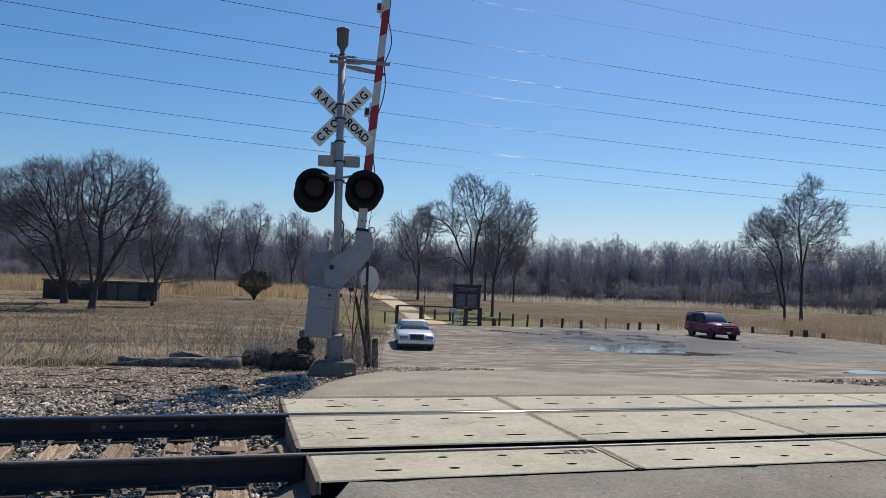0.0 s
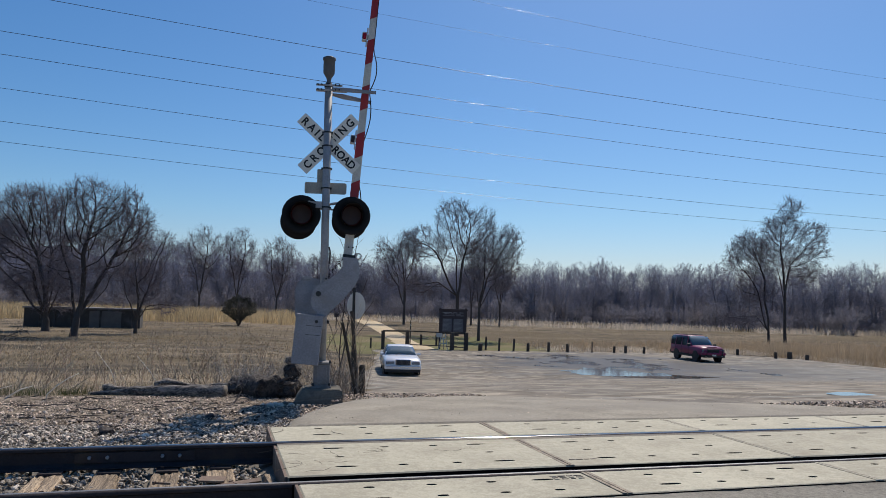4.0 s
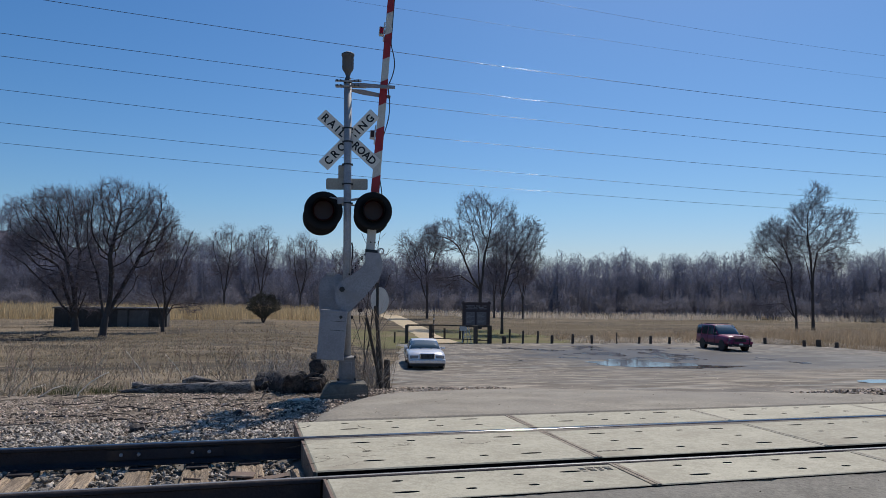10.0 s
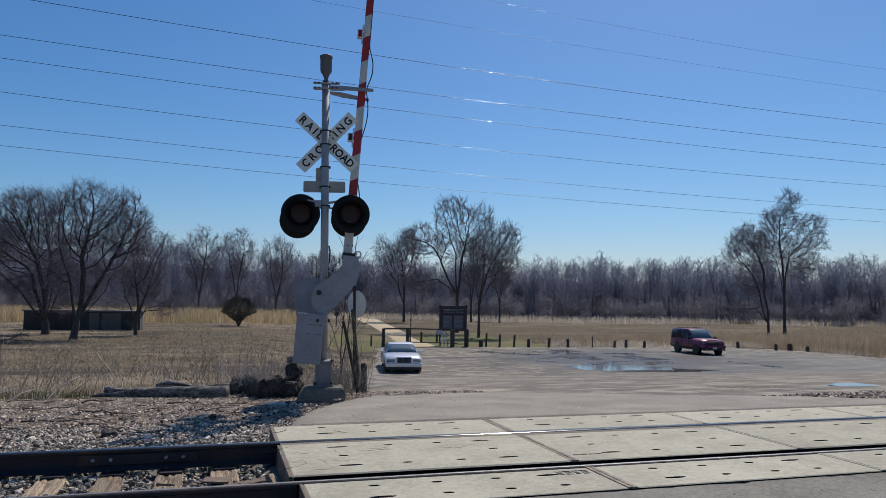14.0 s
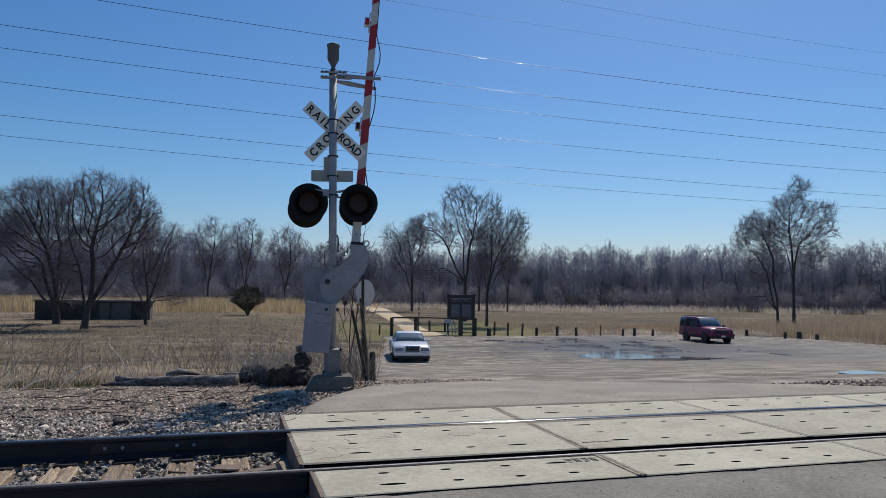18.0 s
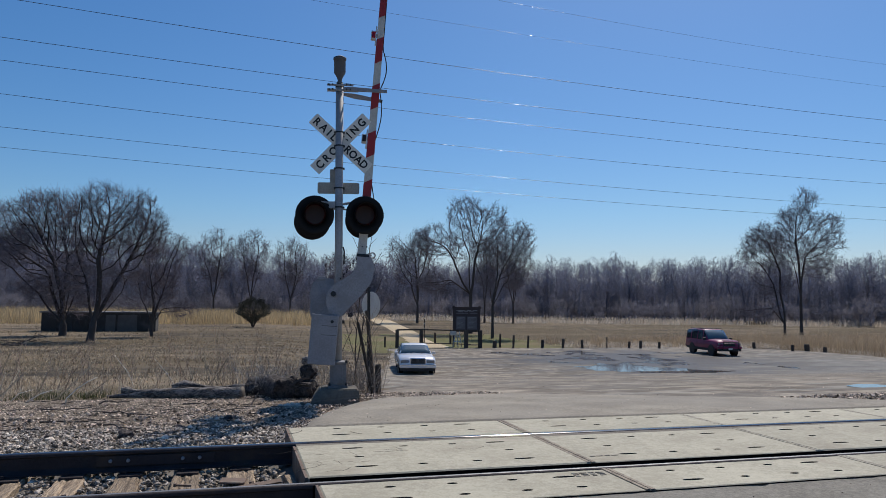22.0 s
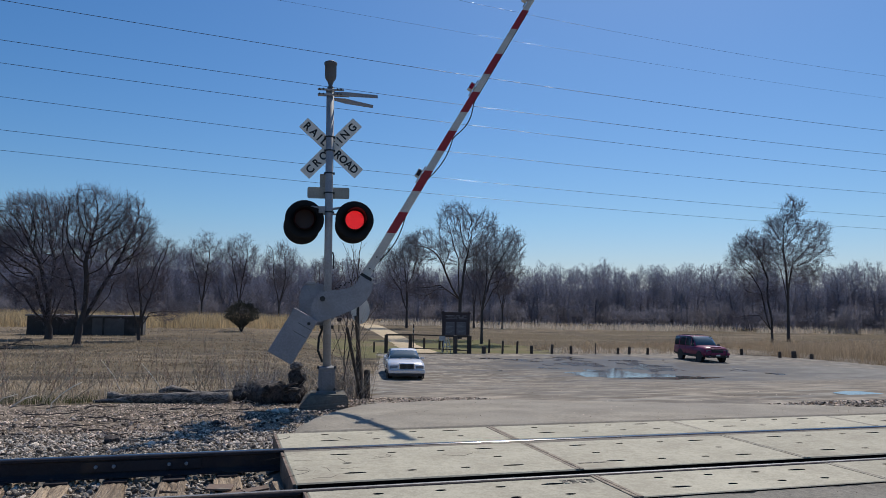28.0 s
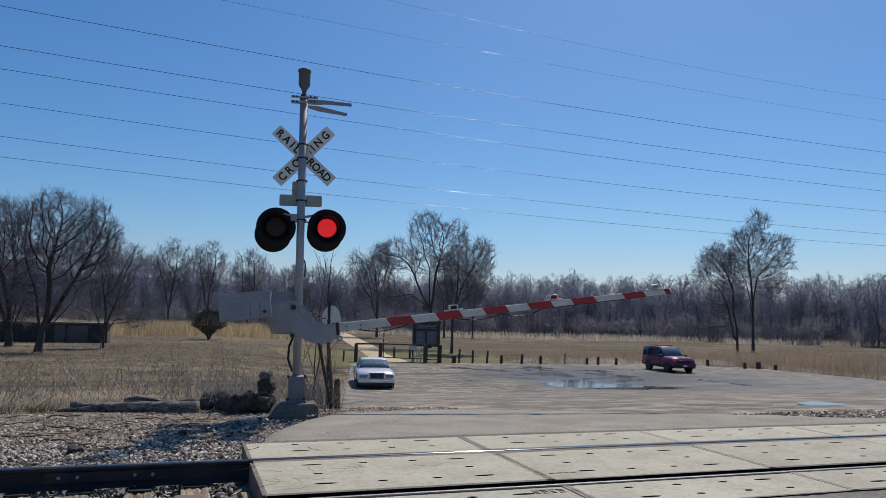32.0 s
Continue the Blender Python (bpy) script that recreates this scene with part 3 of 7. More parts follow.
def build_surfaces():
    wob = lambda y, s: 0.5 * noise.noise((y * 0.4, s, 2)) + 0.25 * noise.noise((y * 1.7, s, 4))
    left = [(11, 1.6), (13, 2.4), (16, 2.9), (22, 3.7), (30, 5.0), (40, 8.0), (50, 10.5), (56, 11.5)]
    right = [(8, 16), (11, 24), (14, 34), (20, 46), (41, 45.5), (47, 45), (52, 43), (56, 40)]
    rows = []
    y = 8.6
    while y < 55.2:
        rows.append((y, table(left, y) + wob(y, 1) * (0.3 if y < 14 else 1.0), table(right, y) + wob(y, 9)))
        y += 0.15 + 0.012 * y
    sheet("parking_lot", rows, M["lot"], 0.075, "worn tan gravel parking lot with tyre tracks", "parking lot", sides=0.12)
    # asphalt, beyond and before the crossing
    far_left = [(7.6, 0.58), (8.6, 0.80), (9.4, 1.1), (10.2, 1.55), (10.8, 2.0), (11.2, 2.9), (11.45, 4.3)]
    far_right = [(7.6, 18), (7.9, 11.5), (8.39, 9.25), (8.86, 8.48), (9.11, 8.04), (9.63, 7.08), (10.02, 6.45), (10.6, 5.6), (11.1, 4.9), (11.45, 4.4)]
    rows, y = [], 7.655
    while y < 11.46:
        rows.append((y, table(far_left, y) + 0.06 * noise.noise((y * 3, 0, 1)), table(far_right, y) + 0.15 * noise.noise((y * 2, 4, 1))))
        y += 0.07
    sheet("road_beyond_crossing", rows, M["asphalt"], 0.10, "grey weathered asphalt apron beyond the rails", "road", sides=0.12)
    rows = [(-14 + i * 0.3, -6.0 if -14 + i * 0.3 < 2.5 else 0.45, 18.0) for i in range(61)] + [(4.3, 0.45, 18.0), (4.574, 0.5, 18.0)]
    sheet("road_before_crossing", rows, M["road"], 0.04, "grey weathered asphalt road up to the crossing", "road", level=1.0)


def patch(name, area, step, inside, z, mat, label, category, level=None):
    """Flat cells of a thin sheet over the ground wherever inside(x, y) is above zero; corners are drawn in to the edge."""
    x0, x1, y0, y1 = area
    nx, ny = round((x1 - x0) / step[0]), round((y1 - y0) / step[1])
    val = {(i, j): inside(x0 + i * step[0], y0 + j * step[1]) for i in range(nx + 1) for j in range(ny + 1)}
    bm, made = bmesh.new(), {}

    def corner(key, x, y):
        if key not in made:
            made[key] = bm.verts.new((x, y, ground_z(x, y) + z if level is None else level))
        return made[key]
    for i in range(nx):
        for j in range(ny):
            ring, keys = [], [(i, j), (i + 1, j), (i + 1, j + 1), (i, j + 1)]
            for a, b in zip(keys, keys[1:] + keys[:1]):
                va, vb = val[a], val[b]
                ax, ay, bx, by = x0 + a[0] * step[0], y0 + a[1] * step[1], x0 + b[0] * step[0], y0 + b[1] * step[1]
                if va > 0:
                    ring.append(corner(a, ax, ay))
                if (va > 0) != (vb > 0):
                    t = va / (va - vb)
                    ring.append(corner((min(a, b), max(a, b)), ax + (bx - ax) * t, ay + (by - ay) * t))
            if len(ring) > 2:
                bm.faces.new(ring)
    return tagged(put(name, bm, mat), label, category, kind="structure")


def rough_noise(x, y, s):
    return noise.noise((x * 0.35, y * 0.35, s)) + 0.6 * noise.noise((x * 0.9, y * 0.9, s + 3)) + 0.35 * noise.noise((x * 2.3, y * 2.3, s + 7))


def build_water():
    z = 0.083
    turn = radians(31)
    across = lambda x, y: (x * math.cos(turn) - y * math.sin(turn), x * math.sin(turn) + y * math.cos(turn))

    def oval(x, y, cx, cy, rx, ry):
        u, v = across(x - cx, y - cy)
        return 1 - math.hypot(u / rx, v / ry)

    def ragged(x, y, su, sv, seed):
        u, v = across(x, y)
        return rough_noise(u * su, v * sv, seed)
    patch("puddle", (16, 28, 30.5, 40.0), (0.09, 0.09), lambda x, y: oval(x, y, 21.6, 34.8, 4.1, 2.0) * 1.3 + 0.55 * ragged(x, y, 0.8, 1.3, 4.0) - 0.08, z, M["water"],
          "shallow muddy puddle reflecting the sky", "puddle")
    patch("puddle", (15, 31, 36.6, 51.0), (0.12, 0.12), lambda x, y: min(oval(x, y, 23.2, 43.2, 7.2, 7.0) * 0.9 + 1.15 * ragged(x, y, 1.0, 1.1, 6.0) - 0.62, 2 - 3 * (oval(x, y, 21.6, 34.8, 4.1, 2.0) + 0.7)), z, M["water"],
          "scattered shallow pools reflecting the sky", "puddle")
    patch("puddle", (24.5, 34, 27, 38.5), (0.12, 0.12), lambda x, y: oval(x, y, 28.0, 34.0, 5.5, 3.4) * 0.5 + 1.0 * ragged(x, y, 1.1, 1.4, 11.0) - 0.78, z, M["water"],
          "thin films of water on wet gravel", "puddle")
    patch("puddle", (10.4, 14.2, 10.0, 13.0), (0.05, 0.05), lambda x, y: 1 - math.hypot((x - 11.76) / 0.55, (y - 11.12) / 0.36) + 0.45 * rough_noise(x * 3, y * 3, 2.0), 0.0, M["water"], "small puddle on the gravel", "puddle", -0.204)


def build_trail():
    # the trail winds from the barrier towards the woods
    left = [(13.0, 55.0), (13.6, 58.0), (15.0, 64.0), (17.0, 78.0), (19.0, 92.0), (21.0, 106.0), (23.0, 124.0), (26.0, 150.0)]
    right = [(17.4, 55.0), (17.5, 58.0), (18.2, 67.0), (20.6, 80.0), (23.2, 96.0), (25.2, 110.0), (27.4, 124.0), (31.0, 150.0)]
    verts, faces, n = [], [], 64
    bank = [(y, x) for x, y in left], [(y, x) for x, y in right]
    for i in range(n + 1):
        y = 55.0 + 95.0 * (i / n) ** 1.5
        x0, x1 = (table(b, y) + 0.25 * noise.noise((y * 0.5, k, 0)) for k, b in enumerate(bank))
        for k in range(7):
            x = x0 + (x1 - x0) * k / 6
            verts.append((x, y, ground_z(x, y) + (0.05 + 0.08 * smoothstep(80, 150, y) if 0 < k < 6 else -0.08)))
    for i in range(n):
        for k in range(6):
            a = i * 7 + k
            faces.append((a, a + 1, a + 8, a + 7))
    tagged(new("trail", mesh_of("trail", verts, faces, M["trail"], True)), "pale crushed-stone trail leading into the woods", "path", kind="structure")


HILL_CREST = [(-40, 31), (-20, 30), (-14, 25), (-8, 18), (2, 14.5), (8, 12.5), (20, 11), (32, 11), (45, 12), (60, 14), (80, 15)]
HILL_SHARE = [(205, 0.0), (235, 0.35), (270, 0.75), (310, 1.0), (380, 1.05), (520, 0.6), (700, 0)]


def hill_z(h, d):
    return -3.0 + (table(HILL_CREST, h) * 0.84 + 3.0) * table(HILL_SHARE, d) * (1 + 0.12 * noise.noise((h * 0.35, d * 0.01, 0)))


def build_hill():
    """Wooded ridge behind the flat."""
    verts, faces, n = [], [], 120
    for i in range(n + 1):
        h = -40 + 120 * i / n
        a = radians(h)
        for d, _ in HILL_SHARE:
            verts.append((math.sin(a) * d, math.cos(a) * d, hill_z(h, d)))
    for i in range(n):
        for j in range(6):
            k = i * 7 + j
            faces.append((k, k + 7, k + 8, k + 1))
    tagged(new("hill", mesh_of("hill", verts, faces, M["hill"], True)), "low brown wooded hill behind the flat", "hill", kind="structure")


build_ground()
build_surfaces()
build_water()
build_trail()
build_hill()

# ---- the railway ----
RAIL_NEAR, RAIL_FAR = 5.312, 6.817


def tie_form(seed):
    """A worn timber: its top is grained, split along its length and broken at the edges."""
    bm, rows, cols = bmesh.new(), 90, 13
    rnd = random.Random(seed + 300)
    splits = [(rnd.uniform(-0.09, 0.09), rnd.uniform(4.8, 6.6), rnd.uniform(0.4, 1.2), rnd.uniform(0.006, 0.016)) for _ in range(5)]
    rings = []
    for j in range(rows + 1):
        y = 4.75 + 2.6 * j / rows
        ring = []
        for i in range(cols + 1):
            x = -0.115 + 0.23 * i / cols
            edge = min(i, cols - i)
            z = -0.198 + 0.007 * noise.noise((x * 40, y * 2.5, seed)) + 0.006 * noise.noise((x * 12, y * 6, seed + 5))
            for sx, sy, length, deep in splits:
                if sy < y < sy + length and abs(x - sx - 0.02 * noise.noise((y * 2, seed, 0))) < 0.0092:
                    z -= deep
            if edge == 0:
                z -= 0.012 + 0.03 * max(0.0, noise.noise((y * 5, seed, 9 + i)))
                x += 0.012 * noise.noise((y * 4, seed, i))
            ring.append(bm.verts.new((x, y, z)))
        ring = [bm.verts.new((-0.118, y, -0.36))] + ring + [bm.verts.new((0.118, y, -0.36))]
        rings.append(ring)
    for a, b in zip(rings, rings[1:]):
        for k in range(len(a) - 1):
            bm.faces.new((a[k], a[k + 1], b[k + 1], b[k]))
    bm.faces.new(rings[0]), bm.faces.new(rings[-1][::-1])
    bmesh.ops.recalc_face_normals(bm, faces=bm.faces[:])
    return bm


def build_track():
    track = empty("railway_track", pose(0, 0, 0), "single railway track of dark steel rails on weathered wooden ties", "railway track")
    half = [(0.0, 0.0), (0.009, -0.0003), (0.016, -0.0014), (0.019, -0.0023), (0.022, -0.0034), (0.0255, -0.0050), (0.029, -0.0069), (0.034, -0.0125), (0.036, -0.020), (0.036, -0.032), (0.012, -0.045), (0.009, -0.14), (0.03, -0.158), (0.072, -0.17), (0.072, -0.182)]
    outline = [(x, z) for x, z in half] + [(-x, z) for x, z in half[::-1][:-1]]
    for y in (RAIL_NEAR, RAIL_FAR):
        bm = bmesh.new()
        a = [bm.verts.new((-30, y + u, z)) for u, z in outline]
        b = [bm.verts.new((30, y + u, z)) for u, z in outline]
        k = len(a)
        for i in range(k):
            f = bm.faces.new((a[i], a[(i + 1) % k], b[(i + 1) % k], b[i]))
            f.material_index = 1 if min(outline[i][1], outline[(i + 1) % k][1]) > (-0.0015 if y == RAIL_NEAR else -0.0071) else 0
        bm.faces.new(a), bm.faces.new(b)
        bmesh.ops.recalc_face_normals(bm, faces=bm.faces[:])
        rail = part("rail", bm, [M["rail"], M["worn_top"] if y == RAIL_NEAR else M["railtop"]], track)
    # joint bar on the far rail, with its bolts
    bm = solid((-1.09, RAIL_FAR - 0.03, -0.135), (-0.13, RAIL_FAR - 0.012, -0.05), 0.004)
    part("joint_bar", bm, M["rail"], rail)
    for x in (-0.975, -0.835, -0.395, -0.255):
        bm = lathe(bmesh.new(), [(0.006, 0.0), (0.016, 0.002), (0.016, 0.012), (0.010, 0.02)], 8, pose(x, RAIL_FAR - 0.028, -0.09, 90))
        part("bolt", bm, M["galv"], rail)
    for i in range(16):
        x = 0.07 - 0.44 * i
        tie = part("tie", tie_form(i), M["tie"], track, "split and weathered wooden tie", at=pose(x, random.uniform(-0.03, 0.03), random.uniform(-0.012, 0.004), 0, 0, random.uniform(-1.2, 1.2)))
        for y in (RAIL_NEAR, RAIL_FAR):
            bm = solid((-0.09, y - 0.17, -0.20), (0.09, y + 0.17, -0.183), 0.004)
            part("tie_plate", bm, M["rail"], tie)
            for s in (-0.1, 0.1):
                part("spike", solid((-0.055, y + s - 0.012, -0.19), (-0.03, y + s + 0.012, -0.155), 0.004), M["rail"], tie)


def panel_mesh(y0, y1, holes, length=2.302, top=-0.004):
    """A slab with sunk lifting holes: holes are (x, y, half length, half width)."""
    bm = bmesh.new()
    xs = sorted({0.012, length - 0.012} | {h[0] + s * 0.115 for h in holes for s in (-1, 1)})
    ys = sorted({y0 + 0.012, y1 - 0.012} | {h[1] + s * 0.05 for h in holes for s in (-1, 1)})
    grid = {(i, j): bm.verts.new((x, y, top)) for i, x in enumerate(xs) for j, y in enumerate(ys)}
    for i in range(len(xs) - 1):
        for j in range(len(ys) - 1):
            q = [grid[i, j], grid[i + 1, j], grid[i + 1, j + 1], grid[i, j + 1]]
            cx, cy = (xs[i] + xs[i + 1]) / 2, (ys[j] + ys[j + 1]) / 2
            hole = next((h for h in holes if abs(h[0] - cx) < h[2] and abs(h[1] - cy) < h[3]), None)
            whole = hole and abs(xs[i] - hole[0] + 0.115) < 1e-6 and abs(xs[i + 1] - hole[0] - 0.115) < 1e-6
            if not whole:
                bm.faces.new(q)
                continue
            ring, low = [], []
            for k in range(16):
                t = 6.2832 * (k + 0.5) / 16 + math.pi
                px, py = cx + hole[2] * math.cos(t), cy + hole[3] * math.sin(t)
                ring.append(bm.verts.new((px, py, top))), low.append(bm.verts.new((px, py, top - 0.05)))
            for c in range(4):
                for k in range(4):
                    a, b = c * 4 + k, (c * 4 + k + 1) % 16
                    bm.faces.new((q[c], ring[b], ring[a]) if k < 3 else (q[c], q[(c + 1) % 4], ring[b], ring[a]))
            for k in range(16):
                bm.faces.new((ring[k], ring[(k + 1) % 16], low[(k + 1) % 16], low[k])).material_index = 1
            bm.faces.new(low).material_index = 1
    # chamfer and sides
    rim = [grid[i, 0] for i in range(len(xs))] + [grid[len(xs) - 1, j] for j in range(1, len(ys))] \
        + [grid[i, len(ys) - 1] for i in range(len(xs) - 2, -1, -1)] + [grid[0, j] for j in range(len(ys) - 2, 0, -1)]

    def out(v, d, z):
        x, y, _ = v.co
        x = x + (-d if x < 0.02 else d if x > length - 0.02 else 0)
        y = y + (-d if y < y0 + 0.02 else d if y > y1 - 0.02 else 0)
        return bm.verts.new((x, y, z))
    one = [out(v, 0.012, top - 0.010) for v in rim]
    two = [out(v, 0.012, top - 0.24) for v in rim]
    for lo, hi in ((rim, one), (one, two)):
        for k in range(len(rim)):
            bm.faces.new((lo[k], hi[k], hi[(k + 1) % len(rim)], lo[(k + 1) % len(rim)]))
    bmesh.ops.recalc_face_normals(bm, faces=bm.faces[:])
    me = bpy.data.meshes.new("panel")
    bm.to_mesh(me)
    bm.free()
    me.materials.append(M["concrete"]), me.materials.append(M["hole"])
    return me


def build_crossing():
    crossing = empty("level_crossing", pose(0, 0, 0), "level crossing of pale concrete panels with dark lifting holes", "level crossing")
    s, d = (0.095, 0.024), (0.042, 0.022)
    rows = lambda spec: [(x, y, *k) for x, y, k in spec]
    cols = (0.48, 0.94, 1.40, 1.82)
    near = panel_mesh(4.60, 5.262, rows([(x, 4.80, k) for x, k in zip(cols, (s, d, d, d))] + [(x, 5.10, k) for x, k in zip(cols, (d, d, d, s))]))
    gauge = panel_mesh(5.492, 6.675, rows([(x, 5.75, k) for x, k in zip(cols, (s, d, d, s))] + [(cols[0], 6.11, d), (cols[3], 6.11, d)]
                                          + [(x, 6.47, k) for x, k in zip(cols, (s, d, d, s))]))
    far = panel_mesh(6.868, 7.645, rows([(x, 7.17, k) for x, k in zip(cols, (s, d, d, d))] + [(x, 7.50, k) for x, k in zip(cols, (d, d, d, s))]))
    for k in range(6):
        for me, dx in ((near, 0.05), (gauge, 0.0), (far, 0.0)):
            child("panel", me, crossing, pose(0.56 + 2.31 * k + (dx if k == 0 else 0), 0, random.uniform(-0.004, 0.002), 0, random.uniform(-0.05, 0.05), 0))
    bm = solid((0.57, RAIL_NEAR + 0.037, -0.20), (14.4, 5.488, -0.12))
    part("flangeway_filler", bm, M["rubber"], crossing)
    part("flangeway_liner", solid((0.57, 5.478, -0.16), (14.4, 5.490, -0.012)), M["rubber"], crossing)
    # added black strip over the slab's near face, shade put into its colour
    part("edge_liner", solid((0.62, 4.589, -0.2), (14.4, 4.598, -0.014)), M["rubber"], crossing)
    part("flangeway_filler", solid((0.57, 6.679, -0.18), (14.4, RAIL_FAR - 0.037, -0.011)), M["packed_dirt"], crossing)
    part("rail_seal", solid((0.57, 5.266, -0.18), (14.4, RAIL_NEAR - 0.037, -0.012)), M["rubber"], crossing)
    part("rail_seal", solid((0.57, RAIL_FAR + 0.037, -0.18), (14.4, 6.864, -0.010)), M["packed_dirt"], crossing)
    # worn steel edges where two slabs meet
    for k in range(1, 6):
        for y0, y1 in ((4.605, 5.258), (5.497, 6.670), (6.873, 7.640)):
            x, worn = 0.56 + 2.31 * k, k == 1
            for a, b in ((x - 0.040, x - 0.007), (x + 0.003, x + 0.036)):
                part("joint_edge", solid((a, y0, -0.05), (b, y1, (-0.001 if worn else -0.0028) + random.uniform(-0.0012, 0.0008)), 0.002), M["joint"] if worn else M["joint_pale"], crossing)
    # stencilled marks too worn to read
    for x, y, rows in ((2.66, 5.17, 3), (3.10, 5.71, 1)):
        for r in range(rows):
            for k, (dx, w) in enumerate(((-0.11, 0.05), (-0.04, 0.06), (0.03, 0.045), (0.10, 0.06))):
                part("stencil_mark", solid((x + dx - w / 2, y - 0.042 * r - 0.007, -0.02), (x + dx + w / 2 - 0.006 * r, y - 0.042 * r + 0.007, -0.0026)), M["stencil"], crossing, "worn dark unreadable stencil mark")
    # ragged black strip that paints the shade of the crack beside the road
    bm = bmesh.new()
    xs = [0.56 + 0.04 * i for i in range(350)]
    low = [bm.verts.new((x, 4.572 - 0.05 * max(0.0, noise.noise((x * 3.1, 0, 0)) + 0.4 * noise.noise((x * 11, 0, 0))), -0.0005 + ground_z(x, 4.56) + 0.048)) for x in xs]
    high = [bm.verts.new((x, 4.578, ground_z(x, 4.57) + 0.047)) for x in xs]
    deep = [bm.verts.new((x, 4.586, -0.09)) for x in xs]
    end = [bm.verts.new((x, 4.60, -0.09)) for x in xs]
    for i in range(349):
        for p, q in ((low, high), (high, deep), (deep, end)):
            bm.faces.new((p[i], p[i + 1], q[i + 1], q[i]))
    part("edge_gap_tar", bm, M["rubber"], crossing, "black strip painting the shade of the gap beside the road")
    # hairline cracks in the worn slabs
    rnd = random.Random(44)
    for x, y, turn, length in ((1.0, 6.36, -1.2, 0.28), (1.92, 6.30, -0.9, 0.44), (0.92, 5.95, -0.3, 0.22), (1.42, 6.42, -1.4, 0.2), (1.15, 7.35, -0.5, 0.25),
                                (0.66, 6.60, -1.5, 0.55), (0.67, 6.02, -1.45, 0.48), (0.57, 5.98, 0.1, 0.22), (0.62, 6.3, -0.9, 0.16), (1.18, 6.28, -0.25, 0.34), (1.30, 6.36, -0.4, 0.16), (0.86, 5.85, 1.0, 0.18),
                                (0.70, 5.62, 0.2, 0.3), (0.68, 7.5, -1.5, 0.5)):
        pts, p = [], Vector((x, y, -0.0035))
        for _ in range(7):
            pts.append(p.copy())
            turn += rnd.gauss(0, 0.5)
            p = p + Vector((math.cos(turn), math.sin(turn), 0)) * length / 6
        part("crack", tube(bmesh.new(), pts, [0.0012, 0.0018, 0.0021, 0.0019, 0.0021, 0.0016, 0.0010], 5), M["hole"], crossing, "dark hairline crack")
    for y0, y1, dx in ((4.60, 5.262, 0.05), (5.492, 6.675, 0.0), (6.868, 7.645, 0.0)):
        part("end_iron", solid((0.535 + dx, y0, -0.2), (0.557 + dx, y1, -0.006), 0.003), M["edge_iron"], crossing, "rusty steel end angle")


def build_loose_iron():
    tagged(put("rusty_bar", solid((-0.24, -0.045, 0), (0.24, 0.045, 0.014), 0.004), M["edge_iron"], pose(0.16, 5.98, -0.172, 3, -4, 14)), "flat rusty steel bar lying on the ties", "steel bar")
    tagged(put("tie_stub", solid((-0.03, -0.16, -0.2), (0.03, 0.16, 0.0), 0.008), M["tie"], pose(0.47, 6.02, -0.135, 0, 3, 4)), "broken end of a tie standing against the panel", "wood block")
    tagged(put("loose_plate", solid((-0.10, -0.08, 0), (0.10, 0.08, 0.016), 0.004), M["edge_iron"], pose(0.03, 6.22, -0.182, 0, 2, -8)), "loose rusty tie plate between the rails", "steel plate")
    for x, y, turn in ((0.20, 6.0, 30), (-0.35, 6.1, 70), (-1.15, 5.9, 10)):
        bm = solid((-0.008, -0.07, 0), (0.008, 0.05, 0.016), 0.002)
        box(bm, (-0.016, 0.05, -0.004), (0.016, 0.068, 0.022), None, 0.003)
        tagged(put("loose_spike", bm, M["edge_iron"], pose(x, y, -0.168, 0, 0, turn)), "loose rusty rail spike", "spike", "loose spikes between the rails")


build_track()
build_crossing()
build_loose_iron()


def stones(name, area, count, size, mat, label, category, seed, sink=0.3, height=None, flat=(0.3, 0.6)):
    """Loose stones strewn over the ground, joined."""
    rnd = random.Random(seed)
    bm = bmesh.new()
    bmesh.ops.create_icosphere(bm, subdivisions=1, radius=1.0)
    base = np.array([v.co[:] for v in bm.verts])
    tris = [tuple(v.index for v in f.verts) for f in bm.faces]
    bm.free()
    verts, faces = [], []
    while count:
        x, y = rnd.uniform(area[0], area[1]), rnd.uniform(area[2], area[3])
        z = height(x, y) if height else ground_z(x, y)
        if z is None:
            count -= 1
            continue
        s = size[0] + (size[1] - size[0]) * rnd.random() ** 2.2
        q = Euler((rnd.gauss(0, 0.4), rnd.gauss(0, 0.4), rnd.uniform(0, 6))).to_matrix()
        pts = base * (1 + 0.9 * (np.array([rnd.random() for _ in range(len(base))])[:, None] - 0.5)) * [s, s * rnd.uniform(0.5, 1.0), s * rnd.uniform(*flat)]
        pts = pts @ np.array(q).T + [x, y, z + s * sink]
        k = len(verts)
        verts.extend(map(tuple, pts))
        faces.extend((a + k, b + k, c + k) for a, b, c in tris)
        count -= 1
    return tagged(new(name, mesh_of(name, verts, faces, mat)), label, category, kind="stuff")


def bed_height(x, y):
    if x > 0.5 + max(0.0, (y - 7.6) * 0.33) or (4.7 < y < 7.4 and abs(((x - 0.07) / 0.44) - round((x - 0.07) / 0.44)) < 0.27 and random.random() < 0.93):
        return None
    return ground_z(x, y) + (0.03 if 4.5 < y < 7.6 else 0.02)


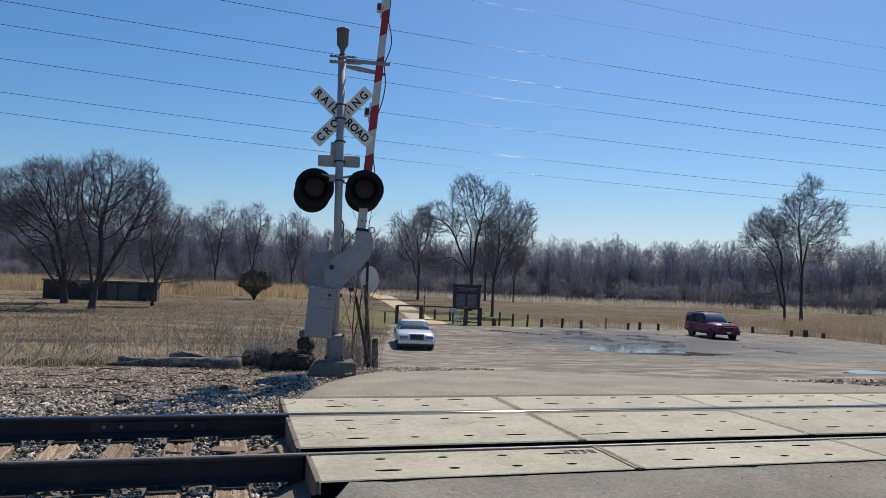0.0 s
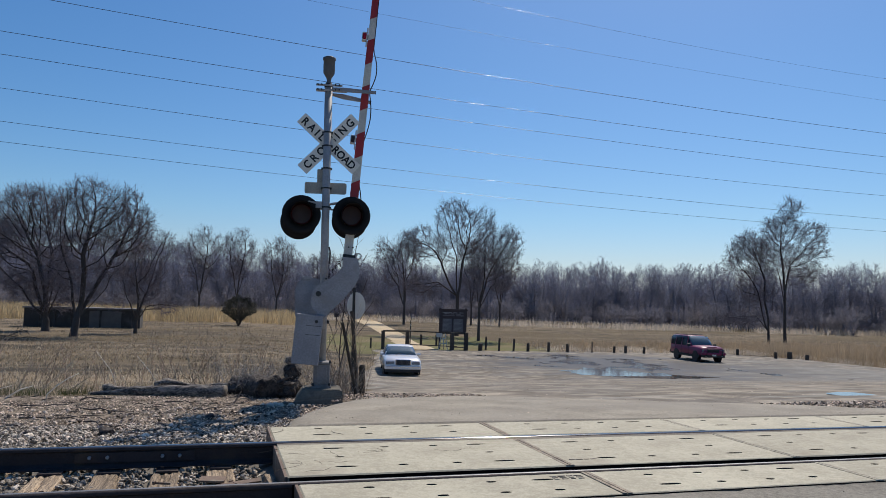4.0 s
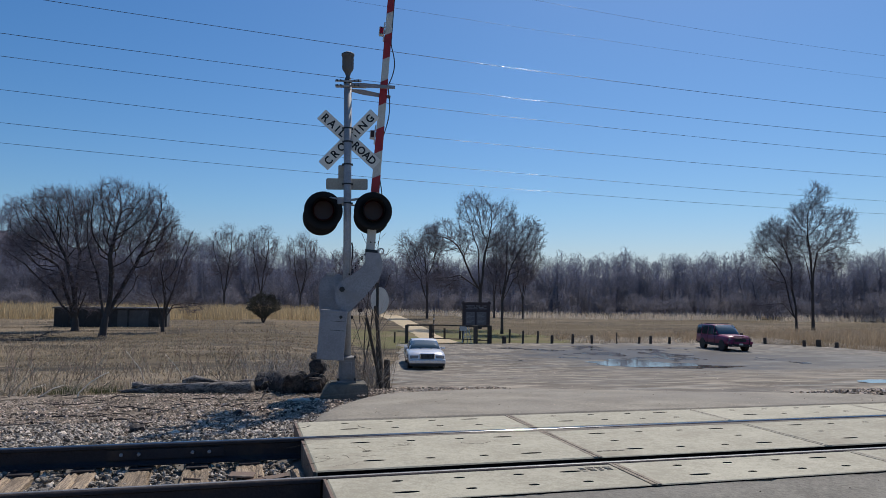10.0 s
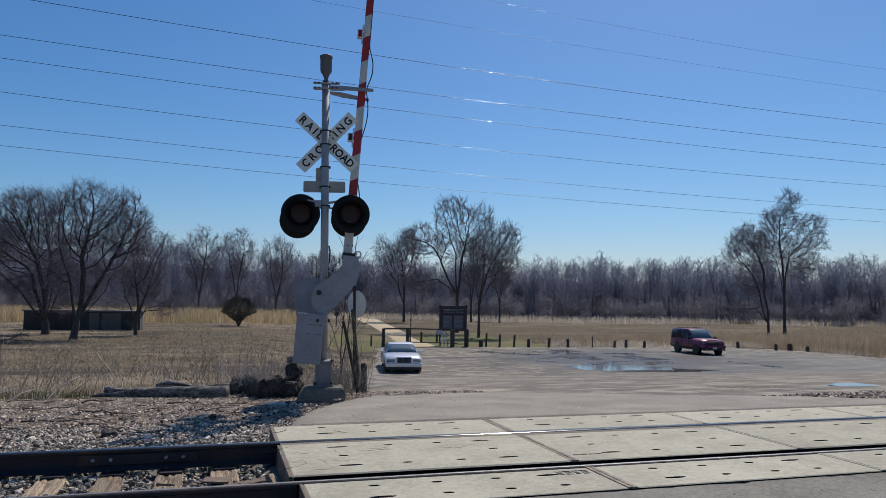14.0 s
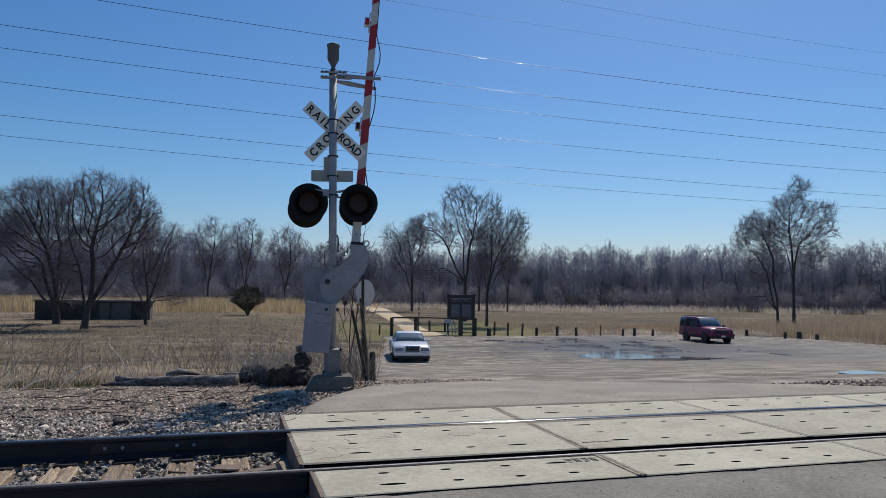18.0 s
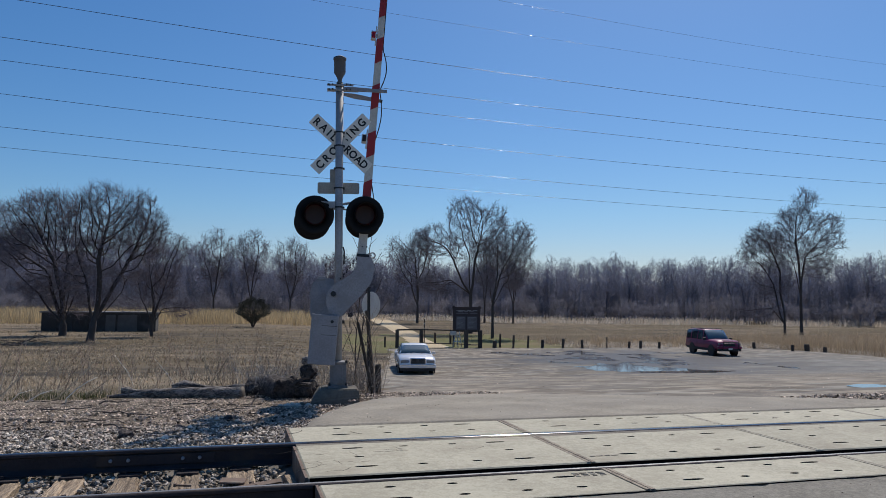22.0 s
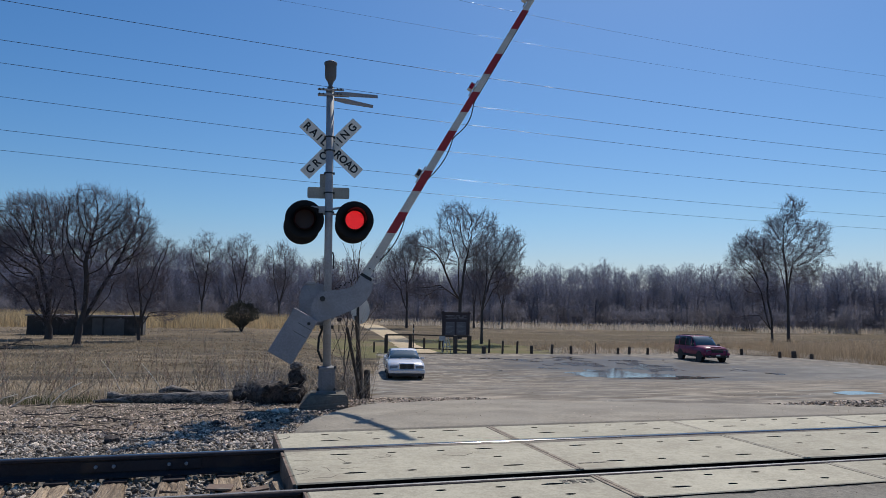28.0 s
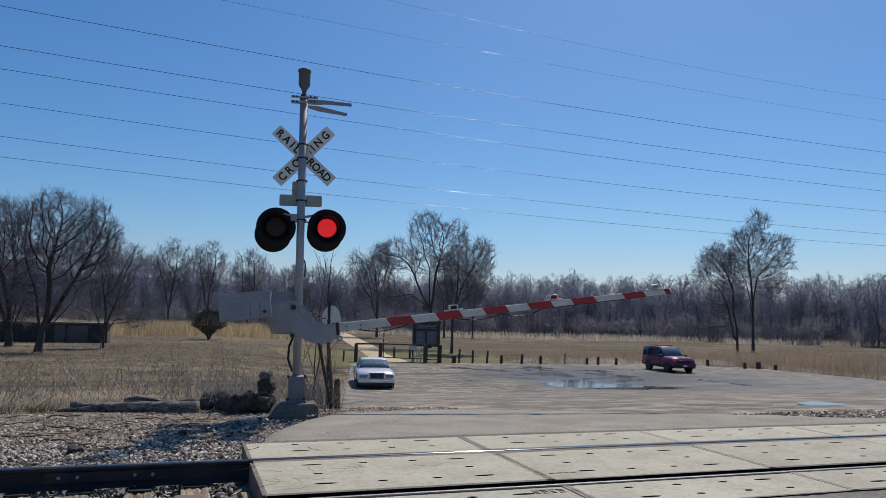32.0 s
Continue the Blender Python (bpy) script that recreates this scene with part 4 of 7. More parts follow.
stones("ballast_between_rails", (-3.6, 0.52, 4.2, 7.7), 8500, (0.012, 0.028), M["stone"], "grey crushed-stone ballast between the rails", "ballast", 3, 0.4, bed_height)
stones("ballast_shoulder", (-4.5, 1.0, 7.2, 9.6), 13000, (0.011, 0.028), M["stone"], "pale grey crushed-stone ballast shoulder", "ballast", 4, 0.4, bed_height)
strewn = lambda x, y: None if x > 0.6 + (y - 7.6) * 0.37 or noise.noise((x * 1.1, y * 1.6, 15)) < -0.58 else ground_z(x, y) + 0.010 + 0.05 * max(0.0, noise.noise((x * 1.3, y * 1.3, 5)))
stones("gravel_and_chips", (-5.0, 2.2, 8.4, 12.9), 30000, (0.005, 0.017), M["chip"], "brown gravel and wood chips strewn beside the track", "gravel", 5, 0.3, strewn, (0.10, 0.5))
stones("coarse_gravel", (-5.0, 2.2, 8.2, 11.0), 1300, (0.016, 0.038), M["chip"], "scattered coarser stones beside the track", "gravel", 15, 0.3, strewn, (0.3, 0.7))
stones("gravel_at_footing", (1.7, 4.4, 10.9, 13.2), 2200, (0.008, 0.024), M["chip"], "loose gravel round the signal footing", "gravel", 6, 0.3,
       lambda x, y: None if y < 11.0 + 0.12 * (x - 1.8) or y > 13.2 - 0.35 * (x - 1.8) else ground_z(x, y) + 0.085)
lot_left = [(11, 2.2), (13, 3.0), (16, 3.5), (22, 4.3), (30, 5.6), (40, 8.6)]
stones("pebbles_on_lot", (2.5, 36, 11.3, 34), 7000, (0.004, 0.013), M["chip"], "scattered pebbles on the gravel lot", "gravel", 21, 0.2,
       lambda x, y: None if x < table(lot_left, y) or x > 1.15 * y + 1.5 or math.hypot((x - 21) / 5.5, (y - 36) / 3.2) < 1 else ground_z(x, y) + 0.073, (0.15, 0.3))
berm = lambda x, y: min(y - max(7.95, 9.12 - 0.6 * (x - 8.0)), 9.22 - 0.02 * (x - 8.0) - y) / 0.28
stones("rubble_at_road_edge", (7.8, 13.0, 7.9, 9.3), 9000, (0.010, 0.034), M["chip"], "grey rubble along the asphalt edge", "rubble", 7, 0.3,
       lambda x, y: None if berm(x, y) < 0 else ground_z(x, y) + 0.08 + 0.045 * smoothstep(0, 1, berm(x, y)))
stones("grit_on_road", (0.9, 11, 0.8, 11.3), 1500, (0.003, 0.009), M["chip"], "grit and small stones on the asphalt", "gravel", 10, 0.3,
       lambda x, y: None if 4.5 < y < 7.7 or x > 1.3 * y or (y > 7.7 and not table([(7.6, 0.8), (9.4, 1.3), (10.8, 2.2), (11.3, 3.8)], y) < x < table([(7.6, 14), (9.0, 10.0), (10.0, 8.6), (11.3, 5.2)], y)) else ground_z(x, y) + (0.10 if y > 7 else 0.04))

# ---- the crossing signal and its gate ----
LEAN_BACK = -1.0  # degrees by which the mast leans along the track
MAST_TURN = -8.4  # degrees by which it is turned from square to the track


def lettering(text, size, width, mat, narrow=0.92):
    """Flat built-in letters, centred, facing -y, spaced out to a width."""
    cu = bpy.data.curves.new("letters", "FONT")
    cu.body, cu.size, cu.align_x, cu.align_y, cu.extrude, cu.resolution_u, cu.offset = text, size, "CENTER", "CENTER", 0.001, 3, 0.0048
    ob = bpy.data.objects.new("letters", cu)
    scene.collection.objects.link(ob)

    def drawn(space):
        cu.space_character = space
        bpy.context.view_layer.update()
        me = bpy.data.meshes.new_from_object(ob.evaluated_get(bpy.context.evaluated_depsgraph_get()))
        xs = [v.co.x for v in me.vertices]
        return me, (max(xs) - min(xs)) * narrow, (max(xs) + min(xs)) / 2
    one, two = drawn(1.0)[1], drawn(1.4)[1]
    me, _, middle = drawn(1.0 + 0.4 * (width - one) / (two - one))
    bpy.data.objects.remove(ob)
    for v in me.vertices:
        x, y, z = v.co
        v.co = ((x - middle) * narrow, -z, y)
    me.materials.clear()
    me.materials.append(mat)
    return me


def rounded(w, h, r, n=5):
    out = []
    for cx, cz, a0 in ((w / 2 - r, h / 2 - r, 0), (-w / 2 + r, h / 2 - r, 90), (-w / 2 + r, -h / 2 + r, 180), (w / 2 - r, -h / 2 + r, 270)):
        out += [(cx + r * math.cos(radians(a0 + 90 * i / n)), cz + r * math.sin(radians(a0 + 90 * i / n))) for i in range(n + 1)]
    return out


def build_signal():
    footing = bmesh.new()
    foot = [[(-0.44, -0.40, -0.5), (0.34, -0.40, -0.5), (0.34, 0.36, -0.5), (-0.44, 0.36, -0.5)], [(-0.40, -0.38, -0.16), (0.33, -0.36, -0.10), (0.33, 0.34, -0.10), (-0.36, 0.34, -0.12)],
            [(-0.26, -0.31, 0.0), (0.31, -0.33, 0.004), (0.31, 0.32, 0.0), (-0.26, 0.32, 0.0)]]
    foot = [[footing.verts.new(p) for p in ring] for ring in foot]
    for low, high in zip(foot, foot[1:]):
        for k in range(4):
            footing.faces.new((low[k], low[(k + 1) % 4], high[(k + 1) % 4], high[k]))
    footing.faces.new(foot[-1])
    bmesh.ops.bevel(footing, geom=footing.edges[:], offset=0.02, segments=2, affect="EDGES")
    tagged(put("signal_footing", footing, M["footing"], pose(1.60, 11.55, -0.07, 0, 0, -6)), "weathered concrete footing block under the crossing signal", "footing")
    top = empty("crossing_signal", pose(1.606, 11.55, -0.07, 0, LEAN_BACK, MAST_TURN),
                "grey crossing signal mast with crossbuck, flashing lamps and striped gate", "crossing signal")
    # base casting
    bm = bmesh.new()
    lathe(bm, [(0.215, 0.0), (0.215, 0.03), (0.182, 0.045), (0.176, 0.36), (0.192, 0.37), (0.192, 0.40), (0.085, 0.42)], 4, pose(0, 0, 0, 0, 0, 45))
    base = part("base_casting", bm, M["cast"], top, "grey cast base with bolted flanges")
    for x in (-0.13, 0.13):
        for z in (0.04, 0.385):
            part("bolt", lathe(bmesh.new(), [(0.02, 0), (0.02, 0.03), (0.01, 0.045)], 6, pose(x, -0.13, z)), M["iron"], base)
    part("door_panel", solid((-0.075, -0.142, 0.07), (0.075, -0.128, 0.33), 0.005), M["cast"], base)
    pole = part("pole", tube(bmesh.new(), [(0, 0, 0.38), (0, 0, 2.4), (0, 0, 4.86)], 0.063, 20), M["galv"], top, "galvanised steel pole", True)
    for z in (4.08, 3.86, 3.49, 3.17, 2.86):
        part("clamp", tube(bmesh.new(), [(0, 0, z - 0.012), (0, 0, z + 0.012)], 0.069, 20), M["iron"], pole)
        for x in (-0.075, 0.075):
            part("bolt", solid((x - 0.012, -0.02, z - 0.012), (x + 0.012, 0.07, z + 0.012)), M["iron"], pole)
    # conduit and strap
    part("conduit", tube(bmesh.new(), [(0.085, -0.02, 1.95), (0.088, -0.02, 2.15), (0.07, -0.02, 2.22)], 0.012, 8), M["iron"], pole)
    # bell
    bm = bmesh.new()
    lathe(bm, [(0.05, 4.86), (0.052, 4.90), (0.03, 4.93), (0.05, 4.99), (0.088, 5.05), (0.094, 5.08), (0.094, 5.27), (0.105, 5.28), (0.105, 5.31), (0.06, 5.335)], 20)
    part("bell", bm, M["bell"], top, "dark electric bell on top of the mast", True)
    part("pole_cap", lathe(bmesh.new(), [(0.07, 4.82), (0.07, 4.86), (0.055, 4.88)], 20), M["iron"], top)
    # keeper fork for the raised arm
    bm = bmesh.new()
    plate(bm, [(0.05, 0.022), (0.24, 0.034), (0.765, 0.022), (0.765, -0.026), (0.26, -0.034), (0.05, -0.022)], 0.028, pose(0.0, -0.10, 4.778, 0, 1.0, 3), 0.003)
    plate(bm, [(0.05, 0.020), (0.24, 0.040), (0.71, 0.016), (0.71, -0.030), (0.26, -0.042), (0.05, -0.020)], 0.028, pose(0.0, 0.16, 4.765, 0, 9.0, -3), 0.003)
    box(bm, (-0.30, -0.02, -0.02), (0.20, 0.02, 0.0), pose(0.10, 0.09, 4.80))
    keeper = part("keeper_fork", bm, M["paint"], top, "forked steel keeper for the raised arm")
    for z in (4.76, 4.84):
        part("stud_bar", solid((-0.20, -0.09, z - 0.015), (0.22, -0.065, z + 0.015), 0.003), M["galv"], keeper)
        for x in (-0.17, -0.11, 0.11, 0.17):
            part("bolt", tube(bmesh.new(), [(x, -0.13, z), (x, -0.06, z)], 0.012, 6), M["iron"], keeper)
    # crossbuck
    for text, angle, depth in ((("RAIL", "ROAD"), 42.3, 0.072), (("CROSSING",), -46.5, 0.082)):
        at = pose(0.024, depth, 3.915, 0, angle, 0)
        blade = part("crossbuck_blade", plate(bmesh.new(), rounded(1.22, 0.205, 0.012, 2), 0.006), M["white"], top, "white crossbuck blade with black letters", at=at)
        if len(text) == 2:
            for word, x in zip(text, (-0.335, 0.335)):
                child("letters", lettering(word, 0.178, 0.45, M["letter"]), blade, pose(x, -0.0045, -0.006))
        else:
            child("letters", lettering(text[0], 0.178, 1.08, M["letter"]), blade, pose(0, -0.0045, -0.006))
    # back of the small track sign
    part("track_sign", plate(bmesh.new(), rounded(0.67, 0.185, 0.03), 0.004), M["signback"], top, "tan back of a small sign", at=pose(-0.01, 0.076, 3.18))
    part("track_sign_stem", plate(bmesh.new(), rounded(0.20, 0.24, 0.02), 0.004), M["signback"], top, at=pose(-0.05, 0.081, 3.37))
    # lamps
    bm = bmesh.new()
    tube(bm, [(-0.40, 0.02, 2.955), (-0.28, 0, 2.95), (0, 0, 2.90), (0.28, 0, 2.95), (0.42, 0.02, 2.955)], 0.022, 10)
    tube(bm, [(-0.30, 0.02, 2.80), (0, 0, 2.84), (0.32, 0.02, 2.80)], 0.016, 8)
    box(bm, (-0.16, -0.04, 2.84), (-0.06, 0.06, 2.95), None, 0.01)
    part("crossarm", bm, M["galv"], top)
    discs = []
    for x, z, turn in ((-0.380, 2.735, 4), (0.412, 2.735, 4)):
        at = pose(x, -0.02, z, 0, 0, turn)
        face = pose(0, 0, 0, 90)
        bm = bmesh.new()
        lathe(bm, [(0.162, -0.02), (0.30, -0.012), (0.308, 0.0), (0.308, 0.006), (0.30, 0.010), (0.165, 0.004), (0.165, -0.004)], 48, face)
        lamp = part("flashing_lamp", bm, M["black"], top, "round black signal lamp with a hood", True, at)
        # open bowl behind the lens, with the hood above it
        bm = bmesh.new()
        rings = []
        for r, d in ((0.170, -0.02), (0.170, 0.10)):
            rings.append([bm.verts.new((r * math.cos(radians(k)), -d, r * math.sin(radians(k)))) for k in range(0, 360, 12)])
        n = len(rings[0])
        for k in range(n):
            bm.faces.new((rings[0][k], rings[0][(k + 1) % n], rings[1][(k + 1) % n], rings[1][k]))
        for k, kk in zip(range(-30, 210, 12), range(-18, 222, 12)):
            reach = lambda a: 0.10 + 0.22 * max(0.0, math.sin(radians(a) * 0.75 + 0.4)) ** 0.7
            q = [bm.verts.new((0.170 * math.cos(radians(a)), -d, 0.170 * math.sin(radians(a)))) for a, d in ((k, 0.1), (kk, 0.1), (kk, reach(kk)), (k, reach(k)))]
            bm.faces.new(q)
        part("hood", bm, M["black"], lamp, "black sheet-metal hood", True)
        bm = bmesh.new()
        lathe(bm, [(0.165, 0.0), (0.168, -0.10), (0.14, -0.17), (0.06, -0.20)], 32, pose(0, 0.022, 0, 90))
        part("lamp_housing", bm, M["black"], lamp, smooth=True)
        bm = bmesh.new()
        lathe(bm, [(0.150, -0.0125), (0.155, -0.010), (0.155, 0.010), (0.150, 0.0125)], 36, face)
        for f in bm.faces:
            if len(f.verts) > 4:
                f.material_index = 1 if f.calc_center_median().y < 0 else 0
        disc = part("lamp_disc", bm, [M["lens_off"], M["lens_on"]], lamp, "turning red lamp disc, bright on one side")
        discs.append(disc)
        # the lamp that faces the other way
        bm = bmesh.new()
        lathe(bm, [(0.20, 0.30), (0.290, 0.305), (0.293, 0.32), (0.20, 0.33)], 40, pose(-0.035 if x < 0 else 0.0, 0, -0.085 if x < 0 else -0.06, -90))
        lathe(bm, [(0.05, 0.18), (0.165, 0.20), (0.17, 0.40)], 24, pose(0, 0, -0.07, -90))
        tube(bm, [(0.0, 0.10, 0.0), (0.0, 0.26, -0.02)], 0.10, 16)
        part("rear_lamp", bm, M["black"], lamp, smooth=True)
    # gate machine behind the pole
    bm = bmesh.new()
    outline = [(-0.40, 1.12), (-0.36, 1.05), (0.06, 1.05), (0.14, 1.16), (0.14, 1.46), (0.08, 1.62), (-0.02, 1.70), (-0.16, 1.735), (-0.29, 1.72), (-0.38, 1.64), (-0.41, 1.50)]
    plate(bm, outline, 0.42, pose(-0.04, 0.30, 0), 0.02)
    machine = part("gate_machine", bm, M["paint"], top, "grey gate machine housing")
    part("machine_bracket", solid((-0.12, 0.0, 1.0), (0.10, 0.12, 1.05), 0.006), M["iron"], machine)
    part("machine_lid_hinge", solid((-0.33, 0.06, 1.70), (-0.20, 0.12, 1.745), 0.006), M["galv"], machine)
    part("cable_hose", tube(bmesh.new(), [(-0.05, 0.15, 1.06), (-0.13, 0.08, 0.86), (-0.14, 0.02, 0.66), (-0.07, 0.02, 0.48)], 0.018, 8), M["cable"], machine)
    # the swinging gate: it turns about its shaft, lying level along +x
    pivot = (-0.075, 0.0, 1.470)
    bm = bmesh.new()
    root, tip = 0.57, 6.49
    mid, wide = (lambda x: -0.392), (lambda x: 0.145 - 0.055 * (x - 0.6) / 5.9)
    n = 12
    rings = []
    for i in range(n + 1):
        x = root + (tip - root) * i / n
        h = wide(x) / 2
        rings.append([bm.verts.new((x, y, mid(x) + z)) for y, z in ((0.086, -h + 0.008), (0.094, -h), (0.126, -h), (0.134, -h + 0.008), (0.134, h - 0.008), (0.126, h), (0.094, h), (0.086, h - 0.008))])
    for a, b in zip(rings, rings[1:]):
        for k in range(8):
            bm.faces.new((a[k], a[(k + 1) % 8], b[(k + 1) % 8], b[k]))
    bm.faces.new(rings[0]), bm.faces.new(rings[-1])
    bmesh.ops.recalc_face_normals(bm, faces=bm.faces[:])
    gate = part("gate_arm", bm, M["arm_white"], top, "white gate arm with slanted red stripes")
    for x0, x1 in ((1.48, 1.88), (2.29, 2.695), (3.09, 3.49), (3.87, 4.28), (4.65, 5.065), (5.59, 5.985), (6.365, 6.465)):
        h0, h1 = wide(x0) / 2 + 0.002, wide(x1) / 2 + 0.002
        s = 0.55
        part("red_stripe", plate(bmesh.new(), [(x0 + s * h0, mid(x0) - h0), (x1 + s * h1, mid(x1) - h1), (x1 - s * h1, mid(x1) + h1), (x0 - s * h0, mid(x0) + h0)], 0.054), M["red"], gate, "red stripe", at=pose(0, 0.11, 0))
    for y in (-0.22, 0.20):
        ol = [(-0.40, -0.097), (-0.239, 0.072), (-0.15, 0.105), (-0.041, 0.111), (0.06, 0.085), (0.15, 0.0), (0.25, -0.144), (0.35, -0.262), (0.485, -0.33), (0.615, -0.311), (0.615, -0.54),
              (0.52, -0.585), (0.427, -0.598), (0.30, -0.592), (0.188, -0.556), (0.05, -0.46), (-0.091, -0.356), (-0.297, -0.18)]
        bracket = part("arm_bracket", plate(bmesh.new(), ol, 0.022, None, 0.004), M["paint"], gate, "grey curved support plate", at=pose(0, y, 0))
        weight = part("counterweight", solid((-1.10, y - 0.10 if y < 0 else y + 0.0, -0.115), (-0.33, y + 0.0 if y < 0 else y + 0.10, 0.30), 0.012), M["paint"], gate, "grey slab counterweight")
        for x, z in ((-0.43, -0.02),):
            part("bolt", tube(bmesh.new(), [(x, y - 0.13 if y < 0 else y + 0.13, z), (x, y, z)], 0.026, 8), M["iron"], weight)
        for x in (-0.50, -0.64):
            s = -0.102 if y < 0 else 0.102
            part("seam", solid((x - 0.003, min(y + s, y + s * 0.98), -0.10), (x + 0.003, max(y + s, y + s * 0.98), 0.13)), M["iron"], weight)
    part("shaft", tube(bmesh.new(), [(0, -0.27, 0), (0, 0.26, 0)], 0.038, 14), M["iron"], gate)
    part("shaft_nut", tube(bmesh.new(), [(0, -0.275, 0), (0, -0.225, 0)], 0.044, 8), M["iron"], gate)
    bm = bmesh.new()
    box(bm, (0.50, -0.215, -0.52), (0.60, 0.195, -0.34), None, 0.006)
    box(bm, (0.585, 0.06, -0.54), (0.68, 0.16, -0.31), None, 0.006)
    part("arm_socket", bm, M["iron"], gate, "black arm socket")
    for x, z in ((0.80, -0.39), (0.80, -0.46), (1.02, -0.39), (1.02, -0.46)):
        part("bolt", tube(bmesh.new(), [(x, 0.076, z), (x, 0.144, z)], 0.014, 6), M["iron"], gate)
    for i in range(10):
        t = i / 9
        part("chain_link", solid((-0.014, -0.010, -0.010), (0.014, 0.010, 0.010), 0.003, pose(0.25 + 0.33 * t, -0.1, -0.10 - 0.20 * t + 0.01 * (-1) ** i, 0, 30 * (i % 3), 0)), M["iron"], gate)
    part("cable_ring", tube(bmesh.new(), [(0.66 + 0.045 * math.cos(radians(a)), -0.06, -0.56 + 0.045 * math.sin(radians(a))) for a in range(0, 361, 40)], 0.012, 6, False), M["galv"], gate)
    for x in (2.57, 4.315, 6.185):
        z = mid(x) + wide(x) / 2
        lamp = part("arm_light", solid((x - 0.075, 0.065, z + 0.012), (x + 0.075, 0.155, z + 0.10), 0.018), M["pale"], gate, "small gate arm light in a pale housing")
        part("lens", solid((x - 0.052, 0.050, z + 0.028), (x + 0.052, 0.066, z + 0.088), 0.012), M["arm_lens"] if x == 4.315 else M["lens_off"] if x < 3 else M["green_lens"], lamp, "red lens" if x == 4.315 else "")
        for side in (-1, 1):
            part("wing", solid((x + side * 0.115 - 0.045, 0.085, z + 0.004), (x + side * 0.115 + 0.045, 0.135, z + 0.028), 0.008), M["pale"], lamp)
        part("foot", solid((x - 0.03, 0.09, z - 0.004), (x + 0.03, 0.13, z + 0.016)), M["galv"], lamp)
    bm = bmesh.new()
    pts = []
    for i in range(70):
        x = 0.66 + 5.35 * i / 69
        droop = 0.06 * math.sin((x - 2.6) * 3.14 / 0.8) if x < 3.4 else 0.085 * math.sin((x - 3.4) * 3.14 / 0.7) if 2.6 < x < 3.4 or 3.4 < x < 4.1 else 0.0
        pts.append((x, 0.10, mid(x) - wide(x) / 2 - 0.004 - droop))
    tube(bm, pts, 0.009, 6)
    part("arm_cable", bm, M["cable"], gate, "black cable sagging along the arm", True)
    return pivot, gate, discs


PIVOT, GATE, DISCS = build_signal()

# ---- trees ----
def grow(rnd, base, direction, length, radius, level, plan, out):
    """Bare branch and its children as polylines with radii."""
    steps, wander, up, children, spread, share = plan[level]
    pts, rad, d, p = [Vector(base)], [radius], Vector(direction).normalized(), Vector(base)
    taper = 0.45 if level == 0 else 0.25
    for i in range(steps):
        d = (d + Vector((rnd.gauss(0, wander), rnd.gauss(0, wander), rnd.gauss(0, wander) + up))).normalized()
        p = p + d * (length / steps)
        pts.append(p.copy())
        rad.append(radius * (1 - (1 - taper) * (i + 1) / steps))
    out.append((level, pts, rad))
    if level + 1 < len(plan):
        n = max(1, round(children * rnd.uniform(0.8, 1.2)))
        for c in range(n):
            t = (0.30 if level == 0 else 0.2) + (0.98 - (0.30 if level == 0 else 0.2)) * (c + rnd.random()) / n
            i = min(int(t * steps), steps - 1)
            at = pts[i].lerp(pts[i + 1], t * steps - i)
            axis = (pts[i + 1] - pts[i]).normalized()
            side = Vector((rnd.gauss(0, 1), rnd.gauss(0, 1), rnd.gauss(0, 0.6)))
            side = (side - axis * side.dot(axis)).normalized()
            a = radians(spread * rnd.uniform(0.7, 1.25))
            grow(rnd, at, axis * math.cos(a) + side * math.sin(a), length * share * rnd.uniform(0.7, 1.15) * (1.15 - 0.5 * t), rad[i] * rnd.uniform(0.42, 0.62), level + 1, plan, out)


def skin(branches, sides, thinnest):
    verts, faces = [], []
    for level, pts, rad in branches:
        n = sides[min(level, len(sides) - 1)]
        before, first = None, len(verts)
        for i, p in enumerate(pts):
            d = (pts[min(i + 1, len(pts) - 1)] - pts[max(i - 1, 0)]).normalized()
            u = d.orthogonal().normalized() if before is None else (before - d * before.dot(d)).normalized()
            before, w = u, d.cross(u)
            r = max(rad[i], thinnest)
            for k in range(n):
                a = 6.2832 * k / n
                verts.append(p + u * (r * math.cos(a)) + w * (r * math.sin(a)))
        for i in range(len(pts) - 1):
            for k in range(n):
                a, b = first + i * n + k, first + i * n + (k + 1) % n
                faces.append((a, b, b + n, a + n))
    return verts, faces


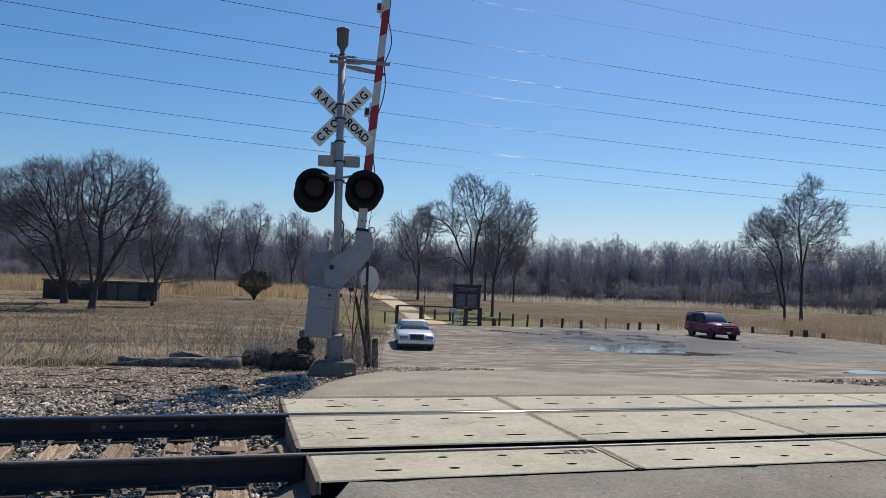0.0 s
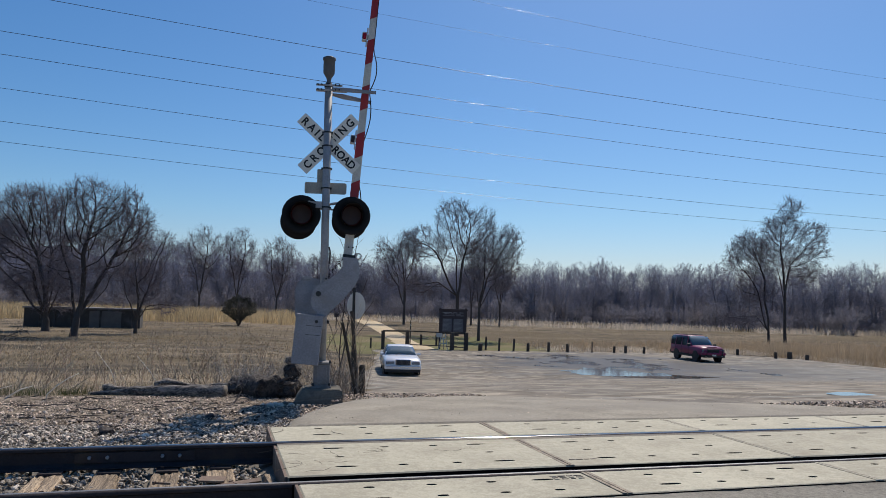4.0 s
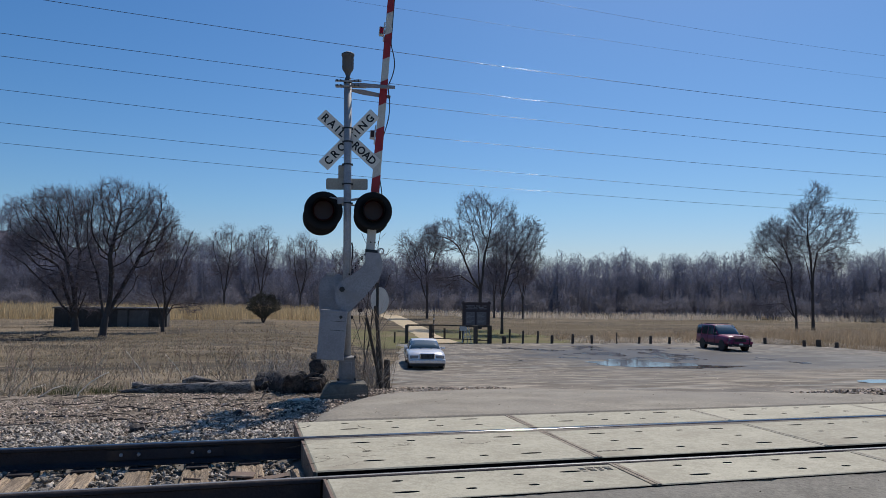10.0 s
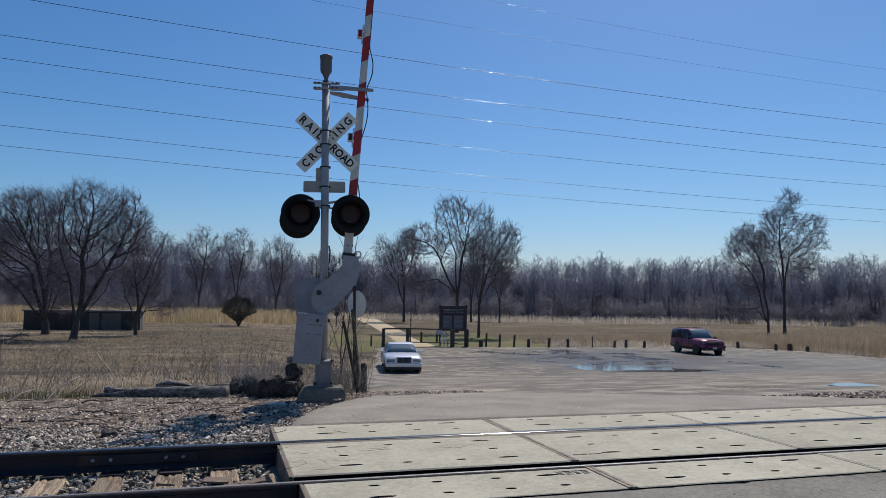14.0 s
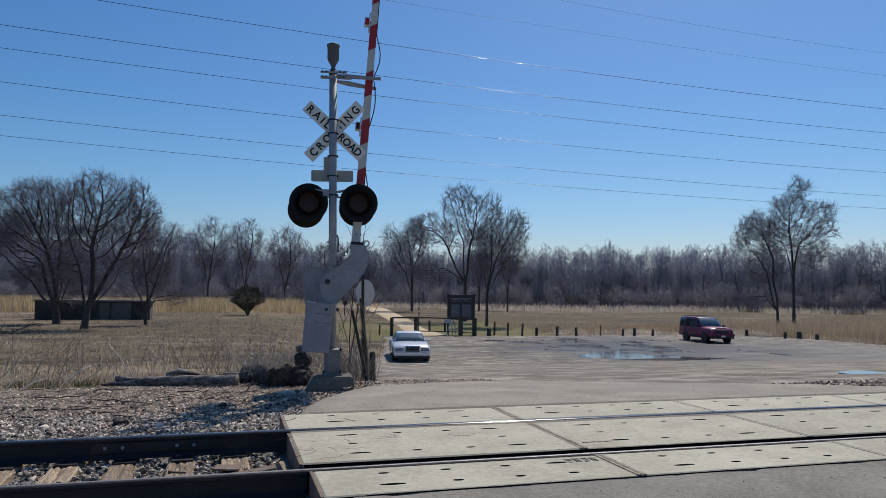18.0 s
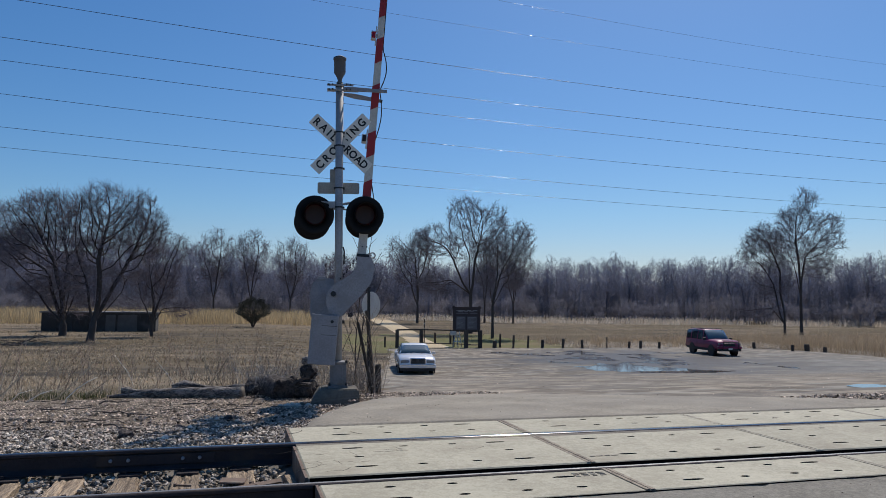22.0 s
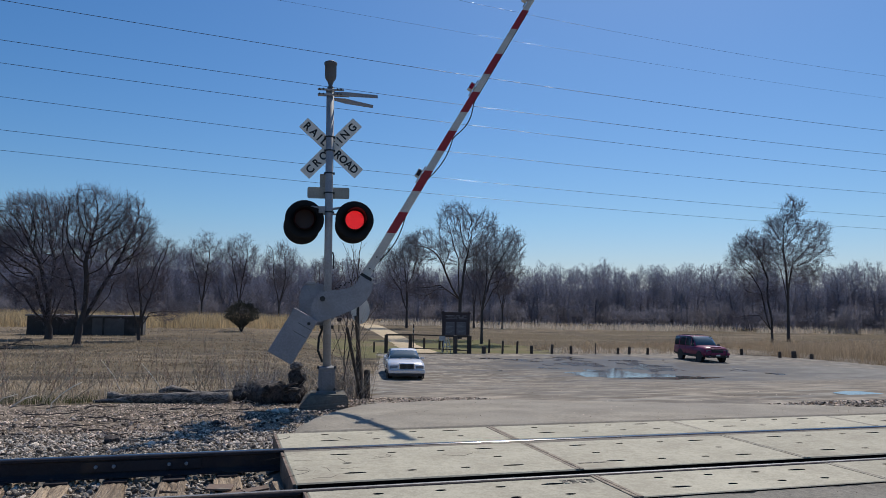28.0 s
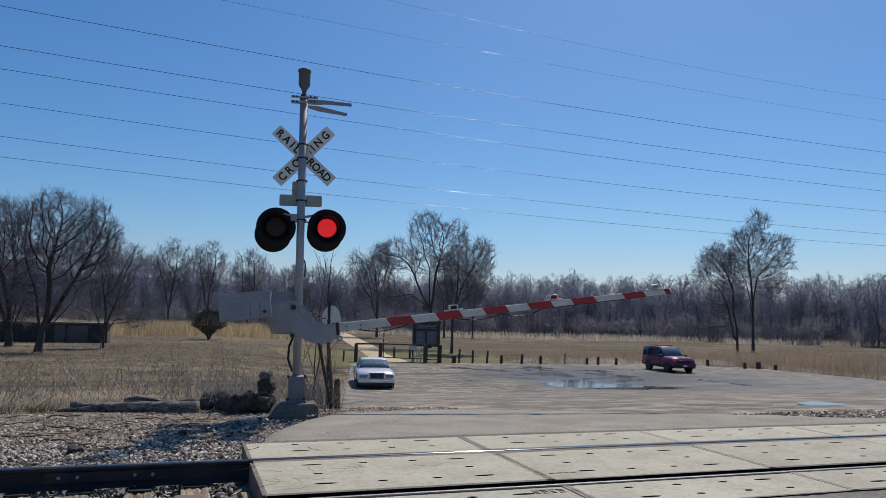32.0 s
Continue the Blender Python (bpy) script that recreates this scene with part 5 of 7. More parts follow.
def colonise(rnd, trunk, stems, lobes, count, step, rise=0.10, keep=0.55, jitter=0.16, most=9000, gaps=0.0):
    """Limbs that grow from a trunk and its stems towards points strewn through the lobes of a crown.
    Gives nodes, each one's parent, and each one's heading."""
    pos, parent, head = [], [], []

    def add(p, up, d):
        pos.append(np.array(p, float)), parent.append(up), head.append(np.array(d, float))
        return len(pos) - 1
    last = -1
    for a, b in zip(trunk, trunk[1:] + trunk[-1:]):
        d = np.array(b, float) - np.array(a, float) if a is not b else head[-1]
        last = add(a, last, d / (np.linalg.norm(d) + 1e-9))
    for lx, ly, length in stems:
        d, p, k = np.array((lx, ly, 1.0)), pos[last], last
        d /= np.linalg.norm(d)
        for _ in range(max(1, int(length / step))):
            d = d + np.array((rnd.gauss(0, 0.05), rnd.gauss(0, 0.05), 0.03))
            d /= np.linalg.norm(d)
            p = p + d * step
            k = add(p, k, d)
    size = [rx * rx * rz for _, _, rx, rz in lobes]
    goals = []
    for _ in range(count):
        x, z, rx, rz = rnd.choices(lobes, size)[0]
        u = np.array([rnd.gauss(0, 1) for _ in range(3)])
        u *= rnd.random() ** 0.28 / np.linalg.norm(u)
        g = (x + u[0] * rx, u[1] * rx * 0.9, z + u[2] * rz)
        if gaps and noise.noise((g[0] * gaps + x, g[1] * gaps, g[2] * gaps)) < -0.08 and rnd.random() < 0.85:
            continue
        goals.append(g)
    goals = np.array(goals)
    best, which = np.full(len(goals), 1e9), np.zeros(len(goals), int)

    def meet(first):
        block = np.array(pos[first:])
        dist = np.linalg.norm(goals[:, None] - block[None], axis=2)
        k = dist.argmin(1)
        d = dist[np.arange(len(goals)), k]
        better = d < best
        best[better], which[better] = d[better], k[better] + first
    meet(0)
    young = [0] * len(pos)
    for _ in range(110):
        live = best > 0.95 * step
        goals, best, which = goals[live], best[live], which[live]
        if not len(goals) or len(pos) > most:
            break
        pull = np.zeros((len(pos), 3))
        way = (goals - np.array(pos)[which]) / best[:, None]
        np.add.at(pull, which, way)
        first = len(pos)
        for i in np.unique(which):
            length = np.linalg.norm(pull[i])
            if young[i] > 2 or length < 1e-6:
                continue
            d = pull[i] / length + keep * head[i] + np.array((rnd.gauss(0, jitter), rnd.gauss(0, jitter), rise + rnd.gauss(0, jitter)))
            d /= np.linalg.norm(d)
            add(pos[i] + d * step, i, d)
            young[i] += 1
            young.append(0)
        if len(pos) == first:
            break
        meet(first)
    return pos, parent, head


def girth(parent, tip, power=2.25):
    """Radius of each node: a limb carries what its branches carry together."""
    load = [0.0] * len(parent)
    for i in range(len(parent) - 1, -1, -1):
        load[i] = load[i] or tip ** power
        if parent[i] >= 0:
            load[parent[i]] += load[i]
    return [v ** (1 / power) for v in load]


def chains(pos, parent, rad):
    """The nodes as polylines, each following its thickest branch."""
    kids = [[] for _ in pos]
    for i, p in enumerate(parent):
        if p >= 0:
            kids[p].append(i)
    starts, out = [(-1, 0)], []
    while starts:
        up, i = starts.pop()
        line = [up] if up >= 0 else []
        while True:
            line.append(i)
            if not kids[i]:
                break
            order = sorted(kids[i], key=lambda k: -rad[k])
            starts += [(i, k) for k in order[1:]]
            i = order[0]
        r = [rad[k] for k in line]
        if up >= 0:
            r[0] = min(r[0], r[1] * 1.25)
        out.append(([Vector(pos[k]) for k in line], r))
    return out


def spikes(rnd, pos, head, rad, below, count, length, width, sides, sub=2):
    """Fine straight twigs, each tapering to a point, on every thin limb."""
    verts, faces = [], []

    def one(p, d, reach, w):
        u = d.orthogonal().normalized() * w
        v = d.cross(u)
        k = len(verts)
        ring = [p + u, p - u] if sides == 2 else [p + u, p - u * 0.5 + v * 0.87, p - u * 0.5 - v * 0.87]
        verts.extend(q[:] for q in ring)
        verts.append((p + d * reach)[:])
        faces.extend([(k, k + 1, k + 2)] if sides == 2 else [(k, k + 1, k + 3), (k + 1, k + 2, k + 3), (k + 2, k, k + 3)])
    for p, h, r in zip(pos, head, rad):
        if r > below:
            continue
        p, h = Vector(p), Vector(h)
        for _ in range(count):
            d = (h * 1.0 + Vector((rnd.gauss(0, 0.5), rnd.gauss(0, 0.5), rnd.gauss(0.22, 0.42)))).normalized()
            reach = length * rnd.uniform(0.55, 1.35)
            one(p, d, reach, width)
            for s in range(sub):
                q = p + d * reach * (0.3 + 0.35 * s)
                e = (d + Vector((rnd.gauss(0, 0.42), rnd.gauss(0, 0.42), rnd.gauss(0.1, 0.4)))).normalized()
                one(q, e, reach * rnd.uniform(0.35, 0.7), width * 0.7)
    return verts, faces


def tree(seed, at, stems, label, lobes, fork_at=1.2, count=4500, step=0.30, tip=0.0102, twig=0.0105, reach=0.70, group="", bend=0.0):
    """A bare tree: stems are (lean x, lean y, length) from the fork; lobes of the crown are (x, z, half width, half height)."""
    rnd = random.Random(seed)
    trunk = [(0, 0, -0.3), (bend * 0.3, 0, fork_at * 0.35), (bend * 0.8, 0, fork_at * 0.7), (bend, 0, fork_at)]
    pos, parent, head = colonise(rnd, trunk, stems, lobes, count, step, gaps=0.17 / step)
    rad = girth(parent, tip)
    rad[0] *= 1.45
    rad[1] *= 1.08
    top = empty("bare_tree", at, label, "tree", group)
    lines = chains(pos, parent, rad)
    big = [(0 if r[0] > 0.12 else 1, p, r) for p, r in lines if r[0] > 0.045]
    v, f = skin(big, (9, 6), 0.006)
    child("trunk", mesh_of("trunk", v, f, M["bark"], True), top)
    v, f = skin([(1, p, r) for p, r in lines if r[0] <= 0.045], (4, 4), 0.006)
    tv, tf = spikes(rnd, pos, head, rad, 0.034, 4, reach, twig, 3)
    k = len(v)
    child("crown", mesh_of("crown", [p[:] for p in v] + tv, list(f) + [tuple(i + k for i in q) for q in tf], M["twig"]), top)
    return top


def sapling(seed, at, stem, label, group, plan, twig=0.003):
    rnd = random.Random(seed)
    out = []
    lx, ly, length, radius = stem
    grow(rnd, (lx * 0.4, ly * 0.4, -0.2), (lx, ly, 1), length, radius, 0, plan, out)
    top = empty("bare_sapling", at, label, "sapling", group)
    v, f = skin([b for b in out if b[0] <= 1], (8, 6), 0.004)
    child("trunk", mesh_of("trunk", v, f, M["bark"], True), top)
    v, f = skin([b for b in out if b[0] > 1], (5, 4, 4), twig)
    child("crown", mesh_of("crown", v, f, M["twig"]), top)
    return top


def far_tree_mesh(seed, height, count=340, step=0.6, slim=1.0):
    rnd = random.Random(seed)
    low = height * rnd.uniform(0.22, 0.36)
    wide = height * rnd.uniform(0.15, 0.22) * slim
    lobes = [(0, height * 0.62, wide, height * 0.24), (rnd.uniform(-0.6, 0.6) * wide, height * 0.80, wide * 0.75, height * 0.18),
             (rnd.uniform(-0.9, 0.9) * wide, height * 0.60, wide * 0.8, height * 0.16), (0, height * 0.36, wide * 0.7, height * 0.12)]
    lean = rnd.gauss(0, 0.05)
    trunk = [(0, 0, -0.4), (lean * low * 0.5, 0, low * 0.5), (lean * low, 0, low)]
    stems = [(rnd.gauss(0, 0.10), rnd.gauss(0, 0.1), height * 0.3), (rnd.gauss(0, 0.3), rnd.gauss(0, 0.3), height * 0.16)]
    pos, parent, head = colonise(rnd, trunk, stems, lobes, count, step, 0.16, 0.6, 0.12)
    rad = girth(parent, 0.036, 2.4)
    lines = [(1, p[::2] + ([p[-1]] if len(p) % 2 == 0 else []), r[::2] + ([r[-1]] if len(p) % 2 == 0 else [])) for p, r in chains(pos, parent, rad)]
    v, f = skin(lines, (3, 3), 0.02)
    tv, tf = spikes(rnd, pos, head, rad, 0.12, 3, height * 0.075, 0.034, 2, 1)
    k = len(v)
    return np.array([p[:] for p in v] + tv), list(f) + [tuple(i + k for i in q) for q in tf]


def thicket_mesh(seed, height):
    """A shrub of many stems spreading from the ground."""
    rnd = random.Random(seed)
    lobes = [(rnd.uniform(-0.4, 0.4) * height, height * rnd.uniform(0.45, 0.7), height * rnd.uniform(0.3, 0.5), height * 0.32) for _ in range(3)]
    stems = [(rnd.gauss(0, 0.5), rnd.gauss(0, 0.5), height * 0.3) for _ in range(4)]
    pos, parent, head = colonise(rnd, [(0, 0, -0.3), (0, 0, 0.2)], stems, lobes, 150, 0.42, 0.15, 0.4, 0.2)
    rad = girth(parent, 0.022, 2.6)
    v, f = skin([(1, p, r) for p, r in chains(pos, parent, rad)], (3, 3), 0.015)
    tv, tf = spikes(rnd, pos, head, rad, 0.10, 3, 0.8, 0.026, 2, 2)
    k = len(v)
    return np.array([p[:] for p in v] + tv), list(f) + [tuple(i + k for i in q) for q in tf]


def woods(name, spots, kinds, label, mat, seed):
    """Many far trees joined into one."""
    rnd = random.Random(seed)
    verts, faces, k = [], [], 0
    for x, y, z, s in spots:
        v, f = kinds[rnd.randrange(len(kinds))]
        a = rnd.uniform(0, 6.28)
        m = np.array([[math.cos(a), -math.sin(a), 0], [math.sin(a), math.cos(a), 0], [0, 0, rnd.uniform(0.9, 1.1)]]) * s
        verts.append(v @ m.T + [x, y, z])
        faces.extend(tuple(i + k for i in q) for q in f)
        k += len(v)
    return tagged(new(name, mesh_of(name, np.concatenate(verts).tolist(), faces, mat)), label, "woods", kind="stuff")


def build_woods():
    tall = [far_tree_mesh(50 + i, 13.0 + 0.7 * i) for i in range(8)]
    deep = [far_tree_mesh(70 + i, 13.0 + i, 200, 0.75) for i in range(6)]
    shrubs = [thicket_mesh(80 + i, 3.2 + 0.5 * i) for i in range(5)]
    rnd = random.Random(11)
    front, back, low = [], [], []

    def strew(out, count, h0, h1, d0, d1, s0, s1, z=None):
        for i in range(count):
            h, d = radians(h0 + (h1 - h0) * (i + rnd.random()) / count), rnd.uniform(d0, d1)
            out.append((math.sin(h) * d, math.cos(h) * d, -2.5 if z is None else hill_z(math.degrees(h), d) + z, rnd.uniform(s0, s1)))
    strew(front, 330, -24, 58, 176, 206, 0.62, 0.92)
    strew(back, 360, -26, 60, 210, 262, 0.66, 0.88, -0.4)
    strew(back, 260, -26, 60, 265, 330, 0.55, 0.80, -0.4)
    strew(back, 150, -28, -2, 285, 345, 0.40, 0.62, -0.4)
    strew(low, 420, -24, 58, 168, 200, 0.6, 1.25)
    woods("far_woods", front, tall, "line of tall bare trees behind the marsh, tinted pale blue-grey with haze", M["forest"], 1)
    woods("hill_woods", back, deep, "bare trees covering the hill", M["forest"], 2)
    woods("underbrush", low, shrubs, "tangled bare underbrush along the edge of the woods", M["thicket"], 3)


def build_trees():
    wide = "tall bare multi-stemmed tree with a wide twiggy crown"
    reeds = "tall bare tree standing in the reeds"
    tree(1, pose(-14.1, 69.0, -2.05), [(-0.42, 0.1, 4.5), (-0.18, 0.2, 5.5), (0.02, -0.1, 5.5), (-0.75, -0.1, 3.5), (0.25, 0.1, 3.5), (-0.30, -0.3, 4.0), (0.10, 0.3, 4.0)], wide,
         [(-1.8, 10.2, 2.5, 2.2), (-3.7, 9.3, 1.9, 2.1), (-3.2, 7.6, 2.4, 2.0), (-0.2, 6.9, 2.1, 3.0), (-0.6, 10.8, 1.7, 1.6), (-4.6, 7.0, 1.6, 1.8), (-1.0, 4.2, 2.6, 1.5), (0.2, 2.6, 1.6, 1.3)], 0.9, 6400, tip=0.0145)
    tree(2, pose(-10.2, 59.0, -2.0), [(0.05, 0.1, 5.0), (0.42, -0.1, 4.0), (-0.16, 0.2, 4.0), (0.85, 0.1, 3.0), (0.22, 0.25, 4.5)], wide,
         [(0.5, 10.4, 1.7, 1.3), (3.0, 9.6, 1.6, 1.6), (2.2, 7.9, 2.7, 2.1), (-0.4, 8.4, 1.8, 2.7), (3.9, 8.4, 1.3, 1.5), (-0.9, 5.0, 1.2, 1.8), (1.6, 5.2, 1.6, 1.0), (0.2, 3.2, 1.3, 1.0)], 1.3, 5600, tip=0.0145, bend=0.15)
    tree(3, pose(-6.8, 67.0, -2.05), [(0.25, 0, 2.2), (-0.25, 0.1, 2.0), (0.7, 0.1, 1.6), (0.05, -0.2, 2.4)], "smaller bare tree with spreading low branches",
         [(0.2, 4.9, 1.7, 2.7), (1.8, 7.0, 1.0, 2.0), (-1.0, 5.6, 0.9, 1.7), (1.9, 2.3, 1.5, 0.7), (-1.6, 2.6, 1.0, 0.7)], 1.0, 2600, tip=0.0125)
    tree(4, pose(27.0, 82.0, -2.4), [(-0.12, 0.1, 5.0), (-0.75, 0, 5.0), (0.22, -0.1, 5.5), (-1.6, 0.2, 3.0)], "tall bare tree with a broad forked crown",
         [(-0.5, 14.0, 2.5, 2.1), (-4.4, 10.7, 2.6, 1.9), (2.6, 13.1, 2.0, 2.4), (-1.0, 10.3, 2.3, 2.2), (-4.4, 5.6, 2.4, 1.2), (2.3, 10.4, 1.7, 2.4)], 4.6, 3800, 0.36, 0.0125, 0.0115, 0.8)
    tree(5, pose(25.6, 70.5, -2.4), [(0.05, 0, 3.0), (0.30, 0.1, 3.4), (0.55, -0.1, 2.8), (-0.14, 0.1, 2.4)], "slim bare tree with fine upright branches",
         [(0.8, 8.5, 2.0, 3.0), (2.8, 10.0, 1.9, 1.8), (2.3, 7.5, 2.0, 2.6), (-0.4, 6.5, 1.2, 2.7)], 3.3, 4200, 0.32, 0.009, 0.010, 0.75)
    tree(6, pose(69.9, 79.7, -2.5), [(-0.10, 0, 7.0), (-0.42, 0.1, 6.0), (0.16, 0, 5.0), (-0.8, 0.1, 3.0)], reeds, [(-3.0, 11.4, 2.9, 3.0), (-1.6, 7.6, 2.6, 2.6), (-5.6, 10.0, 1.6, 1.6), (-4.4, 7.6, 1.4, 1.2), (-4.0, 3.2, 2.8, 0.8)], 1.4, 3000, 0.38, 0.0115, 0.0125, 0.9)
    tree(7, pose(75.1, 82.5, -2.5), [(0.03, 0, 8.5), (0.30, 0.1, 6.5), (-0.20, 0, 6.0)], reeds, [(0.8, 18.0, 1.9, 2.0), (-0.6, 15.8, 2.6, 1.9), (4.4, 15.0, 2.4, 2.2), (-1.6, 12.2, 3.2, 3.0), (2.8, 10.4, 2.6, 3.0), (6.2, 13.0, 1.5, 1.4)], 4.4, 4000, 0.38, 0.011, 0.0125, 0.9)
    tree(8, pose(30.0, 120.0, -2.4), [(-0.08, 0, 5.0), (0.16, 0.1, 5.0), (-0.4, 0, 4.0)], "slim bare tree with fine upright branches",
         [(0.5, 12.7, 2.4, 3.2), (-1.6, 9.6, 2.7, 3.6), (-4.2, 12.4, 1.2, 2.3), (1.4, 8.4, 1.8, 2.6)], 3.0, 2400, 0.45, 0.015, 0.016, 1.2)
    for k, (x, y, h, w) in enumerate(((-4.0, 150, 18.0, 3.0), (3.2, 155, 18.6, 2.5), (11, 152, 17.0, 2.6), (20.4, 150, 14.0, 2.6), (43.5, 124, 16.0, 2.3), (51.0, 129, 14.5, 2.0))):
        tree(20 + k, pose(x, y, -2.4), [(0.06, 0, h * 0.34), (0.22, 0.1, h * 0.30), (-0.24, 0.1, h * 0.30)], "tall bare tree at the edge of the woods",
             [(w * 0.1, h * 0.84, w * 0.55, h * 0.13), (w * 0.85, h * 0.72, w * 0.5, h * 0.18), (-w * 0.8, h * 0.74, w * 0.5, h * 0.16), (0, h * 0.52, w * 0.9, h * 0.16)], h * 0.20, 1500, 0.5, 0.018, 0.018, 1.3,
             "trees at the edge of the woods")


# ---- low plants ----
def blades(name, spots, mat, label, category, seed):
    """Grass or reeds: spots of (x, y, z, height, half width, lean), one thin bent blade each."""
    rnd = random.Random(seed)
    verts, faces = [], []
    for x, y, z, h, w, lean in spots:
        a, b = rnd.uniform(0, 6.28), rnd.uniform(0, 6.28)
        cx, cy, lx, ly = math.cos(a) * w, math.sin(a) * w, math.cos(b) * lean * h, math.sin(b) * lean * h
        k = len(verts)
        verts += [(x - cx, y - cy, z - 0.03), (x + cx, y + cy, z - 0.03), (x + cx * 0.7 + lx * 0.35, y + cy * 0.7 + ly * 0.35, z + h * 0.6),
                  (x - cx * 0.7 + lx * 0.35, y - cy * 0.7 + ly * 0.35, z + h * 0.6), (x + lx, y + ly, z + h)]
        faces += [(k, k + 1, k + 2, k + 3), (k + 3, k + 2, k + 4)]
    return tagged(new(name, mesh_of(name, verts, faces, mat)), label, category, kind="stuff")


def scatter(rnd, area, count, height, width, lean, keep=None, clump=1, spread=0.0):
    out = []
    for _ in range(count):
        x, y = rnd.uniform(area[0], area[1]), rnd.uniform(area[2], area[3])
        if keep and not keep(x, y):
            continue
        for _ in range(clump):
            px, py = x + rnd.gauss(0, spread), y + rnd.gauss(0, spread)
            out.append((px, py, ground_z(px, py), rnd.uniform(*height), width * rnd.uniform(0.6, 1.4), abs(rnd.gauss(0, lean))))
    return out


def build_plants():
    rnd = random.Random(21)
    off_lot = lambda x, y: x < table([(11, 1.0), (14, 2.0), (22, 3.0), (30, 4.2), (40, 7.2), (50, 9.6), (56, 10.5)], y)
    blades("dead_grass", scatter(rnd, (-10, 5, 12.9, 21), 2200, (0.03, 0.12), 0.005, 1.0, off_lot, 5, 0.09), M["pale_straw"], "short dead matted grass of the field", "grass", 1)
    blades("dead_grass_middle", scatter(rnd, (-26, 9, 17, 62), 26000, (0.04, 0.15), 0.011, 1.3, lambda x, y: off_lot(x, y) and noise.noise((x * 0.35, y * 0.8, 12)) + 0.7 * noise.noise((x * 1.3, y * 2.2, 3)) > 0.08, 5, 0.16), M["straw"], "short dead matted grass of the field", "grass", 8)
    blades("dead_grass_far", scatter(rnd, (-30, 10, 60, 100), 1500, (0.05, 0.16), 0.03, 1.0, off_lot, 3, 0.3), M["straw"], "short dead matted grass of the field", "grass", 2)
    blades("tall_reeds_by_hill", scatter(rnd, (-60, 24, 100, 150), 17000, (0.5, 2.2), 0.030, 0.32, lambda x, y: x < 13 + noise.noise((y * 0.2, 0, 3)) and y > 104 + 5 * noise.noise((x * 0.1, 0, 0)), 2, 0.3),
           M["golden_reed"], "band of tall golden dry reeds", "reeds", 3)
    ragged = lambda x, y: noise.noise((x * 0.35, y * 0.35, 6)) + 0.5 * noise.noise((x * 1.1, y * 1.1, 2))
    blades("reeds_by_lot", scatter(rnd, (25, 64, 55.0, 66), 9000, (0.12, 0.95), 0.010, 0.7,
                                   lambda x, y: x > 27 + 2 * noise.noise((y * 0.3, 0, 8)) and ragged(x, y) > 0.12 - 0.35 * smoothstep(30, 50, x), 3, 0.22),
           M["reed"], "ragged dry reeds beyond the parking lot", "reeds", 4)
    blades("reeds_beside_lot", scatter(rnd, (45.5, 78, 26, 64), 19000, (0.2, 1.65), 0.010, 0.55, lambda x, y: x > 46.2 + 0.8 * noise.noise((y * 0.2, 0, 4)) and x < 80 - 0.2 * y and ragged(x, y) > -0.5, 3, 0.22),
           M["reed"], "dense tall golden dry reeds at the edge of the parking lot", "reeds", 5)
    blades("far_reeds", scatter(rnd, (20, 190, 100, 168), 24000, (0.35, 1.6), 0.032, 0.55, lambda x, y: 140 - 0.22 * x < y < 154 - 0.20 * x + 6 * noise.noise((x * 0.06, 0, 1)) and noise.noise((x * 0.12, y * 0.12, 9)) + 0.5 * noise.noise((x * 0.5, y * 0.5, 1)) > -0.15, 3, 0.5), M["pale_reed"],
           "pale ragged band of dry cattails along the far edge of the marsh", "reeds", 6)
    blades("pale_tufts_by_lot", scatter(rnd, (26, 47, 52.6, 57.5), 1500, (0.15, 0.6), 0.012, 0.8, lambda x, y: noise.noise((x * 0.5, y * 0.7, 5)) > 0.05, 6, 0.16)
           + scatter(rnd, (45.0, 49, 26, 54), 1100, (0.15, 0.55), 0.010, 0.9, lambda x, y: noise.noise((x * 0.6, y * 0.4, 8)) > -0.05, 6, 0.16), M["pale_reed"], "pale broken reed tufts along the edge of the lot", "reeds", 16)
    blades("marsh_grass", scatter(rnd, (14, 150, 66, 140), 9000, (0.05, 0.20), 0.022, 1.2, lambda x, y: x > 12 + 0.14 * (y - 55) + 5.5, 2, 0.5), M["marsh"], "low dead grass on the marsh", "grass", 7)


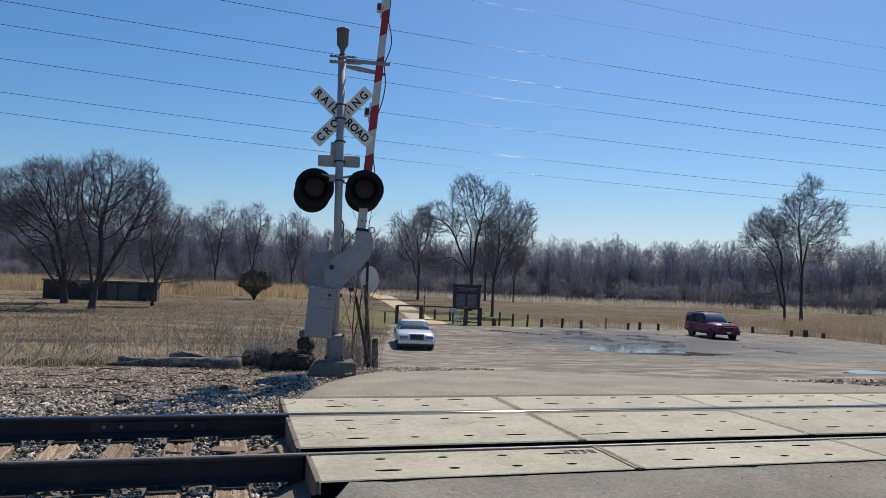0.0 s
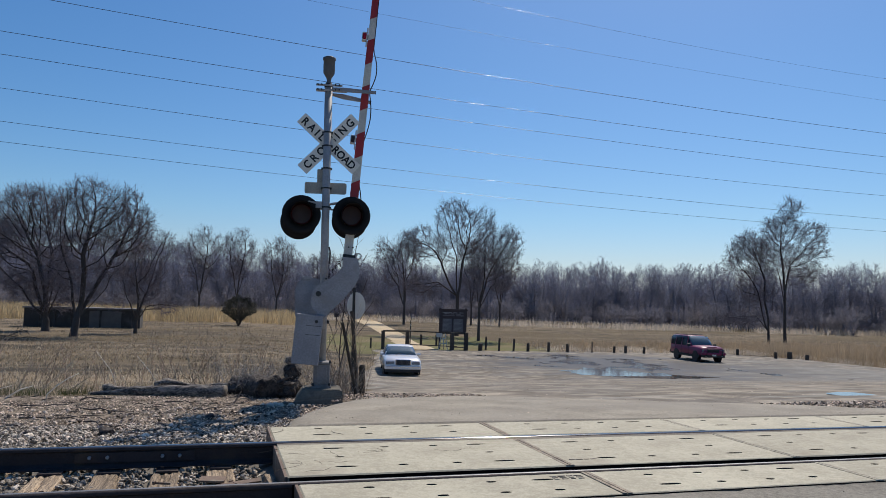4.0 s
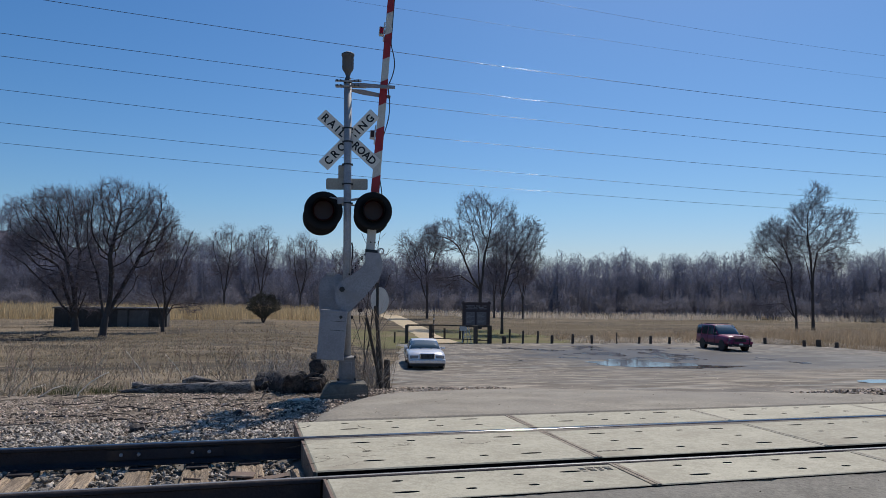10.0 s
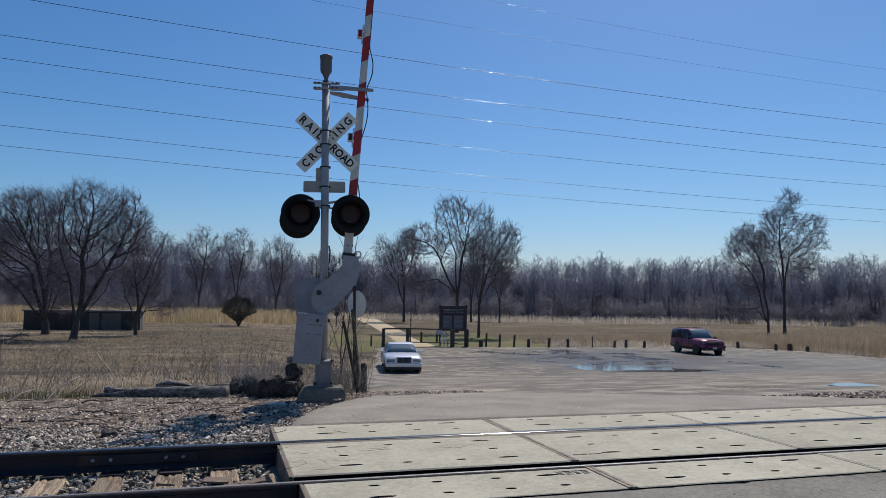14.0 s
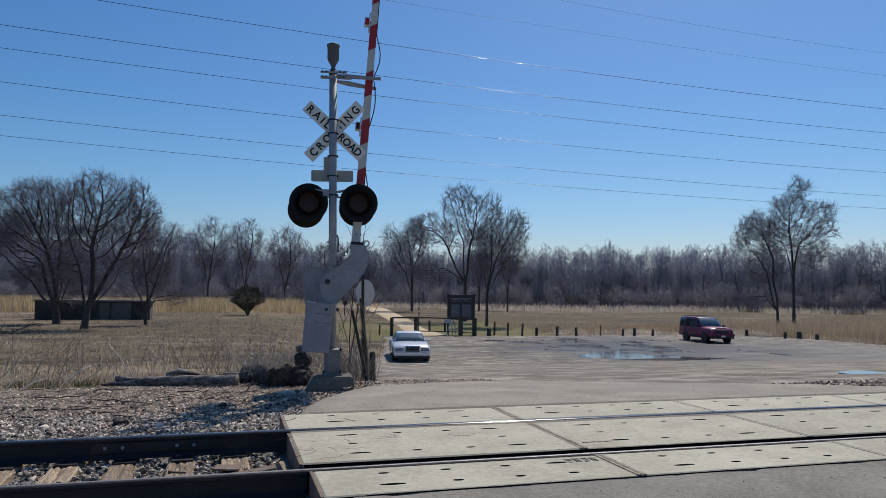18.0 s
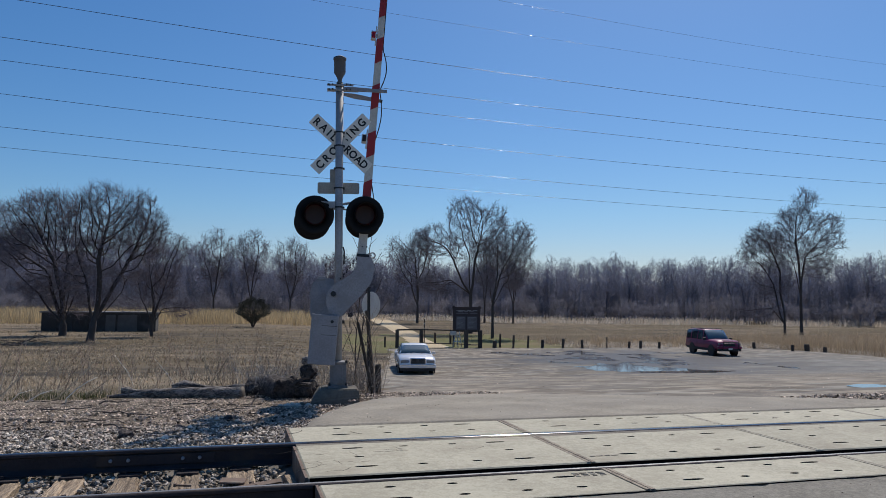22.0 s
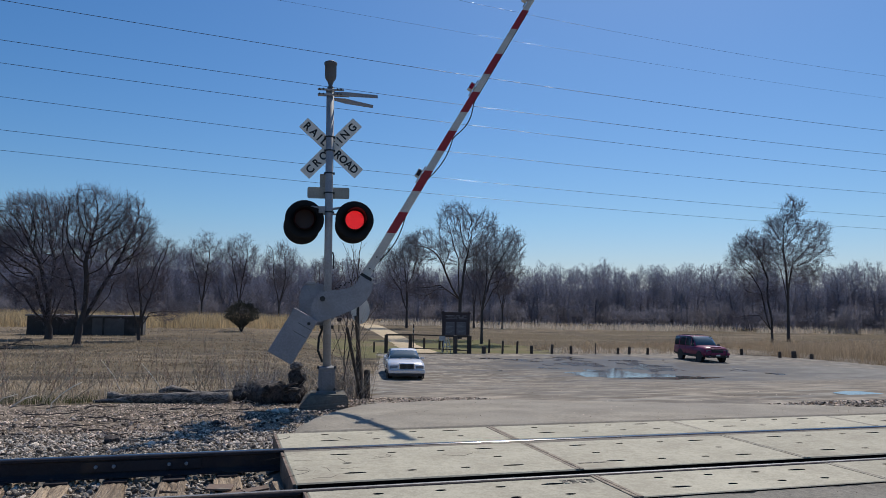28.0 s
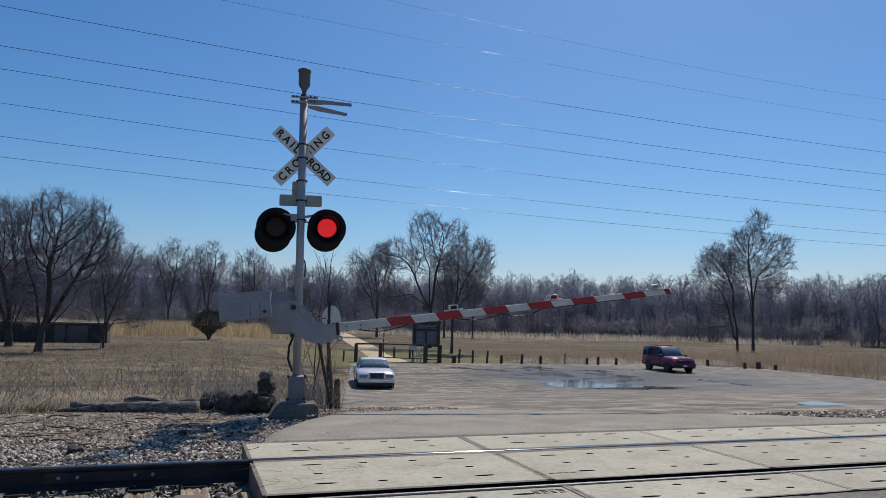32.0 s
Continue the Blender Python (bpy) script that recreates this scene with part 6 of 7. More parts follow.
# ---- power lines ----
def build_wires():
    az = radians(4.0)
    along, across = Vector((math.cos(az), math.sin(az), 0)), Vector((-math.sin(az), math.cos(az), 0))
    for far, (s0, z0), (s1, z1), (s2, z2) in ((34, (-4.7, 13.67), (12.5, 13.37), (43.7, 13.58)), (38, (-8.0, 13.31), (14.0, 12.99), (48.8, 13.24)),
                                              (42, (-8.7, 13.37), (15.5, 12.96), (53.8, 13.06)), (48, (-9.9, 13.09), (17.7, 12.5), (61.5, 12.67)),
                                              (54, (-11.1, 12.36), (19.9, 11.67), (69.1, 11.6)), (60, (-12.2, 12.09), (22.2, 11.33), (76.7, 11.29)),
                                              (28, (6.3, 13.12), (10.3, 13.08), (25.7, 13.10)), (22, (11.3, 11.58), (15.3, 11.52), (28.1, 11.68))):
        c = np.polyfit([s0, s1, s2], [z0, z1, z2], 2)
        if c[0] < 0.0002:
            c = np.array([0.0002, *np.polyfit([s0, s2], [z0 - 0.0002 * s0 * s0, z2 - 0.0002 * s2 * s2], 1)])
        pts = [along * s + across * far + Vector((0, 0, float(np.polyval(c, s)))) for s in range(-60, 121, 2)]
        tagged(put("power_line", tube(bmesh.new(), pts, (0.0015 if far < 30 else 0.008) + far * 0.0001, 6), M["wire"], smooth=True), "thin bare overhead power line glinting in the sun", "power line", "overhead power lines")


build_trees()
build_woods()
build_plants()
build_wires()
# ---- vehicles ----
def loft(sections, mat_of=None):
    """A closed skin over mirrored half sections: (x, [(y, z), ...] from the middle underneath to the middle on top)."""
    bm, rings = bmesh.new(), []
    for x, half in sections:
        ring = [bm.verts.new((x, y, z)) for y, z in half] + [bm.verts.new((x, -y, z)) for y, z in half[::-1][1:-1]]
        rings.append(ring)
    n = len(rings[0])
    for i, (a, b) in enumerate(zip(rings, rings[1:])):
        for k in range(n):
            f = bm.faces.new((a[k], b[k], b[(k + 1) % n], a[(k + 1) % n]))
            if mat_of:
                f.material_index = mat_of(i, k if k < n // 2 else n - 1 - k)
    bm.faces.new(rings[0]), bm.faces.new(rings[-1][::-1])
    bmesh.ops.recalc_face_normals(bm, faces=bm.faces[:])
    return bm


def wheels(car, spots, radius, width):
    for x, y in spots:
        turn = pose(x, y, radius, 90)
        r = radius
        tyre_form = [(r * 0.62, -width / 2), (r * 0.94, -width / 2), (r, -width * 0.32), (r, width * 0.32), (r * 0.94, width / 2), (r * 0.62, width / 2)]
        wheel = part("wheel", lathe(bmesh.new(), tyre_form, 28, turn), M["tyre"], car, "black tyre on an alloy rim", True)
        s = -1 if y > 0 else 1
        bm = lathe(bmesh.new(), [(r * 0.16, s * (width / 2 - 0.01)), (r * 0.2, s * (width / 2 + 0.004)), (r * 0.5, s * (width / 2 - 0.02)), (r * 0.6, s * (width / 2 + 0.006)), (r * 0.63, s * (width / 2 - 0.01))], 24, turn)
        part("rim", bm, M["rim"], wheel)
        for k in range(5):
            a = 72 * k
            bm = solid((-0.03, 0.1 * r, -0.008), (0.03, 0.58 * r, 0.008), 0.0, turn @ pose(0, 0, s * (width / 2), 0, 0, a))
            part("spoke", bm, M["rim"], wheel)


def half_body(w, low, belt, top, crown):
    return [(0, low), (w * 0.84, low), (w * 0.97, low + 0.12), (w, (low + belt) * 0.5), (w * 0.985, belt - 0.05), (w * 0.94, belt), (w * 0.80, top), (w * 0.4, top + crown * 0.8), (0, top + crown)]


def build_sedan(at):
    car = empty("sedan", at, "silver four-door sedan parked on the gravel lot", "car")
    rows = [(-2.68, 0.86, 0.36, 0.74, 0.76), (-2.62, 0.93, 0.28, 0.90, 0.93), (-2.3, 0.97, 0.24, 0.94, 0.99), (-1.5, 0.985, 0.22, 0.93, 0.99), (0.0, 0.99, 0.20, 0.92, 0.96), (1.0, 0.985, 0.20, 0.90, 0.97),
            (1.8, 0.97, 0.22, 0.86, 0.93), (2.35, 0.95, 0.25, 0.80, 0.87), (2.62, 0.90, 0.28, 0.72, 0.79), (2.70, 0.82, 0.34, 0.60, 0.66)]
    part("body", loft([(x, half_body(w, low, belt, top, 0.02)) for x, w, low, belt, top in rows]), M["silver"], car, smooth=True)
    cab = []
    for x, zt, wt, wb in ((-1.85, 0.985, 0.80, 0.86), (-1.45, 1.17, 0.75, 0.88), (-1.0, 1.36, 0.68, 0.90), (-0.5, 1.42, 0.67, 0.91), (0.1, 1.43, 0.67, 0.91), (0.45, 1.36, 0.69, 0.90), (0.8, 1.16, 0.75, 0.89), (1.15, 0.975, 0.80, 0.87)):
        cab.append((x, [(0, 0.90), (wb, 0.90), (wb * 0.99, 0.95), ((wb + wt) / 2, (0.95 + zt) / 2), (wt, zt), (wt * 0.7, zt + 0.025), (0, zt + 0.03)]))
    glassy = lambda i, k: 1 if (k in (2, 3) and 1 <= i <= 5) else 2 if k in (4, 5) and i in (0, 1, 5, 6) else 0
    part("cabin", loft(cab, glassy), [M["silver"], M["car_glass"], M["windscreen"]], car, "glazed cabin with a silver roof", True)
    for y in (-1, 1):
        for x in (-0.85, 0.02):
            part("pillar", solid((-0.035, -0.01, 0), (0.035, 0.01, 0.47), 0.004, pose(x, y * 0.905, 0.95, y * 27, 0, 0)), M["silver"], car)
        part("door_seam", solid((-0.006, y * 0.985 - 0.01, 0.30), (0.006, y * 0.985 + 0.01, 0.90), m=pose(-0.85, 0, 0)), M["trim"], car)
        part("door_seam", solid((-0.006, y * 0.985 - 0.01, 0.30), (0.006, y * 0.985 + 0.01, 0.90), m=pose(0.05, 0, 0)), M["trim"], car)
        part("mirror", solid((0.70, y * 1.0 - 0.10, 0.93), (0.80, y * 1.0 + 0.10, 1.05), 0.03), M["silver"], car)
        part("headlight", solid((2.45, y * 0.66 - 0.22, 0.58), (2.705, y * 0.66 + 0.20, 0.74), 0.03), M["headlight"], car, "clear headlight")
        part("wheel_arch", lathe(bmesh.new(), [(0.355, -0.01), (0.385, 0.0), (0.355, 0.01)], 28, pose(1.62, y * 0.975, 0.34, 90)), M["trim"], car)
        part("rub_strip", solid((-2.2, y * 0.995 - 0.01, 0.50), (2.2, y * 0.995 + 0.01, 0.56), 0.004), M["chrome"], car)
    bumper = part("bumper", solid((2.42, -0.94, 0.34), (2.80, 0.94, 0.545), 0.05), M["silver"], car, "silver bumper")
    part("bumper_strip", solid((2.792, -0.88, 0.455), (2.808, 0.88, 0.495), 0.004), M["chrome"], bumper)
    part("bumper", solid((-2.76, -0.93, 0.36), (-2.5, 0.93, 0.56), 0.05), M["silver"], car, "silver bumper")
    part("valance", solid((2.40, -0.90, 0.20), (2.775, 0.90, 0.36), 0.03), M["trim"], car)
    surround = part("grille_surround", solid((2.58, -0.40, 0.545), (2.728, 0.40, 0.845), 0.03), M["chrome"], car, "chrome grille surround")
    grille = part("grille", solid((2.70, -0.355, 0.565), (2.738, 0.355, 0.815), 0.015), M["trim"], car, "dark grille with chrome bars")
    for k in range(12):
        y = -0.33 + 0.06 * k
        part("grille_bar", solid((2.735, y - 0.006, 0.575), (2.747, y + 0.006, 0.805)), M["bell"], grille)
    for y in (-0.28, 0.28):
        part("wiper", tube(bmesh.new(), [(1.20, y, 0.985), (1.02, y + 0.30, 1.06)], 0.012, 6), M["trim"], car)
    part("number_plate", solid((2.786, -0.16, 0.40), (2.798, 0.16, 0.52), 0.003), M["white"], car)
    part("interior", solid((-1.2, -0.7, 0.86), (0.6, 0.7, 1.02), 0.05), M["trim"], car)
    for y in (-0.38, 0.38):
        part("seat", solid((-0.30, y - 0.24, 0.9), (-0.14, y + 0.24, 1.25), 0.06), M["trim"], car)
    wheels(car, [(1.62, 0.80), (1.62, -0.80), (-1.42, 0.80), (-1.42, -0.80)], 0.335, 0.22)


def build_suv(at):
    car = empty("sport_utility_vehicle", at, "dark maroon sport utility vehicle with roof rails parked by the reeds", "car")
    rows = [(-2.58, 0.92, 0.48, 1.05, 1.10), (-2.50, 0.98, 0.42, 1.14, 1.18), (-1.6, 1.0, 0.36, 1.15, 1.19), (0.0, 1.0, 0.34, 1.14, 1.17), (1.1, 1.0, 0.35, 1.14, 1.22), (1.8, 0.99, 0.38, 1.12, 1.21),
            (2.30, 0.97, 0.42, 1.07, 1.16), (2.50, 0.93, 0.46, 0.98, 1.08), (2.62, 0.86, 0.50, 0.82, 0.90)]
    part("body", loft([(x, half_body(w, low, belt, top, 0.025)) for x, w, low, belt, top in rows]), M["maroon"], car, smooth=True)
    cab = []
    for x, zt, wt, wb in ((-2.54, 1.24, 0.92, 0.94), (-2.50, 1.78, 0.86, 0.96), (-2.32, 1.90, 0.84, 0.97), (-1.2, 1.93, 0.84, 0.97), (-0.2, 1.93, 0.84, 0.97), (0.22, 1.89, 0.82, 0.96), (0.58, 1.60, 0.82, 0.93), (0.98, 1.23, 0.84, 0.90)):
        cab.append((x, [(0, 1.10), (wb, 1.10), (wb * 0.99, 1.17), ((wb + wt) / 2, (1.17 + zt) / 2), (wt, zt - 0.03), (wt * 0.8, zt + 0.02), (0, zt + 0.03)]))
    glassy = lambda i, k: 1 if (k in (2, 3) and 1 <= i <= 5) or (k in (3, 4, 5) and i == 0) else 2 if k in (4, 5) and i in (5, 6) else 0
    part("cabin", loft(cab, glassy), [M["maroon"], M["car_glass"], M["windscreen"]], car, "glazed cabin with a maroon roof", True)
    for y in (-1, 1):
        for x in (-1.65, -0.62, 0.28):
            part("pillar", solid((-0.05, -0.012, 0), (0.05, 0.012, 0.66), 0.004, pose(x, y * 0.972, 1.17, y * 11, 0, 0)), M["maroon"], car)
        for x in (-1.62, -0.60, 0.55):
            part("door_seam", solid((x - 0.007, y * 0.998 - 0.01, 0.48), (x + 0.007, y * 0.998 + 0.01, 1.12)), M["trim"], car)
        part("mirror", solid((0.78, y * 1.10 - 0.13, 1.16), (0.90, y * 1.10 + 0.11, 1.34), 0.035), M["trim"], car)
        part("headlight", solid((2.38, y * 0.70 - 0.20, 0.80), (2.60, y * 0.70 + 0.20, 0.98), 0.04), M["headlight"], car, "clear headlight")
        rack = part("roof_rail", tube(bmesh.new(), [(-2.1, y * 0.74, 1.90), (-2.0, y * 0.74, 2.00), (0.1, y * 0.74, 2.01), (0.25, y * 0.74, 1.92)], 0.022, 8), M["trim"], car, "black roof rail")
        part("running_board", solid((-1.2, y * 1.0 - 0.06, 0.36), (1.1, y * 1.0 + 0.08, 0.42), 0.015), M["trim"], car)
        part("lower_trim", solid((-2.3, y * 0.99 - 0.02, 0.40), (2.3, y * 0.99 + 0.02, 0.55), 0.01), M["trim"], car)
    for x in (-1.5, -0.4):
        part("roof_crossbar", solid((x - 0.03, -0.74, 1.99), (x + 0.03, 0.74, 2.02), 0.008), M["trim"], car)
    front = part("bumper", solid((2.38, -0.96, 0.56), (2.72, 0.96, 0.76), 0.06), M["maroon"], car, "maroon bumper over a dark lower lip")
    part("bumper_lip", solid((2.40, -0.92, 0.38), (2.68, 0.92, 0.57), 0.05), M["trim"], front)
    for y in (-0.66, 0.66):
        part("fog_light", tube(bmesh.new(), [(2.66, y, 0.48), (2.695, y, 0.48)], 0.06, 12), M["headlight"], front)
        part("fender_flare", lathe(bmesh.new(), [(0.43, -0.03), (0.47, 0.0), (0.43, 0.03)], 28, pose(1.62, y * 1.50, 0.39, 90)), M["trim"], car)
        part("fender_flare", lathe(bmesh.new(), [(0.43, -0.03), (0.47, 0.0), (0.43, 0.03)], 28, pose(-1.45, y * 1.50, 0.39, 90)), M["trim"], car)
    part("bonnet_bulge", solid((1.15, -0.42, 1.17), (2.35, 0.42, 1.235), 0.03, pose(0, 0, 0.06, 0, 2.4, 0)), M["maroon"], car)
    for x in (-1.9, -1.1, -0.3):
        part("roof_rib", solid((x - 0.25, -0.5, 1.945), (x + 0.25, 0.5, 1.965), 0.006), M["maroon"], car)
    part("bumper", solid((-2.72, -0.95, 0.46), (-2.45, 0.95, 0.70), 0.06), M["trim"], car, "dark bumper")
    grille = part("grille", solid((2.52, -0.46, 0.74), (2.64, 0.46, 0.98), 0.03), M["trim"], car, "dark grille with chrome edge")
    for k in range(3):
        part("grille_bar", solid((2.635, -0.44, 0.775 + 0.075 * k), (2.655, 0.44, 0.795 + 0.075 * k)), M["iron"], grille)
    # brush guard
    part("brush_guard", tube(bmesh.new(), [(2.66, -0.62, 0.50), (2.80, -0.64, 0.60), (2.80, -0.60, 1.06), (2.80, 0.60, 1.06), (2.80, 0.64, 0.60), (2.66, 0.62, 0.50)], 0.03, 8), M["trim"], car)
    part("number_plate", solid((2.72, -0.16, 0.50), (2.735, 0.16, 0.62), 0.003), M["white"], car)
    part("interior", solid((-2.2, -0.75, 1.0), (0.8, 0.75, 1.22), 0.05), M["trim"], car)
    for x in (-1.3, -0.25):
        for y in (-0.42, 0.42):
            part("seat", solid((x - 0.08, y - 0.26, 1.1), (x + 0.08, y + 0.26, 1.6), 0.06), M["trim"], car)
    wheels(car, [(1.62, 0.84), (1.62, -0.84), (-1.45, 0.84), (-1.45, -0.84)], 0.39, 0.26)


# ---- the trail head: posts, barrier, board ----
def stake(name, x, y, height, radius, mat, label, category, group="", lean=0.0, square=False, z=None, turn=0.0):
    bm = bmesh.new()
    if square:
        box(bm, (-radius, -radius, -0.3), (radius, radius, height), None, radius * 0.12)
    else:
        lathe(bm, [(radius, -0.3), (radius * 1.02, height * 0.5), (radius * 0.98, height - 0.03), (radius * 0.8, height)], 10)
    z = ground_z(x, y) + 0.07 if z is None else z
    return tagged(put(name, bm, mat, pose(x, y, z, 0, lean, turn)), label, category, group)


def build_trailhead():
    row = ((19.8, 54.0, 0.58, 0.17), (21.0, 56.0, 1.03, 0.085), (21.3, 53.8, 1.02, 0.085), (22.5, 53.7, 1.0, 0.085), (23.7, 53.6, 0.66, 0.12), (25.4, 53.4, 0.77, 0.11), (27.0, 53.2, 0.68, 0.11),
           (29.1, 53.0, 0.9, 0.05), (31.0, 52.8, 0.55, 0.10), (32.0, 52.7, 0.63, 0.12), (33.6, 52.5, 0.54, 0.11), (42.1, 51.6, 0.52, 0.13), (42.9, 48.1, 0.5, 0.12), (44.1, 47.9, 0.55, 0.19),
           (44.6, 46.6, 0.42, 0.14), (11.6, 56.9, 0.77, 0.07))
    rnd = random.Random(5)
    for x, y, h, r in row:
        stake("bollard", x, y, h, r, M["post"], "dark weathered wooden bollard at the edge of the lot", "bollard", "bollards along the lot", rnd.uniform(-3, 3))
    gate = empty("barrier", pose(0, 0, 0), "dark wooden post-and-rail barrier across the trail", "barrier")
    def rail(x0, y0, x1, y1, z, h=0.09):
        a = Vector((x1 - x0, y1 - y0, 0))
        bm = solid((0, -0.04, -h / 2), (a.length, 0.04, h / 2), 0.01, pose(x0, y0, z, 0, 0, math.degrees(math.atan2(a.y, a.x))))
        part("rail", bm, M["post"], gate)
    for x, y, h, r in ((12.4, 56.1, 1.38, 0.12), (14.45, 56.4, 1.36, 0.13), (17.5, 54.2, 1.42, 0.14), (18.62, 54.1, 1.42, 0.14), (17.1, 61.9, 0.9, 0.08), (18.5, 61.8, 0.9, 0.08)):
        z = ground_z(x, y) + 0.05
        part("post", solid((-r, -r, -0.3), (r, r, h), 0.015, pose(x, y, z)), M["post"], gate)
    rail(12.4, 56.1, 14.45, 56.4, -0.96, 0.12)
    rail(14.45, 56.4, 17.5, 54.2, -0.95)
    rail(14.45, 56.4, 18.0, 54.4, -2.02, 0.07)
    rail(17.5, 54.2, 18.62, 54.1, -0.95, 0.12)
    rail(17.5, 54.2, 18.62, 54.1, -2.05, 0.07)
    # thin marker with a pale top
    marker = empty("trail_marker", pose(15.1, 58.0, ground_z(15.1, 58) + 0.05), "thin dark trail marker post with pale bands", "marker post")
    part("stake", tube(bmesh.new(), [(0, 0, -0.2), (0, 0, 2.2)], 0.05, 8), M["post"], marker)
    for z in (1.3, 1.75):
        part("band", tube(bmesh.new(), [(0, 0, z), (0, 0, z + 0.12)], 0.054, 8), M["pale"], marker)
    # notice board
    board = empty("notice_board", pose(18.3, 56.6, ground_z(18.3, 56.6) + 0.04, 0, 0, -12), "large dark brown wooden notice board on two posts", "notice board")
    for x in (-1.05, 1.05):
        part("post", solid((x - 0.08, -0.08, -0.3), (x + 0.08, 0.08, 3.32), 0.012), M["board"], board)
    part("panel", solid((-0.97, -0.04, 1.2), (0.97, 0.04, 3.12), 0.01), M["board"], board)
    part("header", solid((-1.2, -0.1, 3.10), (1.2, 0.1, 3.24), 0.012), M["board"], board)
    for x0, x1, z0, z1 in ((-0.85, 0.12, 2.66, 2.76), (0.25, 0.88, 2.66, 2.76), (-0.85, -0.1, 1.4, 2.45), (0.05, 0.85, 1.4, 2.45)):
        part("notice", solid((x0, -0.055, z0), (x1, -0.042, z1), 0.003), M["notice"], board, "faded unreadable notice")
    for z, rows in ((2.94, ((-0.86, -0.12), (0.02, 0.34), (0.50, 0.86))), (2.84, ((-0.70, -0.30), (-0.20, 0.10), (0.20, 0.62)))):
        for x0, x1 in rows:
            part("text_bar", solid((x0, -0.055, z - 0.025), (x1, -0.042, z + 0.025)), M["text"], board, "pale unreadable line of writing")
    for k in range(9):
        for x0, x1 in ((-0.78, -0.20), (0.12, 0.76)):
            part("text_bar", solid((x0, -0.062, 2.36 - 0.10 * k), (x1 - 0.12 * (k % 3), -0.056, 2.385 - 0.10 * k)), M["text"], board, "pale unreadable line of writing")
    # pale folding frame that leans by the board
    frame_ob = empty("leaning_frame", pose(17.1, 55.4, ground_z(17.1, 55.4) + 0.06), "pale metal folding frame standing before the board", "frame")
    for a, b in (((-0.30, 0, 0), (-0.10, 0, 1.2)), ((0.12, 0, 0), (0.0, 0, 1.2)), ((0.45, 0.1, 0), (0.22, 0.1, 1.25)), ((-0.22, 0, 0.45), (0.34, 0.1, 0.45)), ((-0.18, 0, 0.8), (0.30, 0.1, 0.85))):
        part("bar", tube(bmesh.new(), [a, b], 0.035, 6), M["pale"], frame_ob)
    part("plate", solid((-0.55, 0.0, 0.95), (-0.05, 0.03, 1.35), 0.01), M["pale"], frame_ob)
    # small brown sign far behind the signal
    sign = empty("trail_sign", pose(15.4, 99.9, ground_z(15.4, 99.9)), "small brown wooden sign on a post in the field", "sign")
    part("post", tube(bmesh.new(), [(0, 0, -0.3), (0, 0, 1.8)], 0.07, 6), M["post"], sign)
    part("panel", solid((-0.3, -0.06, 1.45), (0.3, 0.0, 1.95), 0.01), M["board"], sign)


def build_shed():
    shed = empty("low_shed", pose(-12.8, 80.0, -2.15), "long low dark flat-roofed shed behind the trees", "shed")
    part("wall", solid((-5.2, -1.4, -0.3), (5.2, 1.4, 1.85), 0.02), M["shed"], shed)
    part("roof", solid((-5.35, -1.55, 1.85), (5.35, 1.55, 2.0), 0.02), M["pale_roof"], shed, "pale flat roof edge")
    for x in (1.0, 2.1, 3.0):
        part("door", solid((x - 0.45, -1.46, -0.05), (x + 0.45, -1.395, 1.7), 0.01), M["shed_door"], shed, "grey sheet door")
    for x in (-4.0, -2.6, -1.2, 4.3):
        part("pier", solid((x - 0.12, -1.5, -0.2), (x + 0.12, -1.39, 1.84), 0.01), M["shed"], shed)


# ---- beside the track ----
def log_mesh(points, radii, seed, rough=0.12, sides=16):
    bm = bmesh.new()
    fine_p, fine_r = [], []
    for i in range(len(points) - 1):
        for k in range(6):
            t = k / 6
            fine_p.append(Vector(points[i]).lerp(Vector(points[i + 1]), t)), fine_r.append(radii[i] + (radii[i + 1] - radii[i]) * t)
    fine_p.append(Vector(points[-1])), fine_r.append(radii[-1])
    tube(bm, fine_p, fine_r, sides)
    for f in bm.faces:
        f.material_index = 1 if len(f.verts) > 4 else 0
    for v in bm.verts:
        n = v.co * 4
        v.co += Vector((0, noise.noise((n.x, n.y, n.z + seed)), noise.noise((n.x + 9, n.y, n.z + seed)))) * rough * max(radii)
        n = v.co * 22
        v.co += Vector((0, noise.noise((n.x, n.y, n.z + seed)), noise.noise((n.x, n.y + 5, n.z)))) * rough * 0.7 * max(radii)
    return bm


